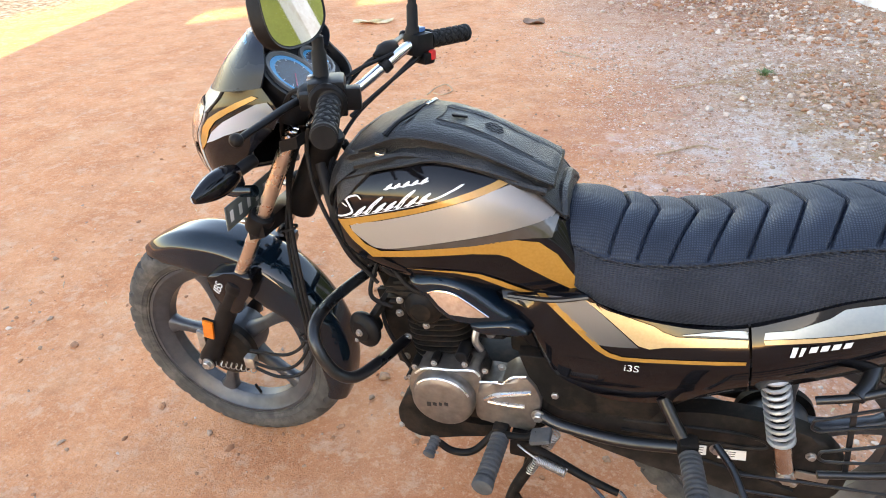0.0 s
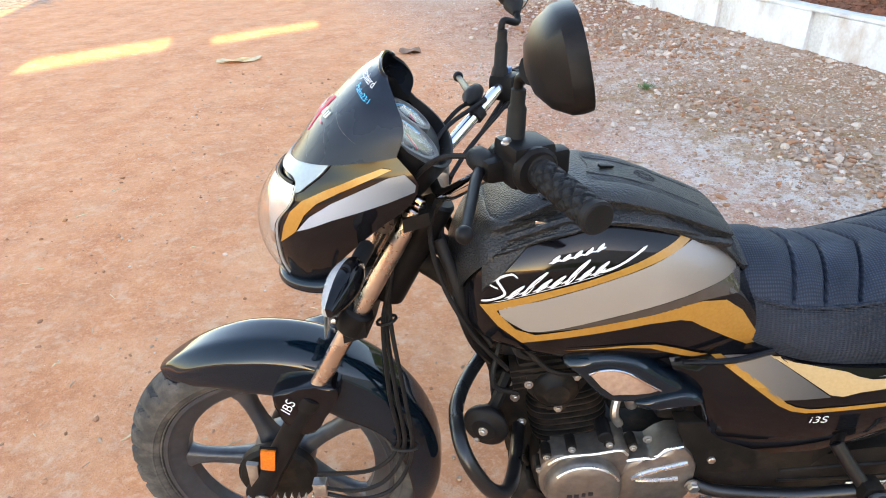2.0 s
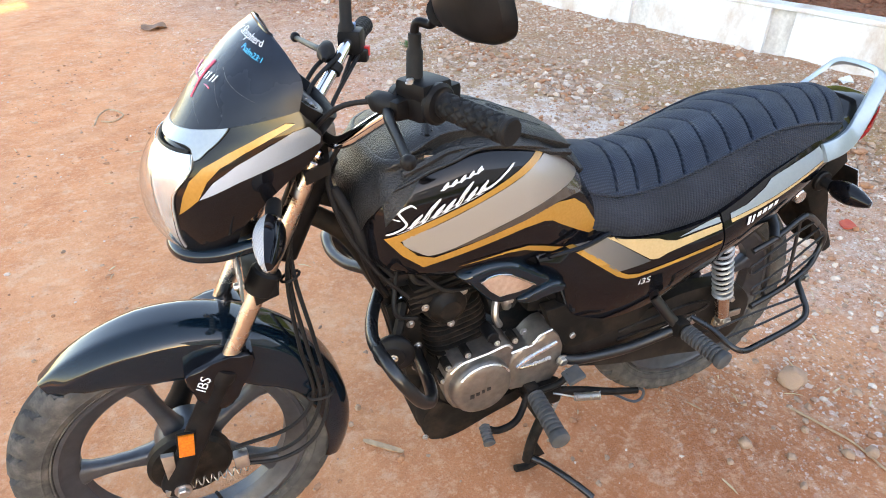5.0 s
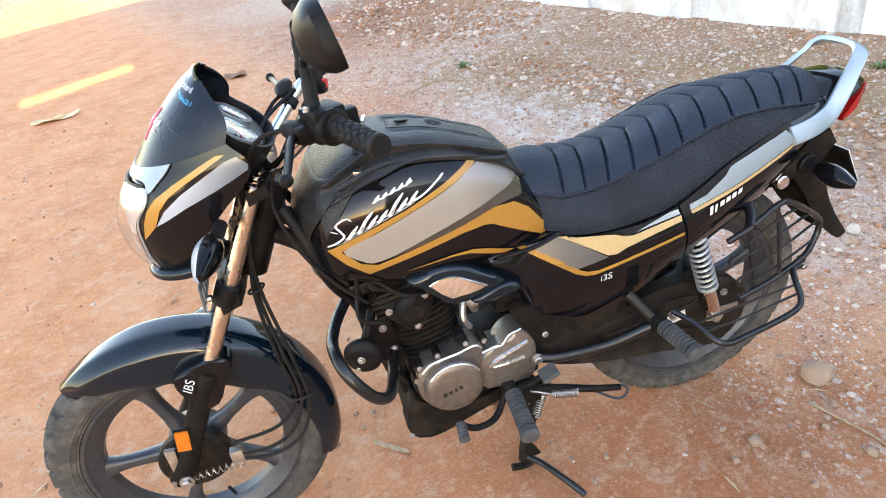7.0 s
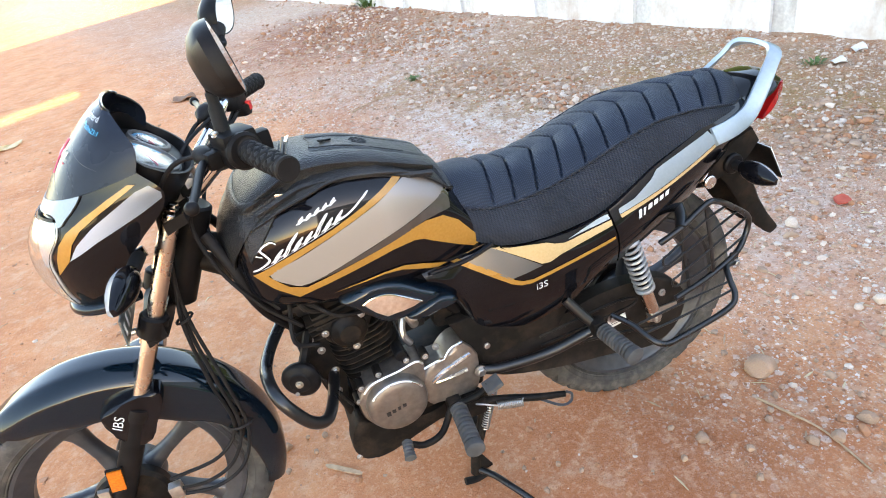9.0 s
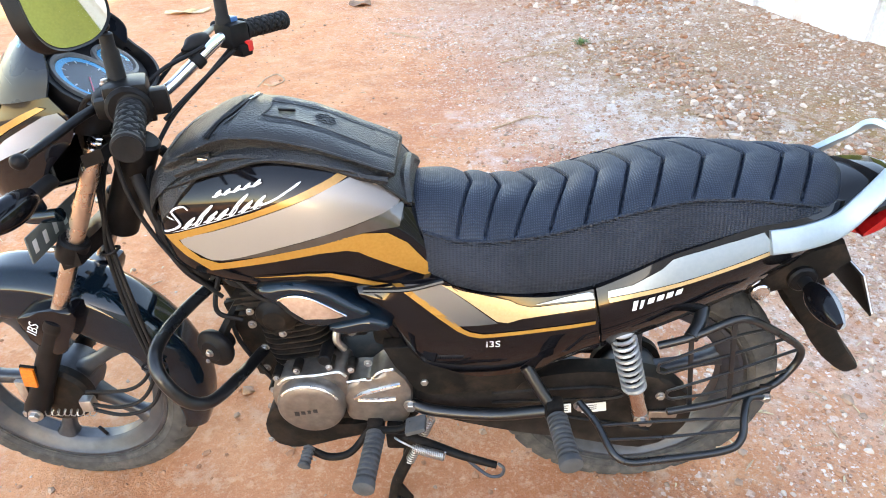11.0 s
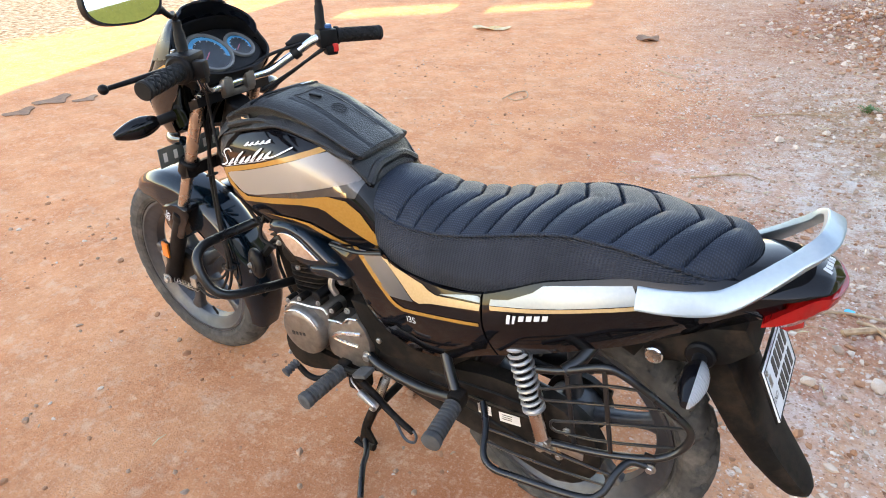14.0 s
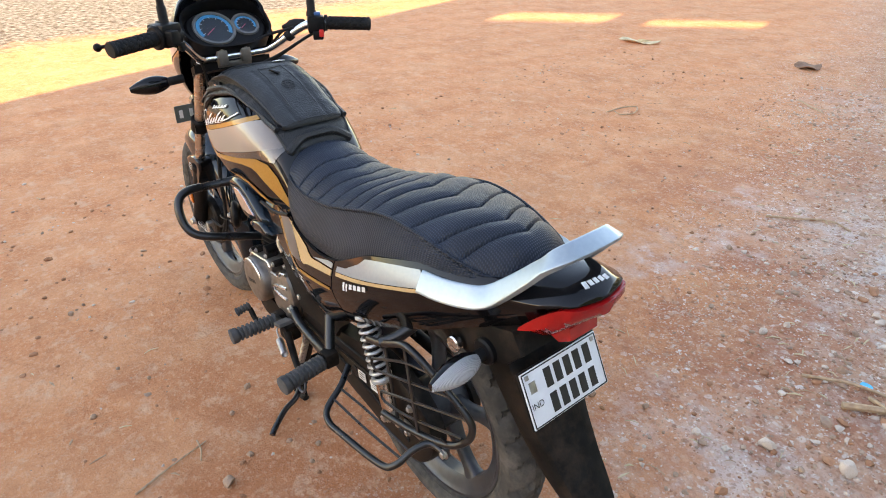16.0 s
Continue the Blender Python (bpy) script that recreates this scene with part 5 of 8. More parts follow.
rear_wheel = wheel(RC, "rear_wheel", 0.318, 0.052, 20, 1, 30)

# ---- front fork and fender ----
RAKE = V((-0.482, 0, -0.876)).normalized()


def along(y, top, d):
    return V((top.x, y, top.z)) + RAKE * d


TOP = V((-0.963, 0, 0.937))
for s in (-1, 1):
    y = s * 0.092
    leg = part("fork_leg", lathe([(0.017, 0.425), (0.0255, 0.427), (0.027, 0.443), (0.0255, 0.453), (0.0235, 0.460), (0.0235, 0.66), (0.027, 0.70), (0.026, 0.735), (0.015, 0.742)], along(y, TOP, 0), RAKE, 24), BLACK_SATIN, bike, "black fork slider with a chrome tube")
    part("fork_tube", rod(along(y, TOP, 0.005), along(y, TOP, 0.435), 0.0158, 20), COPPERY, leg, "chrome fork tube")
    part("fork_collar", rod(along(y, TOP, 0.215), along(y, TOP, 0.262), 0.027, 20), BLACK_SATIN, leg)
    part("clamp_bolt", rod(along(y, TOP, 0.240) + V((-0.030, 0, 0)), along(y, TOP, 0.240) + V((-0.048, 0, 0.0)), 0.007, 8), STEEL, leg)
    bolt(along(y, TOP, -0.002), -RAKE, 0.011, leg, CHROME, "fork_cap")
    axle_end = along(y, TOP, 0.705)
    bolt(V((FC.x - 0.018, s * 0.118, FC.z - 0.004)), (0, s, 0), 0.013, leg, STEEL, "axle_nut")
refl = part("fork_reflector", block(along(-0.118, TOP, 0.590) + V((-0.022, 0, 0)), (0.028, 0.007, 0.052), 0.002, Matrix.Rotation(0.16, 4, 'Y')), AMBER, bike, "amber side reflector")
part("reflector_frame", block(along(-0.114, TOP, 0.590) + V((-0.022, 0.001, 0)), (0.034, 0.006, 0.058), 0.002, Matrix.Rotation(0.16, 4, 'Y')), BLACK_SATIN, refl)
tc_pts = [(-0.935, -0.060), (-0.930, 0.0), (-0.935, 0.060), (-0.945, 0.115), (-0.985, 0.112), (-0.995, 0.05), (-0.992, 0.0), (-0.995, -0.05), (-0.985, -0.112), (-0.945, -0.115)]
bm = bmesh.new()
rings(bm, [[V((x, y, z - (x + 0.963) * -0.35)) for x, y in tc_pts] for z in (0.908, 0.912, 0.926, 0.930)])
part("top_clamp", bm, BLACK_SATIN, bike, "black upper fork clamp")
bm = bmesh.new()
rings(bm, [[V((x - 0.112, y, z + (x + 0.963) * 0.35)) for x, y in tc_pts] for z in (0.700, 0.704, 0.728, 0.732)])
part("lower_clamp", bm, BLACK_SATIN, bike)
part("steering_head", rod(V((-0.935, 0, 0.905)), V((-1.035, 0, 0.715)), 0.033, 20), BLACK_SATIN, bike)

FEND = []
for i in range(37):
    FEND.append(math.pi * 0.705 - i / 36 * math.pi * 0.83)
bm = bmesh.new()
loops = []
for i, a in enumerate(FEND):
    u = i / 36
    d = V((math.cos(a), 0, math.sin(a)))
    f = min(1, u / 0.22)
    g = min(1, (1 - u) / 0.12)
    w = 0.030 + 0.036 * f ** 0.6 if u < 0.22 else 0.066 - 0.008 * max(0, u - 0.55)
    w *= (0.78 + 0.22 * g)
    mid = max(0, 1 - abs(u - 0.47) / 0.20)
    skirt = np.interp(u, (0.0, 0.08, 0.22, 0.42, 0.54, 0.66, 0.85, 1.0), (0.018, 0.042, 0.078, 0.094, 0.090, 0.060, 0.040, 0.018))
    drop = float(skirt)
    r = 0.326 + 0.010 * math.sin(u * math.pi) - 0.006 * (1 - f)
    prof = [(0.0, 0.006), (w * 0.40, 0.005), (w * 0.62, 0.0), (w * 0.86, -0.012), (w, -0.022 - 0.006 * f), (w * 1.03, -0.026 - 0.45 * drop), (w * 1.02, -0.014 - drop)]
    sm = smooth_poly(prof, 3, closed=False)
    o = [FC + d * (r + h) + V((0, -y, 0)) for y, h in sm]
    loops.append([p for p in reversed(o)] + [FC + d * (r + h) + V((0, y, 0)) for y, h in sm[1:]] + [FC + d * (r + h - 0.004) + V((0, y * 0.95, 0)) for y, h in reversed(sm)] + [FC + d * (r + h - 0.004) + V((0, -y * 0.95, 0)) for y, h in sm[1:]])
rings(bm, loops)
fender = part("front_fender", bm, NAVY_GLOSS, bike, "glossy blue-black front mudguard")
brk = [(-1.240, 0.572), (-1.190, 0.590), (-1.132, 0.594), (-1.118, 0.572), (-1.150, 0.520), (-1.172, 0.482), (-1.206, 0.480), (-1.230, 0.520)]
for s in (-1, 1):
    fb = part("fender_bracket", prism(smooth_poly(brk, 2), s * 0.112, s * 0.060, 0.008), BLACK_GLOSS, fender, "black mudguard bracket round the fork leg")
    if s < 0:
        t = tree_of(fb)
        lettering("IBS", 0.027, (-1.214, 0.530), 1.05, t, WHITE_DECAL, fb, 0.0015)
# brake arm, cable and speedometer drive beside the front hub
drum = [c for c in front_wheel.children if c.name.startswith("brake_drum")][0]
part("brake_arm", prism([(-1.322, 0.302), (-1.306, 0.298), (-1.298, 0.392), (-1.320, 0.396)], -0.108, -0.098, 0.002), STEEL, drum, "zinc-plated brake arm")
part("arm_fork", block((-1.315, -0.103, 0.302), (0.034, 0.026, 0.016), 0.003), STEEL, drum)
part("brake_rod_spring", tube([V((-1.29 + 0.0024 * k + 0.0, -0.105 + 0.008 * math.cos(k * 1.05), 0.298 + 0.008 * math.sin(k * 1.05))) for k in range(48)], 0.0013, 5, 1), STEEL, drum)
part("cable_stop", block((-1.185, -0.100, 0.322), (0.028, 0.022, 0.034), 0.004), STEEL, drum)

# ---- headlamp fairing, visor, instruments ----
# nose rows: s, centre x, centre z, side x, side z, half-width, roundness
NOSE = [(0.00, -1.194, 0.790, -1.105, 0.803, 0.080, 2.6), (0.20, -1.207, 0.832, -1.090, 0.842, 0.101, 2.5), (0.42, -1.210, 0.880, -1.052, 0.887, 0.121, 2.5), (0.60, -1.205, 0.920, -1.016, 0.922, 0.133, 2.4),
        (0.76, -1.192, 0.954, -0.970, 0.962, 0.142, 2.3), (0.88, -1.177, 0.977, -0.957, 0.992, 0.143, 2.2), (1.00, -1.160, 0.997, -0.985, 1.031, 0.134, 2.0)]
VIS = [(0.0, -1.160, 0.997, -0.985, 1.031, 0.135, 2.0), (0.3, -1.116, 1.050, -0.974, 1.066, 0.127, 2.0), (0.7, -1.052, 1.108, -0.985, 1.097, 0.104, 2.0), (1.0, -1.010, 1.134, -1.000, 1.120, 0.066, 2.0)]


def nose(table, a, s, off=0.0):
    """A point of the rounded nose: a is the angle from its middle, s the height row."""
    def at(a, s):
        xc, zc, xe, ze, w, m = interp(s, table)
        c, n = max(0.0, math.cos(a)) ** (2 / m), abs(math.sin(a)) ** (2 / m)
        return V((xe + (xc - xe) * c, math.copysign(w * n, a), ze + (zc - ze) * c))
    p = at(a, s)
    if off:
        e, f = 0.06, 0.03
        da, ds = at(min(1.5, a + e), s) - at(max(-1.5, a - e), s), at(a, min(1, s + f)) - at(a, max(0, s - f))
        n = da.cross(ds).normalized()
        if n.dot(p - V((-1.06, 0, 0.93))) < 0:
            n = -n
        p = p + n * off
    return p


def nose_patch(table, cells, off, thick):
    """A sheet on the nose: cells are rows of (a, s); off may depend on the place in the row."""
    loops = []
    for row in cells:
        o = [nose(table, a, s, off + (d or 0.0)) for a, s, d in row]
        b = [nose(table, a, s, off + (d or 0.0) - thick) for a, s, d in reversed(row)]
        loops.append(o + b)
    return rings(bmesh.new(), loops)


H = math.pi / 2
bm = nose_patch(NOSE, [[(H * (-1 + k / 24), i / 40, 0.0) for k in range(49)] for i in range(41)], 0.0001, 0.0052)
fairing = part("headlamp_fairing", bm, BLACK_GLOSS, bike, "glossy black headlamp fairing with gold and silver stripes", 50)
fair_tree = tree_of(fairing)
stripe_a = [(-1.178, 0.877), (-1.167, 0.909), (-1.153, 0.934), (-1.131, 0.955), (-1.092, 0.977), (-1.042, 1.001), (-1.006, 1.016), (-0.993, 1.014), (-1.025, 0.999), (-1.070, 0.977), (-1.107, 0.956), (-1.129, 0.935), (-1.146, 0.906)]
stripe_b = [(-1.145, 0.906), (-1.122, 0.933), (-1.085, 0.959), (-1.035, 0.985), (-0.998, 1.003), (-0.975, 1.008), (-0.960, 0.993), (-0.962, 0.983), (-0.999, 0.967), (-1.046, 0.949), (-1.087, 0.933), (-1.120, 0.917)]
for s in (-1, 1):
    decal("fairing_decal", stripe_a, fair_tree, GOLD, fairing, "gold stripe", side=s)
    decal("fairing_decal", stripe_b, fair_tree, FAIR_SILVER, fairing, "silver stripe", side=s)
part("chin", tube([(-1.075, -0.092, 0.800), (-1.140, -0.080, 0.788), (-1.188, -0.050, 0.784), (-1.204, 0.0, 0.783), (-1.188, 0.050, 0.784), (-1.140, 0.080, 0.788), (-1.075, 0.092, 0.800)], 0.0125, 12), NAVY_GLOSS, fairing, "blue-black lower lip")


def lamp_cells(dome):
    rows = []
    for i in range(17):
        v = i / 16
        wide = interp(v, [(0.0, 0.62), (0.25, 0.66), (0.6, 0.62), (0.85, 0.72), (1.0, 0.66)])[0]
        rows.append([(wide * (-1 + k / 10), 0.04 + 0.80 * v, dome * (1 - (-1 + k / 10) ** 2) ** 0.7 * math.sin(math.pi * (0.06 + 0.88 * v))) for k in range(21)])
    return rows


hl = part("headlamp", nose_patch(NOSE, lamp_cells(0.0), 0.0025, 0.006), REFLECTOR, fairing, "bright reflector behind a clear domed lens", 60)
lens = part("lens", nose_patch(NOSE, lamp_cells(0.016), 0.0055, 0.0015), LENS_CLEAR, hl, "", 60)
lens.visible_shadow = False
part("lamp_divider", nose_patch(NOSE, [[(0.05 * (-1 + k), 0.10 + 0.70 * i / 8, 0.0) for k in range(3)] for i in range(9)], 0.0045, 0.003), STEEL, hl)
part("lamp_slot", nose_patch(NOSE, [[(0.62 * (-1 + k / 8), 0.845 + 0.02 * i, 0.0) for k in range(17)] for i in range(2)], 0.0050, 0.004), BLACK_SATIN, hl, "dark slot over the lens")
# silver panel between visor and lamp, pointed at its ends
cells = []
for i in range(7):
    row = []
    for k in range(53):
        a = 0.975 * (-1 + k / 26)
        low = interp(abs(a), [(0.0, 0.905), (0.50, 0.900), (0.64, 0.870), (0.727, 0.795), (0.78, 0.860), (0.975, 0.994)])[0]
        row.append((a, low + (0.999 - low) * i / 6, 0.0))
    cells.append(row)
part("lamp_brow", nose_patch(NOSE, cells, 0.0040, 0.004), SILVER, fairing, "silver panel over the headlamp", 60)


def visor_point(u, v, off=0.0):
    return nose(VIS, u * H, v, off + 0.003)


bm = bmesh.new()
loops = []
for i in range(25):
    v = i / 24
    o = [visor_point(-1 + k / 14, v, 0.0) for k in range(29)]
    inn = [visor_point(-1 + k / 14, v, -0.004) for k in reversed(range(29))]
    loops.append(o + inn)
rings(bm, loops)
visor = part("visor", bm, VISOR, fairing, "smoked dark visor with faint scratches and lettering")
part("visor_edge", tube([visor_point(-1 + k / 10, 1.0, -0.001) for k in range(21)], 0.003, 6, 2), BLACK_GLOSS, visor)



def visor_line(body, start, end, rise, mat, shear=0.0):
    """Lettering on the visor from start to end (u, v); rise is the height of an em in v."""
    bm = text_mesh(body, shear)
    bmesh.ops.subdivide_edges(bm, edges=[e for e in bm.edges if e.calc_length() > 0.2], cuts=2)
    wide = max(v.co.x for v in bm.verts)
    for v in bm.verts:
        a, b = v.co.x / wide, v.co.y
        v.co = visor_point(start[0] + (end[0] - start[0]) * a, start[1] + (end[1] - start[1]) * a + b * rise, 0.0016)
    return part("lettering", bm, mat, visor, "", 0)


visor_line("My Shepherd", (0.06, 0.835), (-0.68, 0.765), 0.135, WHITE_DECAL, 0.3)
visor_line("Psalm23:1", (-0.38, 0.700), (-0.70, 0.600), 0.085, CYAN_DECAL, 0.3)
# broken word and a brush cross, too worn to read
for u, v, h in ((0.20, 0.27, 0.055), (0.13, 0.285, 0.055), (0.02, 0.375, 0.06), (-0.08, 0.385, 0.06), (-0.19, 0.375, 0.06), (-0.28, 0.365, 0.06), (0.28, 0.06, 0.05), (0.21, 0.05, 0.05)):
    for a0 in (0.0, -0.038):
        bm = bmesh.new()
        q = [visor_point(u + a0 + a, v + b, 0.0018) for a, b in ((0, 0), (-0.016, 0.002), (-0.030, h), (-0.014, h))]
        bm.faces.new([bm.verts.new(p) for p in q])
        part("mark_stroke", bm, WHITE_DECAL, visor, "", 0)
for pts in ([(-0.16, 0.52), (-0.14, 0.38), (-0.18, 0.22)], [(0.22, 0.40), (0.0, 0.36), (-0.32, 0.32)]):
    part("mark_stroke", tube([visor_point(u, v, 0.0006) for u, v in pts], (0.0022, 0.0014), 5, 5), PINK_DECAL, visor, "pink brush stroke")

for u, v0, v1 in ((-0.55, 0.10, 0.62), (-0.40, 0.05, 0.40), (-0.72, 0.20, 0.50), (-0.25, 0.45, 0.90), (0.35, 0.20, 0.70)):
    part("scratch", tube([visor_point(u + 0.10 * k, v0 + (v1 - v0) * k / 4, -0.0001) for k in range(5)], 0.00028, 4, 3), DIAL_GREY, visor, "faint pale scratch")

# instrument pod
pod_n = V((0.62, 0, 0.785)).normalized()
pod_c = V((-0.982, 0.012, 1.020))
pod_u, pod_v = V((0, 1, 0)), pod_n.cross(V((0, 1, 0))) * -1
if pod_v.z < 0:
    pod_v = -pod_v


def pod(a, b, h=0.0):
    return pod_c + pod_u * a + pod_v * b + pod_n * h


def oval(cx, cy, rx, ry, h, n=32, p=0.8):
    return [pod(cx + rx * math.copysign(abs(math.cos(q)) ** p, math.cos(q)), cy + ry * math.copysign(abs(math.sin(q)) ** p, math.sin(q)), h) for q in [k * math.tau / n for k in range(n)]]


cluster = part("instrument_pod", rings(bmesh.new(), [oval(0, 0, 0.085, 0.050, -0.075), oval(0, 0, 0.112, 0.066, -0.030), oval(0, 0.0, 0.116, 0.070, -0.004), oval(0, 0, 0.110, 0.064, 0.002)]), BLACK_SATIN, bike, "black instrument pod with two round dials")
shroud = []
for k in range(48):
    q = k * math.tau / 48
    c, n1 = math.copysign(abs(math.cos(q)) ** 0.8, math.cos(q)), math.copysign(abs(math.sin(q)) ** 0.8, math.sin(q))
    high = 0.016 + 0.016 * max(0.0, n1)
    shroud.append([pod(rx * c, ry * n1, h) for rx, ry, h in ((0.116, 0.070, -0.004), (0.124, 0.076, high), (0.130, 0.081, high), (0.124, 0.078, -0.050))])
part("pod_shroud", rings(bmesh.new(), shroud, closed=True), BLACK_SATIN, cluster, "black plastic shroud round the dials")
for cx, r in ((-0.036, 0.051), (0.058, 0.031)):
    rim = bmesh.new()
    loops = []
    for k in range(40):
        a = k * math.tau / 40
        e = V((math.cos(a), math.sin(a), 0))
        loops.append([pod(cx + e.x * (r + dr), e.y * (r + dr), h) for dr, h in ((0.0, 0.004), (0.003, 0.009), (0.008, 0.008), (0.010, 0.0))])
    rings(rim, loops, closed=True)
    dial = part("dial", rings(bmesh.new(), [oval(cx, 0, r, r, 0.0015, 40, 1.0), oval(cx, 0, r, r, 0.003, 40, 1.0)]), DIAL_FACE, cluster, "dark dial with a blue scale")
    part("bezel", rim, DIAL_GREY, dial)
    arc = bmesh.new()
    vs = [[arc.verts.new(pod(cx + math.cos(a) * rr, math.sin(a) * rr, 0.0036)) for rr in (r * 0.78, r * 0.98)] for a in [radians(-30 + 240 * k / 30) for k in range(31)]]
    for p, q in zip(vs, vs[1:]):
        arc.faces.new((p[0], p[1], q[1], q[0]))
    part("scale", arc, DIAL_BLUE, dial)
    for k in range(9):
        a = radians(-25 + 230 * k / 8)
        part("scale_mark", tube([pod(cx + math.cos(a) * r * 0.68, math.sin(a) * r * 0.68, 0.004), pod(cx + math.cos(a) * r * 0.80, math.sin(a) * r * 0.80, 0.004)], 0.0009, 4, 0), WHITE_DECAL, dial)
    part("needle", tube([pod(cx, 0, 0.005), pod(cx - r * 0.55, -r * 0.42, 0.005)], 0.0012, 5, 0), PINK_DECAL, dial)
    glass_ob = part("glass", rings(bmesh.new(), [oval(cx, 0, r, r, 0.0065, 40, 1.0), oval(cx, 0, r * 0.7, r * 0.7, 0.0085, 40, 1.0)]), DIAL_GLASS, dial)
    glass_ob.visible_shadow = False
# ---- handlebar and controls ----
bar = part("handlebar", tube([(-0.770, -0.330, 1.046), (-0.808, -0.228, 1.050), (-0.832, -0.188, 1.042), (-0.868, -0.150, 1.008), (-0.915, -0.105, 0.962), (-0.932, -0.070, 0.952), (-0.936, 0, 0.951), (-0.932, 0.070, 0.952), (-0.912, 0.108, 0.960), (-0.862, 0.155, 1.000), (-0.828, 0.192, 1.026), (-0.802, 0.232, 1.030), (-0.756, 0.335, 1.022)], 0.0112, 16), CHROME, bike, "chrome handlebar")
for s in (-1, 1):
    part("bar_clamp", block((-0.936, s * 0.035, 0.951), (0.040, 0.030, 0.042), 0.007), ENGINE_ALU, bar, "cast aluminium bar clamp")
    for dx in (-0.014, 0.014):
        bolt(V((-0.936 + dx, s * 0.035, 0.972)), (0, 0, 1), 0.005, bar)
part("riser_plate", block((-0.950, 0, 0.930), (0.050, 0.10, 0.016), 0.004), ENGINE_ALU, bar)
part("ignition_lock", rod((-0.985, 0.0, 0.925), (-0.978, 0.0, 0.955), 0.017, 20), ENGINE_ALU, bar)
key = part("key", block((-0.975, 0.0, 0.968), (0.006, 0.018, 0.030), 0.003), BLACK_SATIN, bar, "key in the ignition lock")
part("key_ring", tube([V((-0.972 + 0.014 * math.cos(a), 0.022 + 0.014 * math.sin(a), 0.972 + 0.004 * math.sin(a))) for a in [k * math.tau / 16 for k in range(16)]], 0.0012, 6, 1, closed=True), CHROME, key, "steel key ring")
rnd = random.Random(4)
part("key_fob", block((-0.955, 0.048, 0.966), (0.034, 0.024, 0.020), 0.007, Matrix.Rotation(0.5, 4, 'Z')), RUBBER, key, "black rubber fob")


def grip(a, b):
    a, b = V(a), V(b)
    d = (b - a).normalized()
    n = (b - a).length
    side = d.orthogonal().normalized()
    up = d.cross(side)
    loops = []
    N, M = 84, 36
    for i in range(N + 1):
        h = n * i / N
        ring = []
        for k in range(M):
            q = k * math.tau / M
            r = 0.0178
            u = h / n
            if u < 0.05:
                r = 0.0225
            elif u > 0.93:
                r = 0.0195 if u < 0.985 else 0.0170
            elif 0.10 < u < 0.90:
                p1, p2 = (h / 0.021 + q / math.tau * 6) % 1.0, (h / 0.021 - q / math.tau * 6) % 1.0
                r = 0.0188 if (p1 > 0.22 and p2 > 0.22) else 0.0166
            ring.append(a + d * h + (side * math.cos(q) + up * math.sin(q)) * r)
        loops.append(ring)
    return rings(bmesh.new(), loops)


gl = part("grip", grip((-0.806, -0.232, 1.050), (-0.757, -0.356, 1.046)), RUBBER, bar, "black diamond-patterned rubber grip")
gr = part("grip", grip((-0.800, 0.236, 1.030), (-0.745, 0.356, 1.020)), RUBBER, bar)


def rot_along(a, b):
    return (V(b) - V(a)).to_track_quat('X', 'Z').to_matrix().to_4x4()


RL, RR = rot_along((-0.832, -0.188, 1.045), (-0.770, -0.330, 1.046)), rot_along((-0.828, 0.192, 1.026), (-0.756, 0.335, 1.022))
sw = part("switchgear", block((-0.822, -0.204, 1.046), (0.052, 0.050, 0.048), 0.010, RL), BLACK_SATIN, bar, "black switch housing")
part("housing_lid", block((-0.820, -0.206, 1.068), (0.060, 0.058, 0.026), 0.009, RL), BLACK_SATIN, sw)
part("housing_ring", rod((-0.812, -0.226, 1.050), (-0.806, -0.240, 1.050), 0.030, 22), BLACK_SATIN, sw)
part("thumb_box", block((-0.788, -0.206, 1.050), (0.026, 0.044, 0.036), 0.006, RL), BLACK_SATIN, sw)
part("perch", rod((-0.838, -0.186, 1.046), (-0.846, -0.168, 1.040), 0.024, 18), BLACK_SATIN, sw, "clutch lever perch")
bolt(V((-0.842, -0.214, 1.078)), (-0.1, 0, 1), 0.006, sw)
part("switch", block((-0.778, -0.203, 1.060), (0.018, 0.014, 0.012), 0.003, RL), BLUE_PLASTIC, sw)
part("lever_bracket", block((-0.852, -0.196, 1.040), (0.036, 0.046, 0.030), 0.008, RL), BLACK_SATIN, sw)
part("choke_knob", block((-0.812, -0.175, 1.020), (0.016, 0.014, 0.022), 0.004, RL), BLACK_SATIN, sw)
sw2 = part("switchgear", block((-0.812, 0.214, 1.028), (0.050, 0.048, 0.048), 0.010, RR), BLACK_SATIN, bar)
part("switch", block((-0.785, 0.214, 1.006), (0.014, 0.018, 0.020), 0.003, RR), RED_PLASTIC, sw2, "red starter switch")
part("switch", block((-0.812, 0.220, 1.056), (0.020, 0.022, 0.010), 0.003, RR), BLUE_PLASTIC, sw2, "blue switch")
part("switch_body", block((-0.798, 0.210, 1.000), (0.030, 0.034, 0.024), 0.005, RR), BLACK_SATIN, sw2)
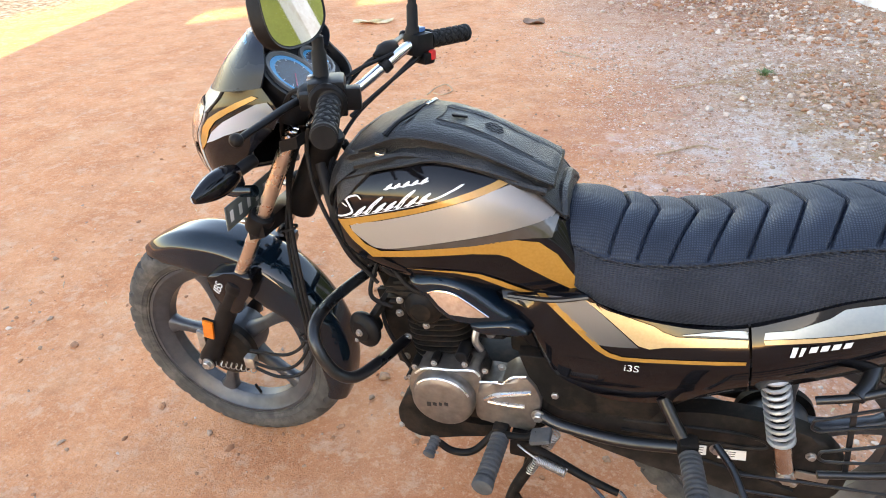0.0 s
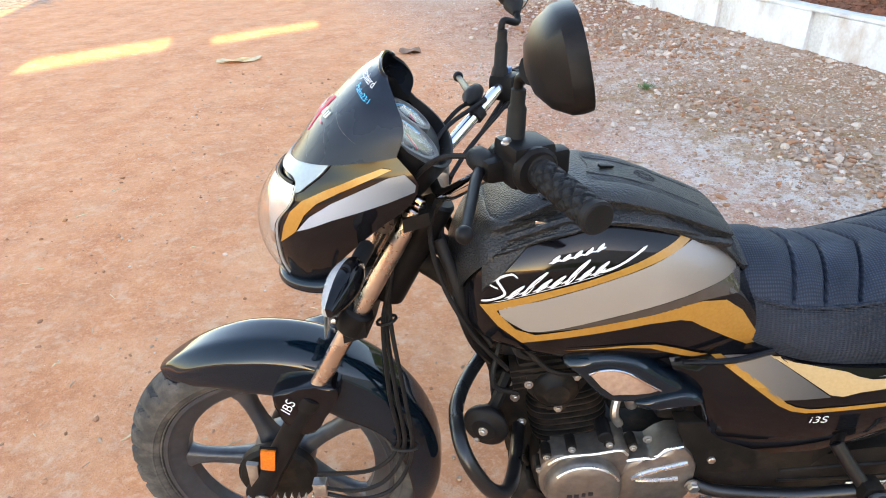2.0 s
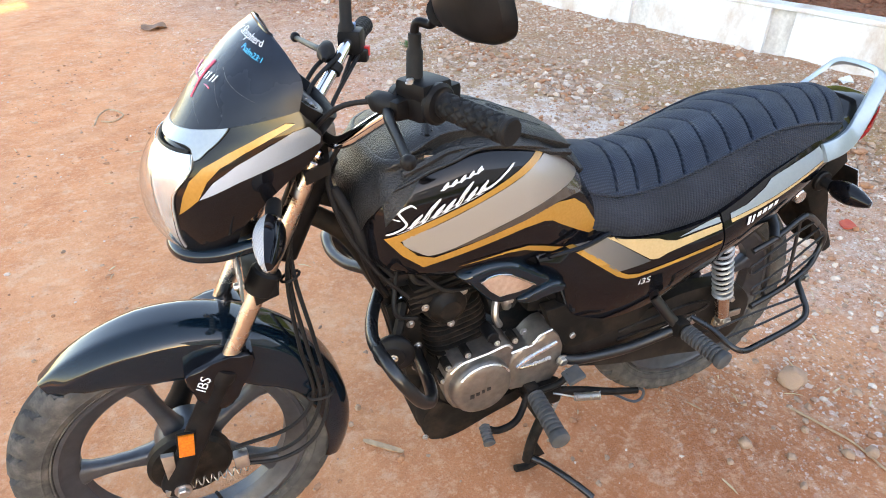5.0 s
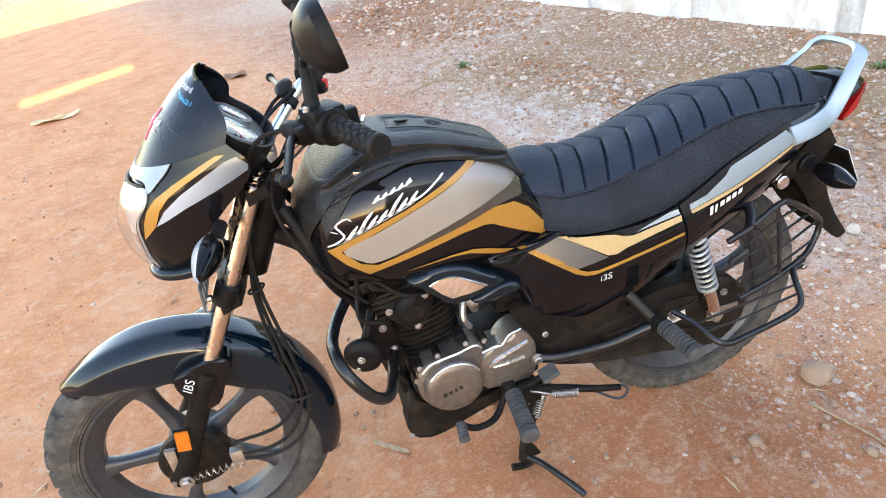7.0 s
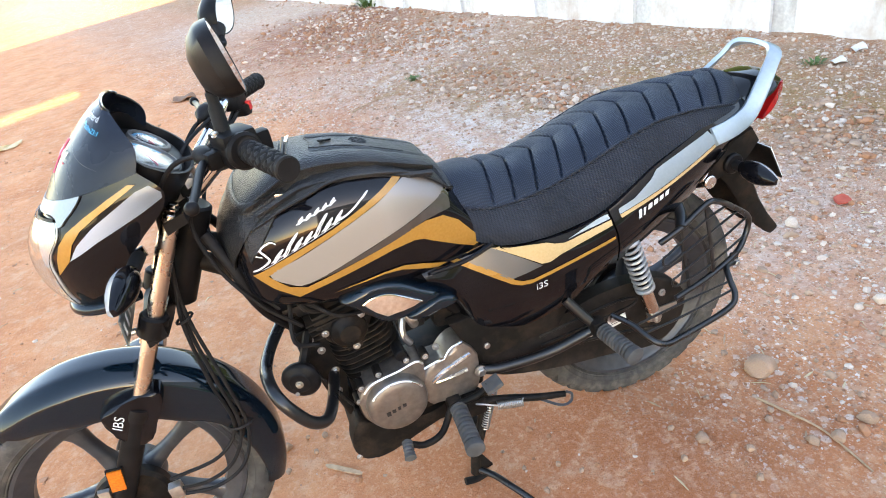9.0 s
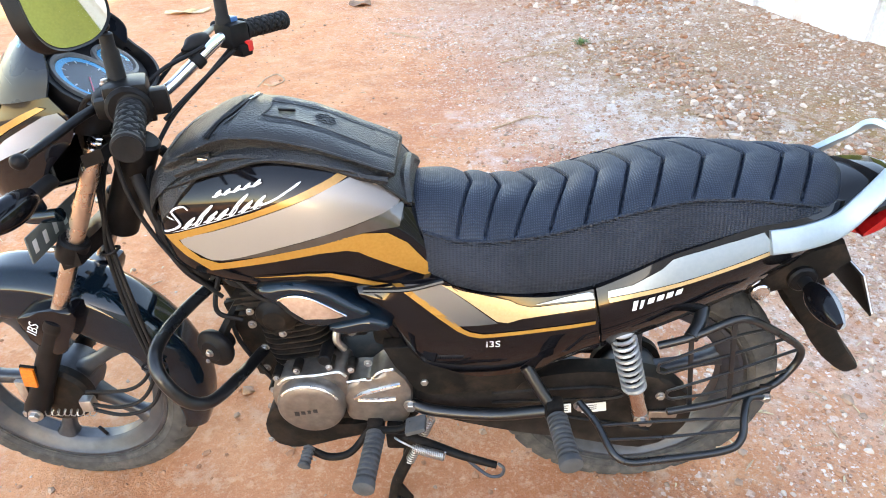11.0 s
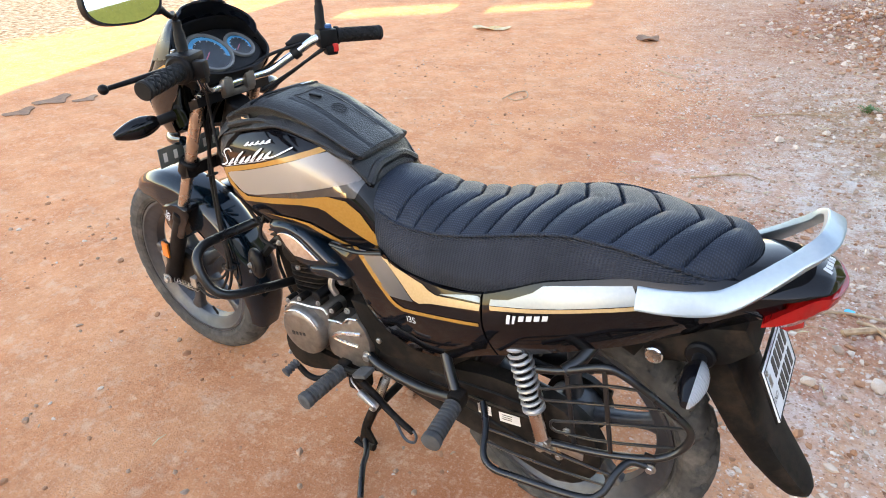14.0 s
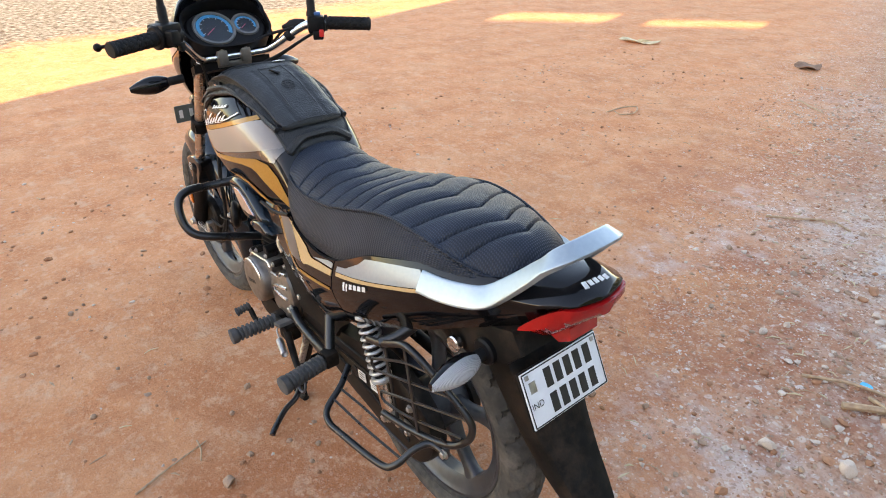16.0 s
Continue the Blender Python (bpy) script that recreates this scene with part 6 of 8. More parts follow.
for s, z0 in ((-1, 1.040), (1, 1.020)):
    pv = V((-0.868, s * 0.188, z0))
    lv = part("lever", tube([pv, pv + V((-0.012, s * 0.04, -0.002)), pv + V((-0.020, s * 0.100, -0.006)), pv + V((-0.028, s * 0.160, -0.010))], (0.0085, 0.0062), 10, flat=0.8), BLACK_SATIN, bar, "black control lever with a ball end")
    ball = bmesh.new()
    bmesh.ops.create_uvsphere(ball, u_segments=16, v_segments=12, radius=0.0105, matrix=Matrix.Translation(pv + V((-0.029, s * 0.166, -0.010))))
    part("lever_ball", ball, BLACK_SATIN, lv)
    part("lever_boot", lathe([(0.006, -0.034), (0.013, -0.026), (0.017, -0.004), (0.016, 0.014), (0.009, 0.026), (0.004, 0.040)], pv + V((-0.004, -s * 0.010, 0.002)), V((-0.35, -s, -0.1)), 18), RUBBER, lv, "rubber boot on the lever pivot")
    # mirror: stem, boot, head and glass
    st = V((-0.832, s * 0.200, z0 + 0.022)) if s < 0 else V((-0.822, s * 0.208, z0 + 0.030))
    hc = V((-0.790, -0.328, 1.209)) if s < 0 else V((-0.767, 0.345, 1.189))
    tip = hc + V((-0.024, -s * 0.088, -0.038))
    mir = part("mirror", tube([st, st + V((0.002, 0, 0.060)), st + V((0.004, s * 0.004, 0.092)), V((tip.x, tip.y - s * 0.018, tip.z - 0.016)), tip], 0.0062, 10), BLACK_SATIN, bike, "black rear-view mirror")
    part("stem_boot", lathe([(0.016, 0.0), (0.015, 0.010), (0.012, 0.016), (0.0115, 0.055), (0.009, 0.060), (0.009, 0.078), (0.006, 0.080)], st, (0.04, 0, 1), 18), RUBBER, mir)
    loops = []
    nrm = V((0.976, -0.003, 0.219)).normalized() if s < 0 else V((0.93, -s * 0.28, -0.10)).normalized()
    su = V((0, 0, 1)).cross(nrm).normalized()
    sv = nrm.cross(su)
    if s < 0:
        su, sv = su * 0.9974 - sv * 0.0722, sv * 0.9974 + su * 0.0722
    outline = []
    for k in range(44):
        q = k * math.tau / 44
        a, b = (0.0745 if s < 0 else 0.074) * math.copysign(abs(math.cos(q)) ** 0.72, math.cos(q)), 0.0495 * math.copysign(abs(math.sin(q)) ** 0.72, math.sin(q))
        t = max(0.0, -s * a / 0.075)
        outline.append((a * (1 + 0.08 * t) + 0.006 * b / 0.049, b * (1 - 0.26 * t ** 1.3) - 0.008 * t))
    for depth, k in ((0.0, 0.92), (0.002, 0.985), (-0.006, 1.0), (-0.016, 0.98), (-0.032, 0.80), (-0.044, 0.48), (-0.047, 0.15)):
        loops.append([hc + su * (a * k - s * max(0.0, 0.98 - k) * 0.040) + sv * (b * k - max(0.0, 0.98 - k) * 0.012) + nrm * depth for a, b in outline])
    part("mirror_shell", rings(bmesh.new(), loops), BLACK_SATIN, mir, "black plastic shell")
    part("mirror_glass", rings(bmesh.new(), [[hc + su * (a * 0.925) + sv * (b * 0.925) + nrm * d for a, b in outline] for d in (-0.001, 0.0012)]), MIRROR, mir, "mirror glass", 20)
    part("mirror_neck", lathe([(0.007, 0), (0.010, 0.008), (0.014, 0.020), (0.019, 0.034)], tip + V((0, -s * 0.006, -0.004)), (hc - tip) + V((-0.034, 0, 0)), 14), RUBBER, mir)
# cables
CABLES = [[(-0.856, -0.165, 1.040), (-0.930, -0.130, 1.025), (-0.985, -0.092, 0.950), (-1.006, -0.066, 0.850), (-1.030, -0.060, 0.703), (-1.022, -0.078, 0.560), (-1.012, -0.094, 0.428), (-1.050, -0.104, 0.348), (-1.110, -0.110, 0.322), (-1.185, -0.103, 0.324)],
          [(-0.850, 0.160, 1.020), (-0.930, 0.080, 0.985), (-0.985, -0.020, 0.900), (-1.015, -0.056, 0.800), (-1.022, -0.066, 0.700), (-1.006, -0.088, 0.560), (-0.998, -0.096, 0.420), (-1.035, -0.108, 0.330), (-1.105, -0.112, 0.300), (-1.185, -0.103, 0.308)],
          [(-0.980, 0.0, 0.975), (-1.000, -0.050, 0.880), (-1.018, -0.062, 0.780), (-1.036, -0.066, 0.690), (-1.034, -0.076, 0.540), (-1.024, -0.086, 0.425), (-1.080, -0.092, 0.360), (-1.190, -0.088, 0.345)],
          [(-0.840, -0.188, 1.020), (-0.900, -0.120, 0.985), (-0.945, -0.085, 0.900), (-0.930, -0.095, 0.800), (-0.880, -0.105, 0.700), (-0.820, -0.100, 0.620)],
          [(-0.815, 0.205, 1.005), (-0.855, 0.150, 0.965), (-0.915, 0.075, 0.905), (-0.930, -0.030, 0.840), (-0.905, -0.085, 0.760), (-0.850, -0.105, 0.680)],
          [(-0.858, 0.175, 1.018), (-0.900, 0.150, 1.005), (-0.945, 0.120, 0.960), (-0.975, 0.060, 0.930)],
          [(-0.805, 0.195, 1.004), (-0.830, 0.170, 0.985), (-0.880, 0.120, 0.945), (-0.915, 0.060, 0.915)]]
for c in CABLES:
    part("cable", tube(c, 0.0042, 8), RUBBER, bike)
part("cable_tie", tube([V((-1.010 + 0.026 * math.cos(a), -0.093 + 0.014 * math.sin(a), 0.428)) for a in [k * math.tau / 12 for k in range(12)]], 0.003, 5, 1, closed=True), RUBBER, bike, "loop holding the cables")
part("cable_tie", tube([V((-1.029 + 0.017 * math.cos(a), -0.063 + 0.013 * math.sin(a), 0.703 + 0.005 * math.cos(a))) for a in [k * math.tau / 12 for k in range(12)]], 0.003, 5, 1, closed=True), RUBBER, bike)
part("bar_band", rod((-0.872, 0.146, 0.991), (-0.859, 0.158, 1.003), 0.0155, 14), RUBBER, bar)
part("wiring_loom", tube([(-0.935, -0.060, 0.860), (-0.905, -0.090, 0.790), (-0.885, -0.085, 0.700), (-0.860, -0.060, 0.640)], 0.011, 10), RUBBER, bike)
part("wiring_loom", tube([(-0.935, 0.050, 0.860), (-0.905, 0.075, 0.790), (-0.870, 0.075, 0.700), (-0.850, 0.050, 0.640)], 0.010, 10), RUBBER, bike)

# indicators
def indicator(base, tip, lens_dir, spread):
    base, tip = V(base), V(tip)
    d = (tip - base).normalized()
    ind = part("indicator", rod(base, base + d * ((tip - base).length * 0.38), 0.0125, 14), RUBBER, bike, "turn indicator with a clear ribbed lens")
    ld = V(lens_dir)
    ld = (ld - d * ld.dot(d)).normalized()
    sd = d.cross(ld)
    n0 = (tip - base).length
    body, lens = [], []
    for k in range(13):
        u = k / 12
        h = n0 * (0.30 + 0.70 * u)
        r = 0.032 * math.sin(math.pi * (0.12 + 0.80 * u)) ** 0.75 * (1.0 - 0.30 * u)
        p = base + d * h
        body.append([p - ld * (r * 0.78 * math.sin(q)) + sd * (r * 0.92 * math.cos(q)) for q in [j * math.pi / 10 for j in range(11)]] + [p + ld * (0.004) - sd * (r * 0.9), p + ld * 0.004 + sd * (r * 0.9)])
        lens.append([p + ld * (0.004 + r * 0.80 * math.sin(q)) + sd * (r * 0.90 * math.cos(q)) for q in [j * math.pi / 10 for j in range(11)]])
    part("indicator_body", rings(bmesh.new(), body), BLACK_GLOSS, ind)
    part("lens", rings(bmesh.new(), lens), LENS_IND, ind, "clear ribbed lens")
    b2 = bmesh.new()
    bmesh.ops.create_uvsphere(b2, u_segments=12, v_segments=8, radius=0.009, matrix=Matrix.Translation(base + d * n0 * 0.6 + ld * 0.008))
    part("bulb", b2, BULB_AMBER, ind)


for s in (-1, 1):
    indicator((-1.040, s * 0.120, 0.885), (-1.075, s * 0.268, 0.868), (-1, 0, -0.1), 0)
    indicator((0.262, s * 0.075, 0.655), (0.268, s * 0.220, 0.650), (1, 0, -0.05), 0)
# front number plate: clear acrylic with plain bars
fp = part("front_plate", block((-1.114, -0.050, 0.760), (0.004, 0.200, 0.055), 0.002, Matrix.Rotation(0.10, 4, 'Y')), ACRYLIC, bike, "grey acrylic front number plate with pale bars")
for k in range(6):
    part("plate_bar", block((-1.114, -0.132 + 0.032 * k, 0.760), (0.0050, 0.012, 0.026), 0.001, Matrix.Rotation(0.10, 4, 'Y')), LABEL_WHITE, fp)

# ---- frame, engine ----
part("frame_tube", tube([(-0.985, 0, 0.800), (-0.900, 0, 0.720), (-0.835, 0, 0.560), (-0.800, 0, 0.400), (-0.770, 0, 0.270)], 0.020, 12), BLACK_DUSTY, bike, "black front frame tube")
part("frame_tube", tube([(-0.960, 0, 0.830), (-0.820, 0, 0.760), (-0.600, 0, 0.660), (-0.440, 0, 0.640)], 0.020, 12), BLACK_DUSTY, bike)
for s in (-1, 1):
    part("frame_tube", tube([(-0.460, s * 0.080, 0.640), (-0.450, s * 0.095, 0.520), (-0.455, s * 0.100, 0.400), (-0.470, s * 0.095, 0.300)], 0.015, 10), BLACK_DUSTY, bike)
    part("frame_tube", tube([(-0.450, s * 0.085, 0.640), (-0.200, s * 0.100, 0.640), (0.050, s * 0.100, 0.690), (0.250, s * 0.080, 0.740)], 0.013, 10), BLACK_DUSTY, bike)
engine = part("engine", block((-0.610, 0, 0.345), (0.300, 0.210, 0.150), 0.030), ENGINE_BLACK, bike, "single-cylinder engine, black barrel with satin aluminium covers")
AX = V((-0.16, 0, 0.987)).normalized()
cyl0 = V((-0.690, -0.005, 0.405))
for k in range(10):
    h = 0.014 + 0.0145 * k
    p = cyl0 + AX * h
    w = 0.078 - 0.0006 * abs(k - 4) ** 1.6
    bm = bmesh.new()
    out = []
    for q in [j * math.tau / 28 for j in range(28)]:
        out.append((w * math.copysign(abs(math.cos(q)) ** 0.55, math.cos(q)), 0.082 * math.copysign(abs(math.sin(q)) ** 0.55, math.sin(q))))
    ux = V((0.987, 0, 0.16))
    rings(bm, [[p + ux * (a * f) + V((0, b * f, 0)) + AX * t for a, b in out] for f, t in ((0.97, -0.0022), (1.0, -0.0012), (1.0, 0.0012), (0.97, 0.0022))])
    part("cooling_fin", bm, ENGINE_BLACK, engine, smooth=30)
part("barrel", rod(cyl0, cyl0 + AX * 0.17, 0.060, 28), ENGINE_BLACK, engine)
hd = cyl0 + AX * 0.192
ux = V((0.987, 0, 0.16))
R_AX = Matrix.Rotation(-0.16, 4, 'Y')
head = part("cylinder_head", block(hd, (0.160, 0.150, 0.066), 0.018, R_AX), ENGINE_BLACK, engine)
for k in range(4):
    part("cooling_fin", block(hd + AX * (-0.022 + 0.014 * k) + V((-0.006, 0, 0)), (0.172, 0.160, 0.004), 0.0015, R_AX), ENGINE_BLACK, head)
part("head_cover", block(hd + AX * 0.050, (0.120, 0.130, 0.045), 0.016, R_AX), ENGINE_BLACK, head)
cap = hd + V((-0.010, -0.080, -0.034))
part("cam_cap", lathe([(0.010, 0.020), (0.022, 0.018), (0.028, 0.010), (0.038, 0.006), (0.042, 0.0), (0.042, -0.012)], cap, (0, -1, 0), 28), ENGINE_BLACK, head, "round black cam cover")
part("cam_plate", prism([(cap.x - 0.055, cap.z + 0.030), (cap.x + 0.045, cap.z + 0.040), (cap.x + 0.055, cap.z + 0.010), (cap.x + 0.020, cap.z - 0.055), (cap.x - 0.012, cap.z - 0.058), (cap.x - 0.052, cap.z - 0.010)], cap.y + 0.002, cap.y + 0.02, 0.006), ENGINE_BLACK, head)
for dx, dz in ((-0.050, 0.012), (0.034, 0.030), (0.006, -0.046)):
    bolt(V((cap.x + dx, cap.y - 0.001, cap.z + dz)), (0, -1, 0), 0.0066, head, STEEL)
part("spark_plug_cap", tube([hd + V((-0.05, -0.07, 0.03)), hd + V((-0.085, -0.085, 0.06)), hd + V((-0.09, -0.06, 0.12)), hd + V((-0.02, -0.03, 0.16))], 0.007, 8), RUBBER, head)
part("intake_clamp", tube([(-0.604, -0.060, 0.536), (-0.616, -0.074, 0.515), (-0.618, -0.082, 0.490), (-0.606, -0.080, 0.466)], 0.0085, 8), STEEL, head, "bright intake hose clamp")
part("intake_pipe", rod((-0.625, -0.040, 0.505), (-0.560, -0.040, 0.510), 0.030, 18), RUBBER, head)
# left covers: raised flange, round magneto cover, sprocket cover
cc = V((-0.676, -0.100, 0.366))
flange = smooth_poly([(-0.757, 0.360), (-0.752, 0.410), (-0.728, 0.432), (-0.690, 0.440), (-0.662, 0.442), (-0.612, 0.452), (-0.594, 0.438), (-0.600, 0.400), (-0.612, 0.352), (-0.640, 0.306), (-0.690, 0.288), (-0.735, 0.305)], 3)
mag = part("magneto_cover", prism(flange, -0.128, -0.060, 0.008), ENGINE_ALU, engine, "satin aluminium magneto cover with a dark maker's mark")
part("cover_disc", lathe([(0.046, 0.0), (0.062, -0.001), (0.068, -0.006), (0.071, -0.016), (0.071, -0.045)], V((-0.676, -0.157, 0.366)), (0, -1, 0), 64), ENGINE_ALU, mag)
# highlight along the disc's upper rim, added as a bright metal arc
part("disc_shine", tube([V((-0.676 + 0.0675 * math.cos(a), -0.1545, 0.366 + 0.0675 * math.sin(a))) for a in [radians(28 + 6 * k) for k in range(20)]], 0.0024, 6, 2), ENGINE_EDGE, mag)
part("machined_edge", tube([(-0.742, -0.128, 0.412), (-0.722, -0.129, 0.430), (-0.690, -0.129, 0.437), (-0.655, -0.129, 0.441), (-0.614, -0.129, 0.449), (-0.598, -0.129, 0.437)], 0.0028, 6), ENGINE_EDGE, mag, "bright machined edge")
for k, w in enumerate((0.010, 0.009, 0.007, 0.009)):
    part("mark_stroke", block((-0.704 + 0.013 * k, -0.1578, 0.357 + 0.003 * k), (w, 0.0012, 0.012 if k == 0 else 0.009), 0.0004), PLATE_BLACK, mag)
for x, z in ((-0.745, 0.428), (-0.700, 0.449), (-0.632, 0.460), (-0.588, 0.452), (-0.757, 0.395)):
    rod_b = part("cover_boss", rod((x, -0.090, z - 0.004), (x, -0.122, z - 0.004), 0.010, 14), ENGINE_BLACK, engine)
    bolt(V((x, -0.122, z - 0.004)), (0, -1, 0), 0.0055, engine, STEEL)
spro = smooth_poly([(-0.600, 0.412), (-0.570, 0.424), (-0.552, 0.424), (-0.532, 0.444), (-0.496, 0.454), (-0.466, 0.402), (-0.472, 0.340), (-0.488, 0.300), (-0.554, 0.318), (-0.596, 0.306), (-0.610, 0.340)], 2)
spk = part("sprocket_cover", prism(spro, -0.132, -0.060, 0.012), ENGINE_ALU, engine, "satin aluminium sprocket cover with a swept rib")
part("rib", tube([(-0.585, -0.133, 0.378), (-0.560, -0.136, 0.398), (-0.520, -0.136, 0.412), (-0.488, -0.134, 0.420)], 0.005, 8), ENGINE_EDGE, spk)
part("rib", tube([(-0.578, -0.133, 0.374), (-0.540, -0.136, 0.376), (-0.500, -0.134, 0.378)], 0.0045, 8), ENGINE_EDGE, spk)
part("machined_edge", tube([(-0.598, -0.128, 0.420), (-0.565, -0.130, 0.428), (-0.548, -0.130, 0.430), (-0.530, -0.130, 0.449), (-0.500, -0.129, 0.457)], 0.0028, 6), ENGINE_EDGE, spk)
bolt(V((-0.556, -0.10, 0.447)), (0, -1, 0), 0.007, engine)
part("oil_filler", rod((-0.640, -0.075, 0.470), (-0.640, -0.120, 0.470), 0.014, 18), BLACK_SATIN, engine)
part("carburettor", block((-0.575, -0.010, 0.530), (0.075, 0.090, 0.090), 0.016), ENGINE_BLACK, engine)
part("carburettor_lever", tube([(-0.600, -0.070, 0.560), (-0.594, -0.076, 0.530), (-0.586, -0.070, 0.505)], 0.011, 10), STEEL, engine, "zinc choke lever")
bolt(V((-0.586, -0.078, 0.532)), (0, -1, 0), 0.010, engine)
part("intake", rod((-0.64, 0.0, 0.56), (-0.57, 0.0, 0.55), 0.026, 18), RUBBER, engine)
part("air_box", block((-0.480, 0, 0.560), (0.130, 0.180, 0.160), 0.020), BLACK_DUSTY, bike)
part("engine_hanger", prism([(-0.850, 0.560), (-0.790, 0.575), (-0.760, 0.430), (-0.775, 0.350), (-0.812, 0.360)], -0.046, -0.036, 0.002), BLACK_DUSTY, bike)
part("engine_hanger", prism([(-0.850, 0.560), (-0.790, 0.575), (-0.760, 0.430), (-0.775, 0.350), (-0.812, 0.360)], 0.036, 0.046, 0.002), BLACK_DUSTY, bike)
for x, z in ((-0.800, 0.505), (-0.785, 0.440), (-0.812, 0.545), (-0.792, 0.380)):
    bolt(V((x, -0.046, z)), (0, -1, 0), 0.0075, bike)
for k, pts in enumerate(([(-0.83, -0.06, 0.66), (-0.845, -0.09, 0.58), (-0.80, -0.085, 0.55)], [(-0.80, -0.09, 0.67), (-0.75, -0.10, 0.62), (-0.70, -0.09, 0.60), (-0.66, -0.06, 0.58)], [(-0.86, 0.05, 0.66), (-0.84, 0.06, 0.52), (-0.80, 0.07, 0.42)], [(-0.845, -0.03, 0.56), (-0.835, -0.055, 0.48), (-0.80, -0.06, 0.40), (-0.77, -0.055, 0.33)])):
    part("wire", tube(pts, 0.005, 7), RUBBER, bike)
part("bash_plate", prism(smooth_poly([(-0.802, 0.250), (-0.775, 0.318), (-0.740, 0.300), (-0.700, 0.272), (-0.600, 0.268), (-0.540, 0.285), (-0.545, 0.250), (-0.640, 0.218), (-0.720, 0.192), (-0.780, 0.198)], 4), -0.108, -0.060, 0.006), BLACK_DUSTY, bike, "black engine guard plate")
part("bash_plate", prism([(-0.795, 0.200), (-0.770, 0.300), (-0.545, 0.270), (-0.560, 0.215), (-0.700, 0.170)], -0.062, 0.105, 0.008), BLACK_DUSTY, bike)
bolt(V((-0.795, -0.106, 0.215)), (0, -1, 0), 0.006, bike)

# crash guard
GUARD = [(-0.862, 0.04, 0.606), (-0.895, 0.10, 0.594), (-0.911, 0.160, 0.591), (-0.908, 0.219, 0.594), (-0.898, 0.251, 0.580), (-0.881, 0.264, 0.551), (-0.858, 0.263, 0.512), (-0.835, 0.248, 0.488), (-0.819, 0.212, 0.473), (-0.805, 0.141, 0.454), (-0.79, 0.045, 0.43)]
guard = part("crash_guard", tube([(x, -y, z) for x, y, z in GUARD], 0.0125, 14, 8), BLACK_TUBE, bike, "black tubular crash guard")
part("guard_side", tube(GUARD, 0.0125, 14, 8), BLACK_TUBE, guard)
part("guard_bracket", block((-0.828, 0, 0.620), (0.075, 0.090, 0.030), 0.005), BLACK_TUBE, guard)
horn = part("horn", lathe([(0.010, 0.016), (0.022, 0.015), (0.026, 0.011), (0.036, 0.010), (0.042, 0.005), (0.043, 0.0), (0.040, -0.008), (0.025, -0.016), (0.022, -0.034), (0.012, -0.036)], V((-0.858, -0.110, 0.498)), V((-0.35, -0.93, 0.05)), 36), BLACK_SATIN, bike, "black round horn")
bolt(V((-0.864, -0.126, 0.499)), (-0.35, -0.93, 0.05), 0.007, horn)
bolt(V((-0.875, -0.122, 0.473)), (-0.35, -0.93, 0.05), 0.004, horn)
part("horn_bracket", tube([(-0.855, -0.098, 0.503), (-0.835, -0.080, 0.535), (-0.815, -0.050, 0.565)], 0.011, 6, 3, flat=1.2), BLACK_DUSTY, horn)

# ---- controls at the feet, stands ----
def peg(a, b, r, ribs):
    a, b = V(a), V(b)
    n = (b - a).length
    prof = [(r * 0.55, 0)]
    for k in range(ribs):
        h = n * (0.06 + 0.80 * k / ribs)
        s = n * 0.80 / ribs
        prof += [(r * 0.76, h), (r, h + s * 0.14), (r, h + s * 0.56), (r * 0.76, h + s * 0.68)]
    prof += [(r * 1.04, n * 0.87), (r * 1.08, n * 0.90), (r * 1.08, n * 0.985), (r * 0.95, n), (r * 0.4, n + 0.001)]
    return lathe(prof, a, b - a, 22)


p1 = part("foot_peg", peg((-0.545, -0.150, 0.298), (-0.556, -0.290, 0.292), 0.0205, 9), RUBBER_DUSTY, bike, "ribbed rubber foot peg")
part("peg_bracket", block((-0.548, -0.135, 0.296), (0.034, 0.040, 0.040), 0.006), BLACK_DUSTY, p1)
part("foot_peg", peg((-0.545, 0.150, 0.298), (-0.556, 0.290, 0.292), 0.0205, 9), RUBBER_DUSTY, bike)
for s in (-1, 1):
    p2 = part("pillion_peg", peg((-0.180, s * 0.195, 0.402), (-0.166, s * 0.312, 0.398), 0.0205, 9), RUBBER_DUSTY, bike, "ribbed rubber pillion peg")
    part("peg_joint", block((-0.182, s * 0.180, 0.402), (0.036, 0.036, 0.040), 0.008), BLACK_DUSTY, p2)
    part("peg_hanger", tube([(-0.238, s * 0.138, 0.476), (-0.212, s * 0.158, 0.438), (-0.186, s * 0.176, 0.404)], 0.0125, 12), BLACK_TUBE, p2)
    part("peg_brace", tube([(-0.468, s * 0.132, 0.362), (-0.420, s * 0.142, 0.352), (-0.300, s * 0.152, 0.352), (-0.192, s * 0.172, 0.388)], 0.0125, 12), BLACK_TUBE, p2)
    bolt(V((-0.470, s * 0.136, 0.362)), (0, s, 0), 0.012, bike)
    bolt(V((-0.128, s * 0.160, 0.390)), (0, s, 0), 0.010, bike)
bolt(V((-0.440, -0.118, 0.415)), (0, -1, 0), 0.009, bike)
gear = part("gear_lever", tube([(-0.560, -0.150, 0.300), (-0.600, -0.178, 0.262), (-0.645, -0.182, 0.252), (-0.680, -0.182, 0.272)], 0.008, 10), BLACK_DUSTY, bike, "black heel-and-toe gear lever")
part("toe_pad", peg((-0.684, -0.178, 0.282), (-0.690, -0.222, 0.270), 0.0125, 4), RUBBER_DUSTY, gear)
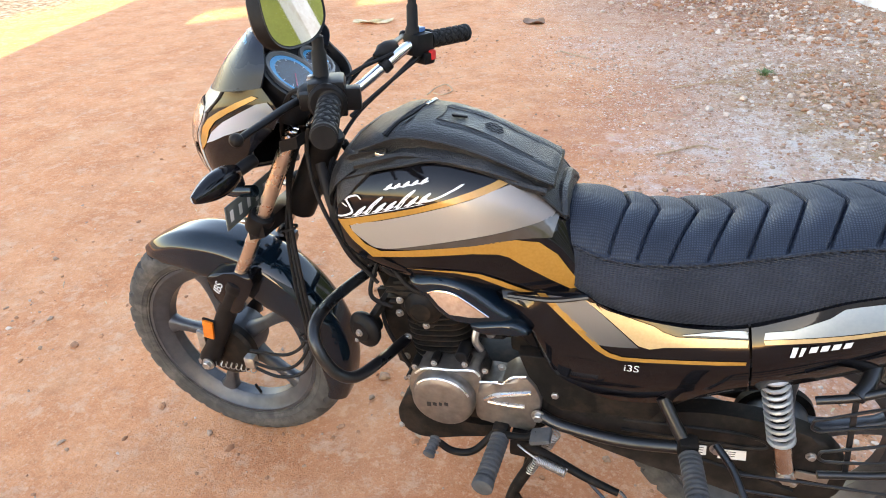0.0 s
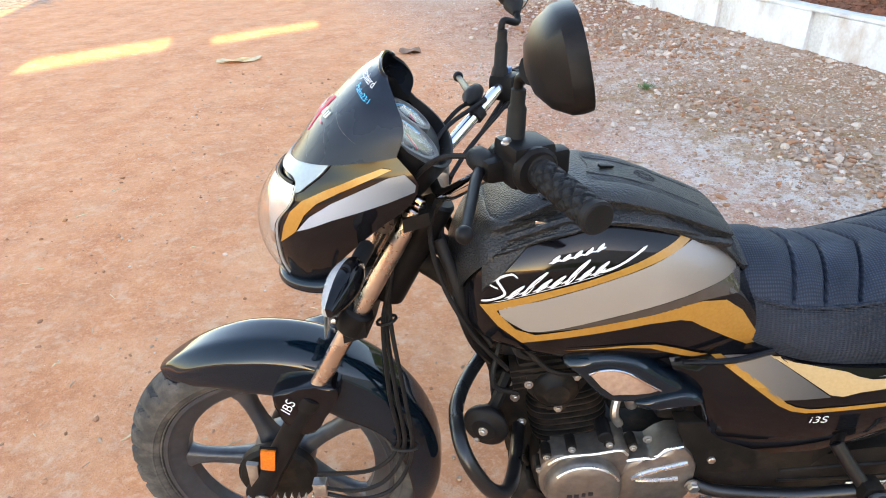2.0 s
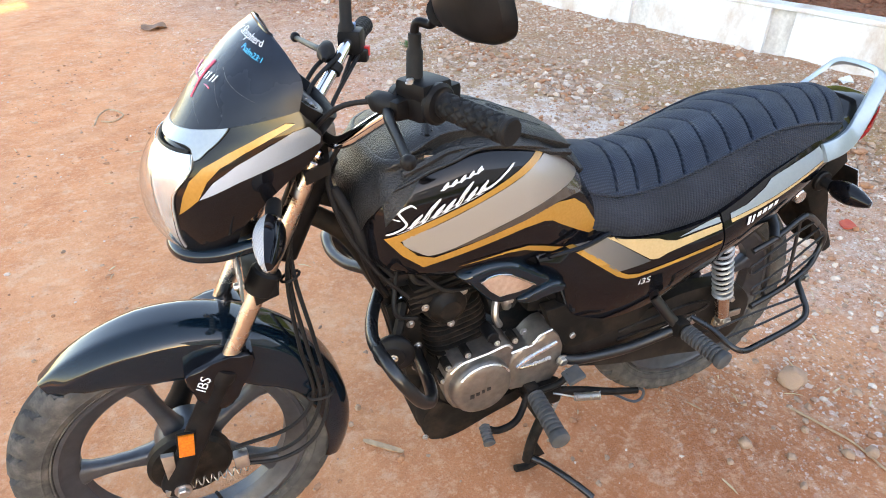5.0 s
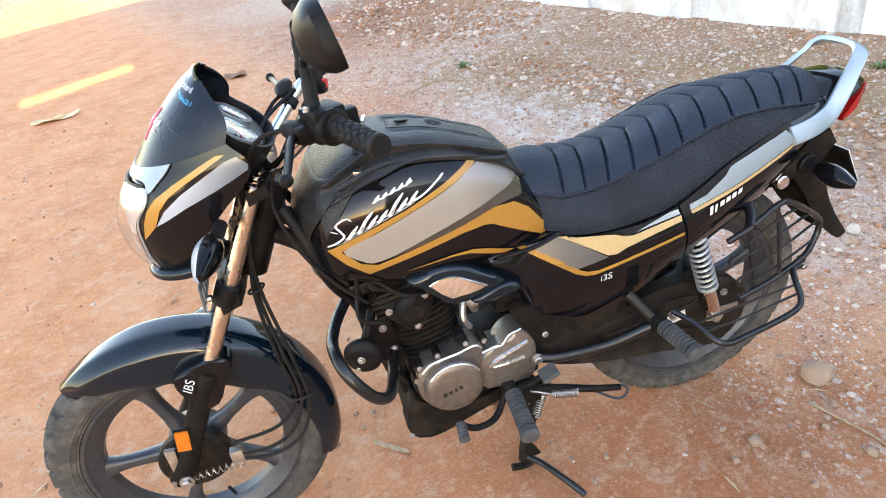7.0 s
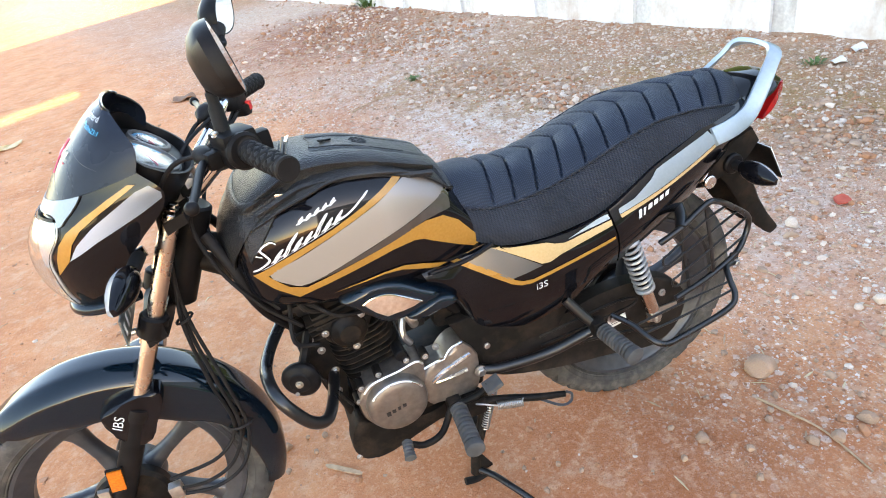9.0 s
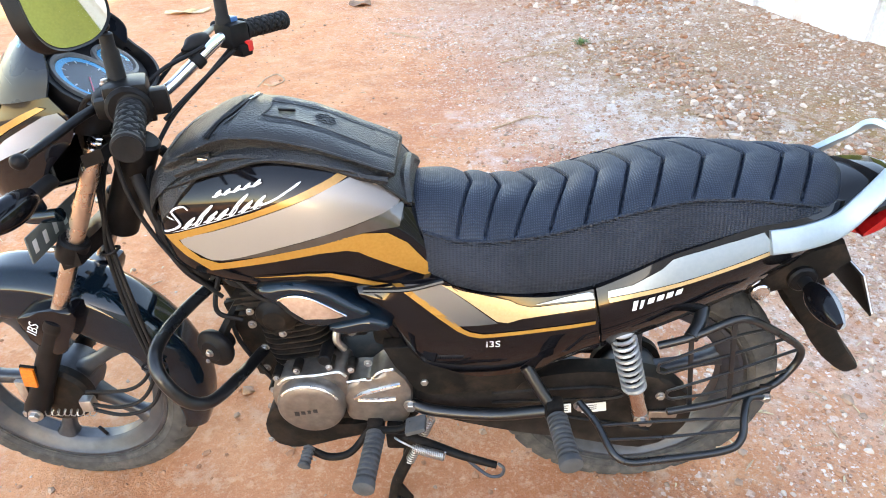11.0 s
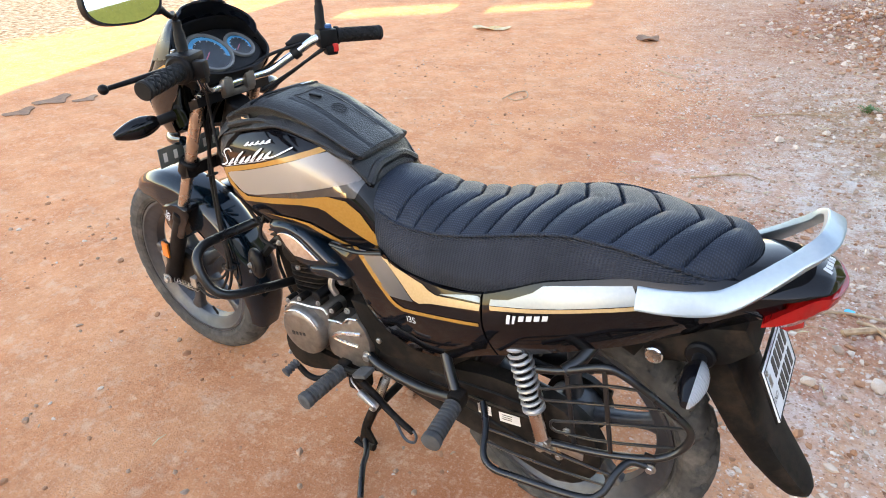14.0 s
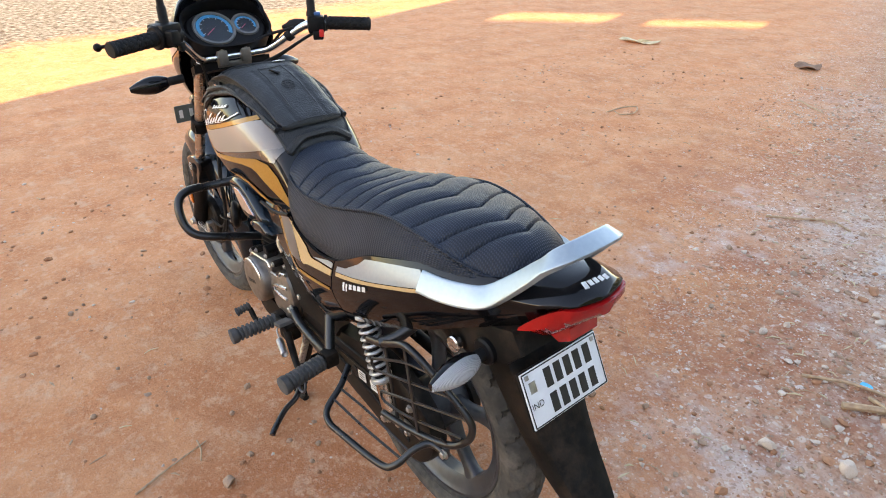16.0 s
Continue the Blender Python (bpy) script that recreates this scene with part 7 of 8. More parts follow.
part("lever_arm", tube([(-0.560, -0.150, 0.300), (-0.520, -0.160, 0.312), (-0.490, -0.165, 0.322), (-0.466, -0.165, 0.338)], 0.008, 10), BLACK_DUSTY, gear)
part("heel_pad", block((-0.458, -0.172, 0.342), (0.044, 0.040, 0.012), 0.004, Matrix.Rotation(-0.35, 4, 'Y')), RUBBER_DUSTY, gear, "chequered heel pad")
ss = part("side_stand", tube([(-0.500, -0.150, 0.285), (-0.430, -0.172, 0.282), (-0.360, -0.192, 0.270), (-0.292, -0.206, 0.260)], (0.0115, 0.0075), 12), BLACK_DUSTY, bike, "folded side stand with a wire loop")
part("stand_loop", tube([(-0.352, -0.196, 0.262), (-0.310, -0.216, 0.240), (-0.284, -0.216, 0.240), (-0.278, -0.212, 0.258), (-0.290, -0.206, 0.266)], 0.0035, 7), ALLOY, ss, "steel wire loop")
part("stand_pivot", block((-0.500, -0.140, 0.278), (0.050, 0.045, 0.050), 0.008), BLACK_DUSTY, ss)


def coil(a, b, r, wire, turns):
    a, b = V(a), V(b)
    d, u, w = frame_of(b - a)
    n = (b - a).length
    return tube([a + d * (n * k / (turns * 12)) + (u * math.cos(k * math.tau / 12) + w * math.sin(k * math.tau / 12)) * r for k in range(turns * 12 + 1)], wire, 6, 1)


part("stand_spring", coil((-0.460, -0.190, 0.290), (-0.400, -0.205, 0.285), 0.0085, 0.0018, 15), STEEL, ss, "steel return spring")
part("spring_hook", tube([(-0.505, -0.170, 0.300), (-0.490, -0.182, 0.302), (-0.460, -0.190, 0.290)], 0.0022, 6), STEEL, ss)
cs = part("center_stand", tube([(-0.455, -0.100, 0.262), (-0.480, -0.112, 0.180), (-0.515, -0.122, 0.090), (-0.528, -0.128, 0.028)], 0.0135, 12), BLACK_DUSTY, bike, "black centre stand resting on the ground")
part("stand_leg", tube([(-0.455, 0.100, 0.262), (-0.480, 0.112, 0.180), (-0.515, 0.122, 0.090), (-0.528, 0.128, 0.028)], 0.0135, 12), BLACK_DUSTY, cs)
part("stand_cross", tube([(-0.490, -0.112, 0.150), (-0.490, 0, 0.150), (-0.490, 0.112, 0.150)], 0.012, 10), BLACK_DUSTY, cs)
for s in (-1, 1):
    part("stand_foot", tube([(-0.560, s * 0.128, 0.010), (-0.530, s * 0.128, 0.004), (-0.495, s * 0.128, 0.012)], 0.011, 10, flat=0.7), BLACK_DUSTY, cs)
part("tread_bar", tube([(-0.520, -0.132, 0.040), (-0.490, -0.165, 0.034), (-0.470, -0.205, 0.034), (-0.445, -0.245, 0.024), (-0.425, -0.275, 0.010)], 0.0085, 10), BLACK_TUBE, cs)
part("gusset", prism([(-0.516, 0.110), (-0.526, 0.030), (-0.480, 0.036)], -0.134, -0.126, 0.001), BLACK_DUSTY, cs)
part("stand_spring", coil((-0.430, -0.118, 0.300), (-0.482, -0.128, 0.170), 0.009, 0.0018, 20), STEEL, cs)

# ---- swing arm, chain case, shocks ----
case = smooth_poly([(-0.478, 0.352), (-0.470, 0.398), (-0.330, 0.402), (-0.252, 0.408), (-0.139, 0.432), (-0.028, 0.430), (0.064, 0.404), (0.120, 0.345), (0.118, 0.270), (0.070, 0.212), (0.003, 0.205), (-0.120, 0.232), (-0.245, 0.252), (-0.400, 0.296)], 3)
cz = part("chain_case", prism(case, -0.112, -0.072, 0.012), CHAINCASE, bike, "dusty black full chain case")
part("case_rib", tube([(-0.300, -0.1125, 0.372), (-0.180, -0.1135, 0.385), (-0.080, -0.1135, 0.392), (-0.030, -0.1135, 0.380), (-0.050, -0.1135, 0.362), (-0.180, -0.1135, 0.352), (-0.300, -0.1125, 0.345)], 0.004, 7), CHAINCASE, cz)
part("case_rib", tube([(-0.440, -0.1125, 0.330), (-0.250, -0.1135, 0.318), (-0.080, -0.1135, 0.290), (0.040, -0.1135, 0.262)], 0.005, 7), CHAINCASE, cz)
part("case_cap", rod((-0.185, -0.108, 0.318), (-0.185, -0.116, 0.318), 0.018, 20), CHAINCASE, cz)
part("label", block((-0.150, -0.1155, 0.330), (0.034, 0.0012, 0.026), 0.0, Matrix.Rotation(-0.12, 4, 'Y')), LABEL_WHITE, cz, "white paper label with grey bars")
part("label", block((-0.086, -0.1155, 0.334), (0.052, 0.0012, 0.026), 0.0, Matrix.Rotation(-0.16, 4, 'Y')), LABEL_WHITE, cz, "white paper label with grey bars")
for k in range(3):
    part("label_bar", block((-0.150, -0.1164, 0.338 - 0.007 * k), (0.022, 0.0006, 0.0016), 0.0, Matrix.Rotation(-0.12, 4, 'Y')), PLATE_BLACK, cz)
    part("label_bar", block((-0.092, -0.1164, 0.341 - 0.006 * k), (0.024, 0.0006, 0.0014), 0.0, Matrix.Rotation(-0.16, 4, 'Y')), PLATE_BLACK, cz)
for s in (-1, 1):
    part("swing_arm", tube([(-0.440, s * 0.085, 0.345), (-0.200, s * 0.090, 0.325), (0.030, s * 0.095, 0.308), (0.075, s * 0.095, 0.306)], 0.017, 12), BLACK_DUSTY, bike)
    bolt(V((0.016, s * 0.120, 0.308)), (0, s, 0), 0.012, bike)
    y = s * 0.138
    a, b = V((-0.072, y, 0.598)), V((0.006, y, 0.336))
    d = (b - a).normalized()
    sh = part("shock_absorber", coil(a + d * 0.030, a + d * 0.180, 0.0215, 0.0042, 9), SPRING, bike, "rear shock absorber with a silver spring")
    part("shock_body", rod(a + d * 0.010, a + d * 0.190, 0.0150, 16), BLACK_SATIN, sh)
    part("spring_seat", rod(a + d * 0.176, a + d * 0.186, 0.0250, 20), SPRING, sh)
    part("spring_seat", rod(a + d * 0.022, a + d * 0.032, 0.0250, 20), SPRING, sh)
    part("shock_tube", rod(a + d * 0.184, a + d * 0.262, 0.0165, 18), COPPERY, sh, "dusty chrome damper tube")
    part("shock_eye", rod(b + V((0, -s * 0.012, 0)), b + V((0, s * 0.012, 0)), 0.016, 18), STEEL, sh)
    bolt(b + V((0, s * 0.012, 0)), (0, s, 0), 0.011, sh)
part("chain_adjuster", block((0.060, -0.118, 0.318), (0.060, 0.006, 0.020), 0.003), STEEL, cz)
part("corroded_bolt", block((0.020, -0.116, 0.305), (0.036, 0.010, 0.030), 0.006), BRASS, cz, "rusty adjuster plate")
for x, z in ((0.048, 0.368), (0.035, 0.286)):
    bolt(V((x, -0.113, z)), (0, -1, 0), 0.008, cz)

# sari guard: upper grille and the foot rail below it
sg = part("sari_guard", tube([(-0.004, -0.172, 0.562), (0.050, -0.175, 0.585), (0.118, -0.172, 0.622), (0.150, -0.168, 0.620), (0.200, -0.156, 0.588), (0.268, -0.140, 0.534), (0.282, -0.138, 0.505), (0.270, -0.142, 0.470), (0.232, -0.156, 0.440), (0.140, -0.170, 0.412), (0.040, -0.178, 0.392)], 0.0074, 12), BLACK_TUBE, bike, "black tubular sari guard over the rear wheel")
for a, b, c in (((0.018, -0.174, 0.524), (0.120, -0.172, 0.580), (0.190, -0.160, 0.592)), ((0.018, -0.174, 0.494), (0.110, -0.172, 0.530), (0.235, -0.150, 0.560)), ((0.046, -0.174, 0.452), (0.130, -0.172, 0.490), (0.270, -0.142, 0.525)), ((0.046, -0.174, 0.424), (0.130, -0.172, 0.444), (0.262, -0.146, 0.475))):
    part("guard_rod", tube([a, b, c], 0.0030, 8), BLACK_TUBE, sg)
for x, z0, z1 in ((0.018, 0.494, 0.524), (0.046, 0.424, 0.452)):
    part("guard_rod", tube([(x, -0.174, z0), (x - 0.012, -0.174, z0 + 0.006), (x - 0.012, -0.174, z1 - 0.006), (x, -0.174, z1)], 0.0030, 8), BLACK_TUBE, sg)
for x, z0, z1 in ((0.058, 0.590, 0.398), (0.130, 0.618, 0.410)):
    part("guard_flat", block((x + 0.010, -0.170, (z0 + z1) / 2), (0.009, 0.004, z0 - z1), 0.001, Matrix.Rotation(-0.17, 4, 'Y')), BLACK_TUBE, sg)
part("foot_rail", tube([(-0.130, -0.160, 0.400), (-0.100, -0.200, 0.384), (-0.078, -0.250, 0.362), (-0.050, -0.264, 0.350), (0.000, -0.262, 0.352), (0.130, -0.250, 0.366), (0.166, -0.235, 0.384), (0.178, -0.200, 0.410), (0.195, -0.170, 0.422), (0.232, -0.160, 0.418)], 0.0074, 12), BLACK_TUBE, sg)
part("guard_rod", tube([(-0.096, -0.205, 0.382), (0.030, -0.198, 0.388), (0.176, -0.205, 0.406)], 0.0030, 8), BLACK_TUBE, sg)
part("guard_rod", tube([(-0.088, -0.230, 0.372), (0.030, -0.226, 0.376), (0.172, -0.222, 0.394)], 0.0030, 8), BLACK_TUBE, sg)
part("guard_tab", block((0.226, -0.158, 0.430), (0.024, 0.006, 0.036), 0.002), BLACK_TUBE, sg)
bolt(V((0.230, -0.162, 0.418)), (0, -1, 0), 0.009, sg)
part("guard_mount", tube([(0.050, -0.175, 0.585), (0.070, -0.150, 0.600), (0.085, -0.110, 0.625)], 0.013, 10), BLACK_TUBE, sg)

# rear mudguard, flap and number plate
bm = bmesh.new()
loops = []
for i in range(31):
    a = math.pi * 0.80 - i / 30 * math.pi * 0.44
    d = V((math.cos(a), 0, math.sin(a)))
    prof = smooth_poly([(0.072, -0.040), (0.070, -0.012), (0.050, 0.004), (0.0, 0.010)], 3, closed=False)
    o = [RC + d * (0.350 + h) + V((0, -y, 0)) for y, h in prof] + [RC + d * (0.350 + h) + V((0, y, 0)) for y, h in reversed(prof[:-1])]
    inn = [RC + d * (0.345 + h) + V((0, y * 0.95, 0)) for y, h in prof] + [RC + d * (0.345 + h) + V((0, -y * 0.95, 0)) for y, h in reversed(prof[:-1])]
    loops.append(o + inn)
rings(bm, loops)
rf = part("rear_fender", bm, BLACK_DUSTY, bike, "black plastic rear mudguard with a long flap")
FLAP = [(0.270, 0.075, 0.690), (0.315, 0.078, 0.640), (0.350, 0.074, 0.580), (0.385, 0.066, 0.510), (0.425, 0.058, 0.450), (0.462, 0.050, 0.405), (0.485, 0.042, 0.378), (0.492, 0.030, 0.366)]
loops = []
for k, (x, w, z) in enumerate(FLAP):
    deep = 0.058 * (1 - k / 7) ** 0.8 + 0.010
    sm = [(w, deep), (w * 0.985, 0.006), (w * 0.9, 0.0), (w * 0.5, -0.004), (0, -0.006)]
    o = [V((x - h * 0.9, -y, z - h * 0.5)) for y, h in sm] + [V((x - h * 0.9, y, z - h * 0.5)) for y, h in reversed(sm[:-1])]
    inn = [V((x - h * 0.9 - 0.006, y * 0.95, z - h * 0.5 - 0.003)) for y, h in sm] + [V((x - h * 0.9 - 0.006, -y * 0.95, z - h * 0.5 - 0.003)) for y, h in reversed(sm[:-1])]
    loops.append([V(p) for p in o + inn])
fl = []
for i in range(25):
    t = i / 24 * (len(loops) - 1)
    k = min(int(t), len(loops) - 2)
    fl.append([a.lerp(b, t - k) for a, b in zip(loops[k], loops[k + 1])])
part("mud_flap", rings(bmesh.new(), fl), BLACK_DUSTY, rf, "long black mud flap")
part("tail_bracket", prism([(0.150, 0.660), (0.200, 0.690), (0.320, 0.730), (0.345, 0.690), (0.310, 0.650), (0.262, 0.622), (0.235, 0.640), (0.205, 0.612), (0.172, 0.612), (0.160, 0.640)], -0.088, 0.088, 0.010), BLACK_DUSTY, rf)
part("indicator_socket", rod((0.262, -0.060, 0.655), (0.262, -0.100, 0.655), 0.026, 22), BLACK_SATIN, rf)
part("side_reflector", rod((0.188, -0.092, 0.632), (0.188, -0.108, 0.632), 0.017, 22), ENGINE_EDGE, rf, "round clear side reflector")
TILT_P = Matrix.Translation((0.382, -0.014, 0.628)) @ Matrix.Rotation(radians(-27), 4, 'Y') @ Matrix.Rotation(radians(0), 4, 'Z')


def plate_box(name, u, v, w, h, t, mat, lift, bev=0.0):
    """A flat piece on the plate: u to the right seen from behind, v up it."""
    bm = block((0, 0, 0), (t, w, h), bev)
    bmesh.ops.transform(bm, matrix=TILT_P @ Matrix.Translation((lift, u, v)), verts=bm.verts)
    return bm, name, mat


bm, _, _ = plate_box("number_plate", 0, 0, 0.188, 0.100, 0.003, PLATE_WHITE, 0.0, 0.001)
pl = part("number_plate", bm, PLATE_WHITE, bike, "white rear number plate with black bars")
part("plate_backing", plate_box("", 0, 0, 0.192, 0.104, 0.004, None, -0.004, 0.001)[0], BLACK_DUSTY, pl, "black plate backing")
for u, v, w, h in ((0, 0.0475, 0.182, 0.002), (0, -0.0475, 0.182, 0.002), (-0.0910, 0, 0.002, 0.095), (0.0910, 0, 0.002, 0.095)):
    part("plate_border", plate_box("", u, v, w, h, 0.001, None, 0.0019)[0], PLATE_BLACK, pl)
for row, (v, us) in enumerate(((0.022, (-0.036, -0.012, 0.012, 0.036, 0.062)), (-0.023, (-0.036, -0.012, 0.012, 0.036, 0.062)))):
    for u in us:
        part("plate_bar", plate_box("", u, v, 0.016, 0.034, 0.0012, None, 0.0019, 0.0)[0], PLATE_BLACK, pl)
part("plate_chip", plate_box("", -0.074, 0.020, 0.014, 0.020, 0.0012, None, 0.0019)[0], STEEL, pl, "grey hologram sticker")
for u in (-0.082, 0.082):
    part("plate_screw", plate_box("", u, 0.040, 0.008, 0.008, 0.003, None, 0.002, 0.001)[0], STEEL, pl)
bm = text_mesh("IND")
bmesh.ops.transform(bm, matrix=TILT_P @ Matrix.Translation((0.0026, -0.088, -0.017)) @ Matrix(((0, 0, 1, 0), (1, 0, 0, 0), (0, 1, 0, 0), (0, 0, 0, 1))) @ Matrix.Scale(0.016, 4), verts=bm.verts)
part("lettering", bm, PLATE_BLACK, pl, "", 0)

# exhaust on the far side
ex = part("exhaust", tube([(-0.740, 0.020, 0.540), (-0.800, 0.050, 0.480), (-0.790, 0.090, 0.330), (-0.700, 0.120, 0.250), (-0.450, 0.140, 0.240), (-0.300, 0.150, 0.265)], 0.018, 14), CHROME, bike, "exhaust pipe and black silencer")
part("silencer", lathe([(0.018, 0.0), (0.034, 0.05), (0.044, 0.12), (0.044, 0.50), (0.038, 0.56), (0.016, 0.58)], V((-0.300, 0.150, 0.265)), V((0.66, 0.03, 0.19)), 28), BLACK_TUBE, ex)

# ---- stones, grit and litter on the ground ----
STONE = surface("dusty_stone", (0.25, 0.16, 0.115), (0.42, 0.30, 0.22), 0.9, scale=24, bump=0.5, bump_scale=120, dust=0.7, dust_col=(0.50, 0.27, 0.15))
STONE_PALE = surface("pale_stone", (0.46, 0.36, 0.29), (0.66, 0.56, 0.48), 0.9, scale=20, bump=0.4, bump_scale=120, dust=0.5, dust_col=(0.50, 0.30, 0.19))
CLOD = surface("red_earth_clod", (0.27, 0.120, 0.062), (0.44, 0.215, 0.118), 0.95, scale=30, bump=0.6, bump_scale=90)
DRY_WOOD = surface("dry_wood", (0.32, 0.20, 0.12), (0.50, 0.35, 0.22), 0.8, scale=60, bump=0.3)
DRY_LEAF = surface("pale_dry_leaf", (0.46, 0.36, 0.20), (0.62, 0.50, 0.32), 0.7, scale=30)
BROWN_LEAF = surface("brown_dry_leaf", (0.14, 0.065, 0.035), (0.24, 0.12, 0.06), 0.7, scale=30)
WEED = surface("weed_leaf", (0.05, 0.10, 0.02), (0.09, 0.15, 0.04), 0.6, scale=40)
SCRAP_RED = surface("red_scrap", (0.40, 0.05, 0.03), (0.50, 0.09, 0.05), 0.6)
SCRAP_WHITE = surface("white_plastic_scrap", (0.60, 0.60, 0.60), (0.75, 0.75, 0.75), 0.4, dust=0.2)


def many(name, mats, islands, label, category, seed):
    """One mesh of uncounted little stones: islands are (x, y, z, radius, material index)."""
    rnd = np.random.default_rng(seed)
    bm = bmesh.new()
    bmesh.ops.create_icosphere(bm, subdivisions=1, radius=1.0)
    base = np.array([v.co[:] for v in bm.verts])
    tri = np.array([[v.index for v in f.verts] for f in bm.faces])
    bm.free()
    vs, fs, ms = [], [], []
    for k, (x, y, z, r, mi) in enumerate(islands):
        a = rnd.uniform(0, 6.28)
        c, s = math.cos(a), math.sin(a)
        q = base * rnd.uniform(0.65, 1.25, (len(base), 1)) * np.array([rnd.uniform(0.8, 1.4), rnd.uniform(0.7, 1.1), rnd.uniform(0.45, 0.85)]) * r
        q = np.stack([q[:, 0] * c - q[:, 1] * s, q[:, 0] * s + q[:, 1] * c, q[:, 2]], 1) + (x, y, z + r * 0.22)
        fs.append(tri + len(base) * k)
        vs.append(q)
        ms += [mi] * len(tri)
    me = bpy.data.meshes.new(name)
    me.from_pydata(np.concatenate(vs).tolist(), [], np.concatenate(fs).tolist())
    for m in mats:
        me.materials.append(m)
    me.polygons.foreach_set("material_index", ms)
    return tagged(new(name, me), label, category, kind="stuff")


rnd = np.random.default_rng(11)
grit_list = []
for _ in range(52000):
    x, y = rnd.uniform(-3.0, 3.1), rnd.uniform(-1.3, 4.6)
    side = x + 0.33 * y + 0.5 * noise.noise(V((x * 0.9, y * 0.9, 2.0)))
    wall_x = 2.9 - 0.3145 * (y - 2.36)
    if x > wall_x - 0.02:
        continue
    patch = 0.5 + 0.9 * noise.noise(V((x * 2.3, y * 2.3, 8.0)))
    dense = 0.17 * max(0.05, patch) + max(0.0, min(1.0, side - 0.15)) * (0.35 + 0.65 * max(0, patch))
    if rnd.random() > dense:
        continue
    big = side > 0.5
    r = min(0.015, 0.0018 + rnd.exponential(0.0032 if big else 0.0028))
    grit_list.append((x, y, lump(x, y), r, int(rnd.choice(3, p=(0.34, 0.50, 0.16) if big else (0.26, 0.12, 0.62)))))
for _ in range(3200):
    x, y = rnd.uniform(0.25, 2.3), rnd.uniform(-0.9, 1.3)
    if rnd.random() < 0.25 + 0.9 * (0.5 + noise.noise(V((x * 3, y * 3, 4.0)))) * min(1.0, x / 1.2):
        grit_list.append((x, y, lump(x, y), min(0.02, 0.0028 + rnd.exponential(0.0040)), int(rnd.choice(3, p=(0.35, 0.35, 0.30)))))
for cx, cy, sx, sy, n in ((1.8, 0.95, 0.42, 0.36, 520), (1.15, 2.5, 0.24, 0.50, 700), (0.80, 3.4, 0.40, 0.50, 500), (0.95, 3.3, 0.30, 0.55, 300), (0.6, 5.6, 0.8, 1.0, 500), (1.5, 1.7, 0.5, 0.5, 300)):
    for _ in range(n):
        x, y = rnd.normal(cx, sx * 0.5), rnd.normal(cy, sy * 0.5)
        grit_list.append((x, y, lump(x, y), min(0.030, 0.005 + rnd.exponential(0.007)), int(rnd.choice(3, p=(0.62, 0.12, 0.26)))))
for _ in range(9000):
    x, y = rnd.uniform(0.1, 2.9), rnd.uniform(-0.6, 4.2)
    if x < 2.85 - 0.3145 * (y - 2.36) and rnd.random() < (x + 0.33 * y - 0.4) * (0.45 + 0.9 * noise.noise(V((x * 2.0, y * 2.0, 14.0)))):
        grit_list.append((x, y, lump(x, y), min(0.024, 0.0030 + rnd.exponential(0.0042)), int(rnd.choice(3, p=(0.42, 0.46, 0.12)))))
for _ in range(900):
    u, d = rnd.uniform(-3.5, 8.5), abs(rnd.normal(0, 0.16))
    p = WALL_P + WALL_U * u + WALL_N * (d + 0.01)
    grit_list.append((p.x, p.y, lump(p.x, p.y), 0.004 + rnd.exponential(0.007), int(rnd.choice(3, p=(0.2, 0.5, 0.3)))))
for cx, cy, sx, sy, n in ((0.65, 7.4, 1.0, 0.9, 900), (0.30, 6.2, 0.9, 0.8, 500), (1.0, 5.2, 0.9, 1.0, 900)):
    for _ in range(n):
        x, y = rnd.normal(cx, sx * 0.5), rnd.normal(cy, sy * 0.5)
        if x < 2.80 - 0.3145 * (y - 2.36):
            grit_list.append((x, y, lump(x, y), min(0.035, 0.008 + rnd.exponential(0.008)), int(rnd.choice(3, p=(0.35, 0.25, 0.40)))))
many("gravel", (STONE, STONE_PALE, CLOD), grit_list, "loose grit, clods and pale rubble scattered over the dirt", "gravel", 5)
bed_list = []
for _ in range(2600):
    u, d = rnd.uniform(-2.5, 7.5), rnd.uniform(0.19, 0.87)
    p = WALL_P + WALL_U * u - WALL_N * d
    bed_list.append((p.x, p.y, WALL_H - 0.035, 0.008 + rnd.exponential(0.012), 0))
many("soil_clods", (SOIL,), bed_list, "crumbled dark red soil clods in the planting bed", "soil", 6)

STONES_A = [(0.352, -0.163, 0.079), (0.044, -0.288, 0.037), (0.087, -0.445, 0.02), (0.127, -0.368, 0.021), (0.237, -0.314, 0.022), (0.242, -0.353, 0.012), (0.275, -0.422, 0.03), (0.333, -0.443, 0.035), (0.44, -0.429, 0.041), (-0.031, -0.32, 0.02), (0.003, -0.221, 0.018), (-0.319, -0.185, 0.016), (-0.275, -0.229, 0.014), (-0.431, -0.078, 0.011), (-0.383, -0.242, 0.016), (0.152, -0.179, 0.016), (0.497, -0.363, 0.017), (0.859, 0.242, 0.023), (0.621, 0.052, 0.017), (0.87, -0.11, 0.044), (0.795, -0.096, 0.027), (1.02, 0.389, 0.05), (0.431, -0.017, 0.016), (-0.911, 0.18, 0.016), (-0.876, 0.233, 0.02), (-0.925, 0.248, 0.014), (-0.677, 0.651, 0.015), (0.505, -0.212, 0.013)]
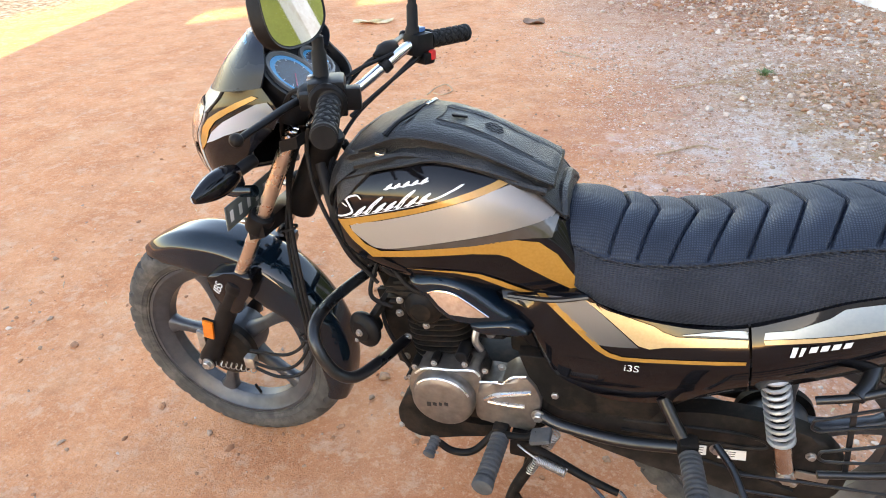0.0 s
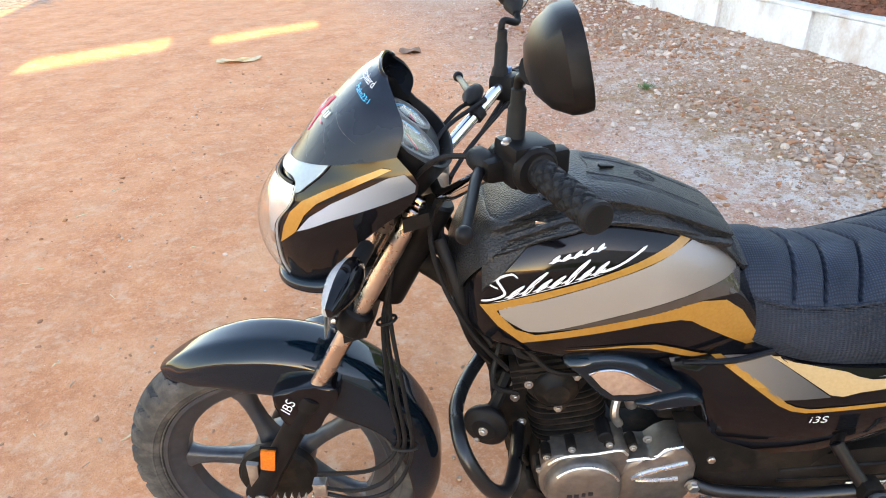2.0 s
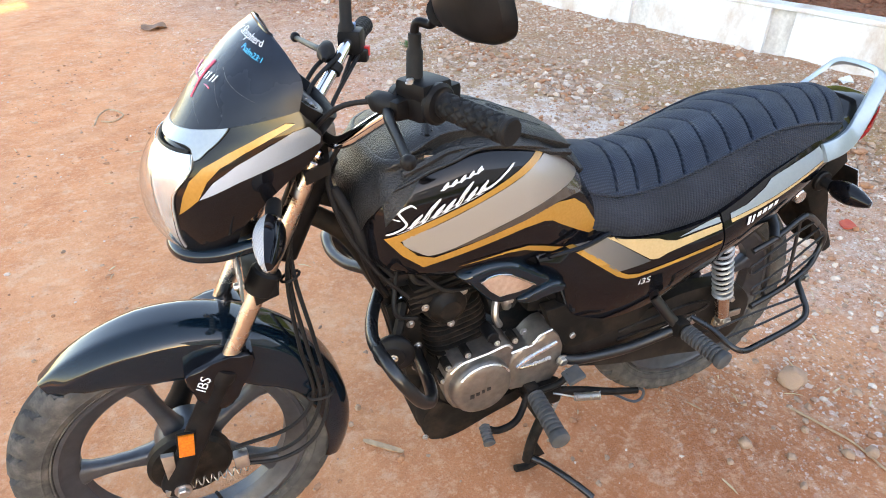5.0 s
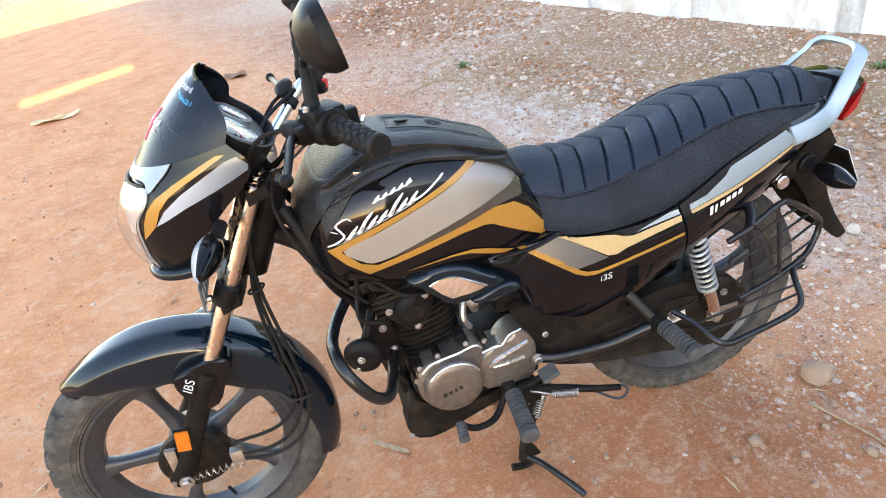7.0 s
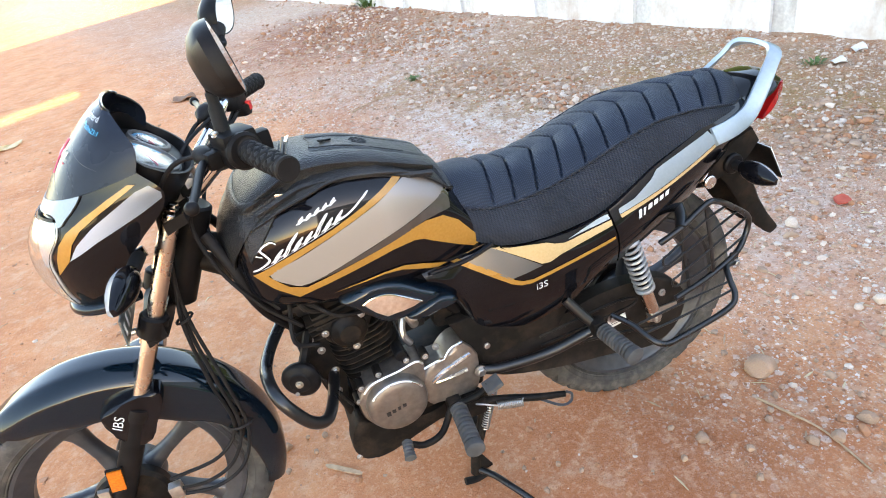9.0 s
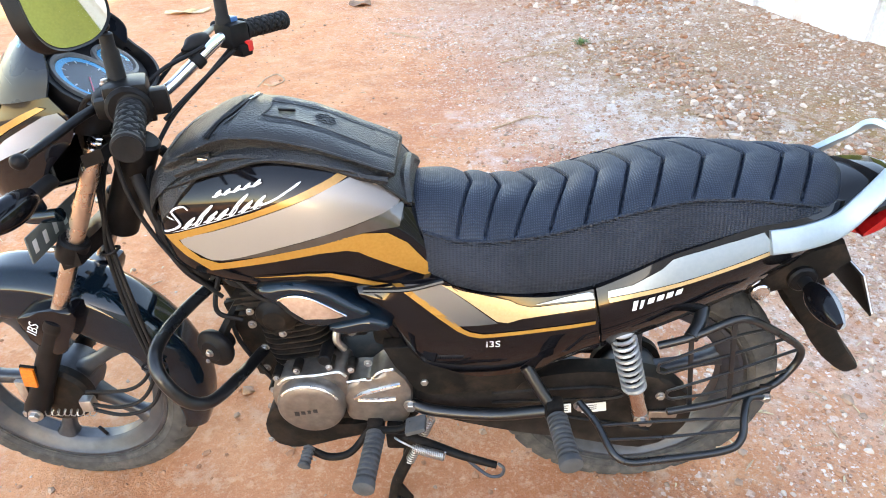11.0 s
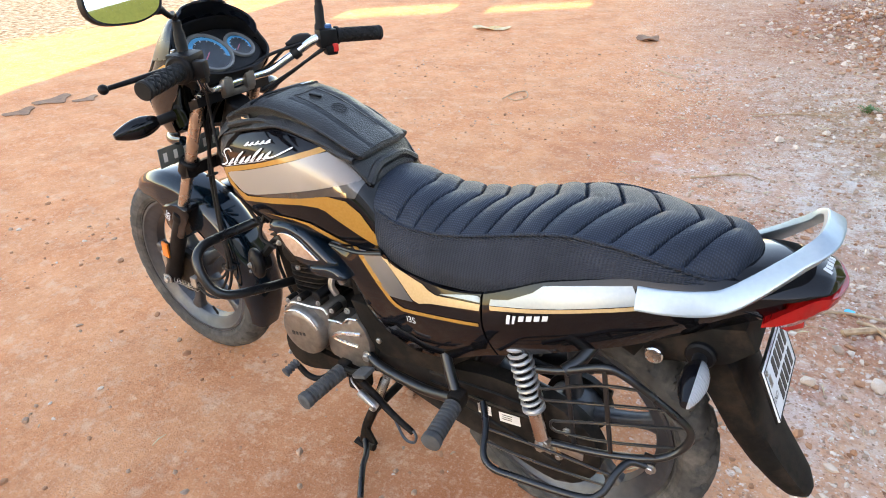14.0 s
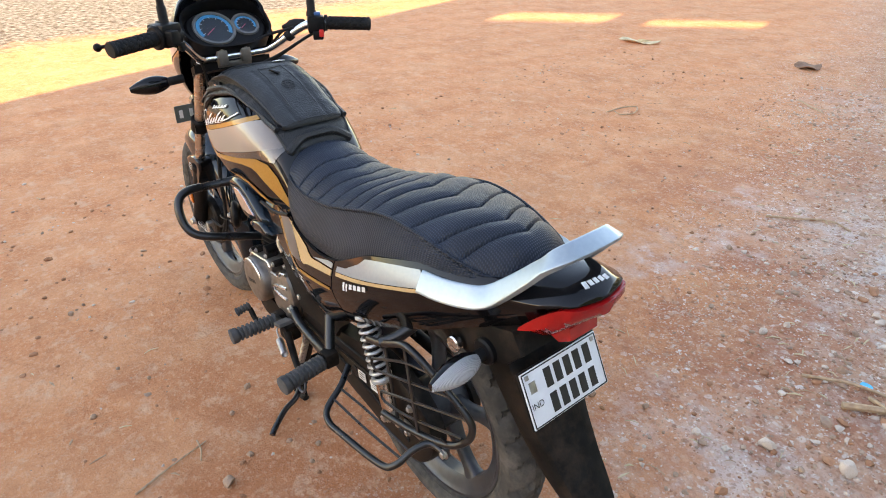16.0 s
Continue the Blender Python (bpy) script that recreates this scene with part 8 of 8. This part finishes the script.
STONES_B = [(-0.919, -0.472, 0.014), (-1.03, -0.539, 0.014), (-1.51, -0.539, 0.013), (-1.47, -0.59, 0.02), (-0.408, -0.351, 0.018), (-0.589, -0.327, 0.017), (-0.847, -0.655, 0.019), (-1.75, -0.252, 0.012), (-0.672, -0.242, 0.022), (0.491, 0.784, 0.041), (-0.992, 0.237, 0.032), (-0.997, 0.145, 0.019), (-2.58, 0.553, 0.019), (-2.18, 0.078, 0.016), (0.185, 0.65, 0.02), (-0.352, -0.436, 0.034), (0.673, 0.86, 0.047), (0.048, 0.562, 0.028), (-0.153, 1.73, 0.027), (0.233, 1.27, 0.028), (-0.266, 2.59, 0.02), (0.109, 2.92, 0.05), (0.333, 3.16, 0.042), (0.969, 2.45, 0.046), (1.15, 2.22, 0.053), (0.991, 2.25, 0.044), (1.57, 2.8, 0.045)]


def stone_mesh(seed):
    bm = bmesh.new()
    bmesh.ops.create_icosphere(bm, subdivisions=3, radius=1.0)
    for v in bm.verts:
        n = v.co.normalized()
        cut = 1.0 + 0.30 * noise.noise(n * 1.3 + V((seed, 0, 0))) + 0.12 * noise.noise(n * 3.1 + V((0, seed, 0))) + 0.04 * noise.noise(n * 8.0 + V((0, 0, seed)))
        v.co = V((n.x * 1.15, n.y * 0.9, n.z * 0.72)) * cut
    r = random.Random(int(seed * 10))
    for _ in range(9):
        n = V((r.uniform(-1, 1), r.uniform(-1, 1), r.uniform(-0.4, 1))).normalized()
        d = r.uniform(0.55, 0.82)
        for v in bm.verts:
            k = v.co.dot(n) - d
            if k > 0:
                v.co -= n * (k * 0.9)
    me = bpy.data.meshes.new("stone")
    bm.to_mesh(me)
    bm.free()
    me.polygons.foreach_set("use_smooth", [True] * len(me.polygons))
    me.set_sharp_from_angle(angle=radians(35))
    return me


STONE_MESHES = []
for k in range(8):
    me = stone_mesh(3.7 * k + 1)
    me.materials.append(STONE if k % 2 == 0 else STONE_PALE)
    STONE_MESHES.append(me)
for k, (x, y, r) in enumerate(STONES_A + STONES_B):
    pale = x + 0.33 * y > 0.55 and k
    st = new("stone", STONE_MESHES[(k * 2) % 8 + (1 if pale else 0)])
    st.matrix_world = Matrix.Translation((x, y, lump(x, y) + r * 0.28)) @ Matrix.Rotation(k * 1.9, 4, 'Z') @ Matrix.Scale(r * 0.56, 4)
    tagged(st, "large dusty brown stone lying beside the rear wheel" if k == 0 else ("pale chalky stone in the rubble verge" if pale else "small dusty reddish stone on the dirt road"), "stone", "" if k == 0 else "stones on the ground")


def slivers(name, count, mat, label, category, seed):
    """Uncounted splinters, straws and leaf scraps lying flat on the dirt."""
    r = np.random.default_rng(seed)
    vs, fs = [], []
    while len(fs) < count * 6:
        x, y = r.uniform(-2.8, 2.6), r.uniform(-1.0, 6.0)
        side = x + 0.33 * y
        if x > 2.75 - 0.3145 * (y - 2.36) or r.random() > (0.10 if side < 0.2 else 0.75):
            continue
        a, ln, w = r.uniform(0, 6.28), r.uniform(0.012, 0.055), r.uniform(0.0015, 0.007)
        d, q = V((math.cos(a), math.sin(a), 0)), V((-math.sin(a), math.cos(a), 0))
        z, bend, b = lump(x, y) + 0.001, r.uniform(0.0, 0.007), len(vs)
        for u, k in ((-1.0, 0.35), (0.0, 1.0), (1.0, 0.25)):
            for sgn in (-1, 1):
                p = V((x, y, z + bend * (1 - u * u))) + d * (ln * 0.5 * u) + q * (w * 0.5 * k * sgn)
                vs += [p[:], (p.x, p.y, p.z + 0.0022)]
        for o in (b, b + 4):
            fs += [(o + 1, o + 3, o + 7, o + 5), (o, o + 1, o + 5, o + 4), (o + 2, o + 6, o + 7, o + 3)]
    me = bpy.data.meshes.new(name)
    me.from_pydata(vs, [], fs)
    me.materials.append(mat)
    return tagged(new(name, me), label, category, kind="stuff")


slivers("straw", 900, DRY_LEAF, "pale straw and leaf scraps scattered over the dirt", "straw", 31)
slivers("splinters", 700, DRY_WOOD, "dry brown splinters and twig ends on the dirt", "litter", 32)


def litter(name, pts, r, mat, label, category, seg=6):
    return tagged(link_mesh(name, tube([V((x, y, lump(x, y) + r * 0.8 + h)) for x, y, h in pts], (r, r * 0.6), seg, 5), mat), label, category)


litter("twig", [(0.266, -0.244, 0), (0.295, -0.331, 0.004), (0.321, -0.412, 0.002), (0.318, -0.548, 0)], 0.004, DRY_WOOD, "crooked dry brown twig lying on the dirt", "twig")
litter("twig", [(-0.474, -0.64, 0), (-0.50, -0.55, 0.004), (-0.536, -0.428, 0)], 0.0035, DRY_WOOD, "thin straight dry stick on the dirt", "twig")
litter("twig", [(-0.555, -0.448, 0), (-0.51, -0.452, 0.003), (-0.474, -0.466, 0)], 0.003, DRY_WOOD, "short dry twig on the dirt", "twig")
litter("twig", [(-0.20, 2.14, 0), (-0.10, 2.20, 0.006), (0.02, 2.30, 0.004), (0.12, 2.28, 0)], 0.006, DRY_WOOD, "bent brown root on the rubble", "twig")
litter("twig", [(0.42, 1.15, 0), (0.55, 1.22, 0.006), (0.68, 1.24, 0.004), (0.80, 1.20, 0)], 0.006, DRY_WOOD, "bent brown root on the rubble", "twig")
litter("twig", [(-0.10, 3.30, 0), (0.10, 3.42, 0.006), (0.32, 3.52, 0)], 0.006, DRY_WOOD, "thin dry stick on the rubble", "twig")
litter("twig", [(0.56, 1.10, 0), (0.66, 1.16, 0.008), (0.78, 1.20, 0.004), (0.90, 1.28, 0)], 0.012, DRY_WOOD, "thick grey-brown dry root on the rubble", "twig")
litter("twig", [(0.60, 1.20, 0), (0.66, 1.15, 0.018), (0.74, 1.06, 0)], 0.007, DRY_WOOD, "short dry branch on the rubble", "twig")
litter("twig", [(-0.95, 4.10, 0), (-0.82, 3.98, 0.006), (-0.70, 3.92, 0)], 0.007, DRY_WOOD, "thin dry stick on the dirt road", "twig")
bm = tube([V((-1.68, 2.85, 0.006)), V((-1.66, 2.99, 0.012)), V((-1.61, 3.08, 0.008)), V((-1.53, 2.94, 0.014)), V((-1.58, 2.86, 0.008)), V((-1.645, 2.875, 0.012))], 0.005, 6, 6)
tagged(link_mesh("rope_loop", bm, DRY_WOOD), "loop of dry brown cord lying on the road", "cord")


def chip(name, pts, mat, label, category, thick=0.006, curl=0.0):
    """A flat scrap with thickness whose edge curls up."""
    cx, cy = sum(p[0] for p in pts) / len(pts), sum(p[1] for p in pts) / len(pts)
    bm = bmesh.new()
    ring = smooth_poly(pts, 3)
    tops, lows = [], []
    for k, (x, y) in enumerate(ring):
        up = lump(x, y) + 0.003 + curl * (0.6 + 0.5 * math.sin(k * 1.3))
        tops.append(bm.verts.new((x, y, up + thick)))
        lows.append(bm.verts.new((x, y, up)))
    ct = bm.verts.new((cx, cy, lump(cx, cy) + 0.002 + thick))
    cl = bm.verts.new((cx, cy, lump(cx, cy) + 0.001))
    for k in range(len(ring)):
        j = (k + 1) % len(ring)
        bm.faces.new((tops[k], tops[j], ct))
        bm.faces.new((lows[j], lows[k], cl))
        bm.faces.new((tops[k], lows[k], lows[j], tops[j]))
    return tagged(link_mesh(name, bm, mat), label, category)


chip("wood_chip", [(-0.890, 0.102), (-0.882, 0.112), (-0.810, 0.047), (-0.818, 0.039)], DRY_WOOD, "pale split wood chip on the dirt", "wood chip", 0.004, 0.001)
chip("wood_chip", [(-0.60, 0.62), (-0.585, 0.635), (-0.52, 0.58), (-0.53, 0.565)], DRY_WOOD, "pale split wood chip on the dirt", "wood chip", 0.004, 0.001)
chip("dry_leaf", [(-3.08, 4.81), (-3.0, 4.93), (-2.86, 4.90), (-2.74, 5.0), (-2.70, 4.92), (-2.88, 4.80)], DRY_LEAF, "crumpled pale dry leaf on the road", "leaf", 0.005, 0.03)
chip("dry_leaf", [(-1.42, 5.02), (-1.36, 5.16), (-1.24, 5.12), (-1.22, 5.0), (-1.32, 4.96)], BROWN_LEAF, "curled dark brown dry leaf on the road", "leaf", 0.005, 0.03)
for x, y, r in ((-4.61, 0.98, 0.07), (-4.67, 1.26, 0.09), (-4.47, 1.40, 0.06)):
    chip("dung_patch", [(x + r * math.cos(a) * (1 + 0.5 * math.sin(3 * a + x)), y + r * 1.5 * math.sin(a) * (1 + 0.4 * math.cos(5 * a))) for a in [k * 0.7854 for k in range(8)]], BROWN_LEAF, "flattened dark brown patch dropped on the road", "dung", 0.004, 0.001)
chip("scrap", [(1.26, 0.40), (1.29, 0.45), (1.33, 0.44), (1.32, 0.39)], SCRAP_RED, "red scrap lying in the rubble", "scrap", 0.006, 0.004)
chip("scrap", [(0.555, 1.240), (0.570, 1.260), (0.590, 1.250), (0.578, 1.232)], CYAN_DECAL, "small blue plastic scrap in the rubble", "scrap", 0.004, 0.003)
for x, y in ((2.88, 1.72), (2.64, 1.65)):
    chip("plastic_scrap", [(x - 0.06, y - 0.03), (x - 0.01, y + 0.05), (x + 0.06, y + 0.03), (x + 0.03, y - 0.04)], SCRAP_WHITE, "crumpled white plastic scrap in the rubble", "scrap", 0.004, 0.02)


def weed(x, y, n, size, label):
    """A tuft of narrow leaves round one root."""
    w = tagged(new("weed"), label, "weed")
    w.location = (x, y, lump(x, y))
    r = np.random.default_rng(int(abs(x * 100)))
    bm = bmesh.new()
    for _ in range(n):
        a, tilt, ln = r.uniform(0, 6.28), r.uniform(0.3, 1.2), size * r.uniform(0.5, 1.0)
        d = V((math.cos(a), math.sin(a), 0))
        sd = V((-d.y, d.x, 0)) * size * 0.10
        root = d * r.uniform(0, size * 0.8)
        pts = [root, root + d * ln * 0.4 * tilt + V((0, 0, ln * 0.5)), root + d * ln * tilt + V((0, 0, ln * 0.55))]
        v = [bm.verts.new(q) for q in (pts[0], pts[1] - sd, pts[1] + sd, pts[2])]
        bm.faces.new((v[0], v[1], v[2]))
        bm.faces.new((v[1], v[3], v[2]))
    part("leaves", bm, WEED, w, smooth=0)
    return w


weed(2.53, 1.73, 40, 0.07, "low green weed tuft in the rubble")
weed(1.20, 7.80, 110, 0.20, "low green weed sprig at the foot of the wall")
weed(0.52, 3.69, 60, 0.06, "sparse flattened green weed in the rubble")

# dark scrawl on one wall panel
for k, (u, z, w, h) in enumerate(((1.330, 0.330, 0.016, 0.010), (1.352, 0.318, 0.010, 0.022), (1.372, 0.322, 0.008, 0.018), (1.388, 0.300, 0.014, 0.008))):
    part("scrawl", wall_box(u, u + w, -0.012, 0.001, z - h, z, bevel=0.001), RUBBER_DUSTY, wall, "dark scrawl on the whitewash")
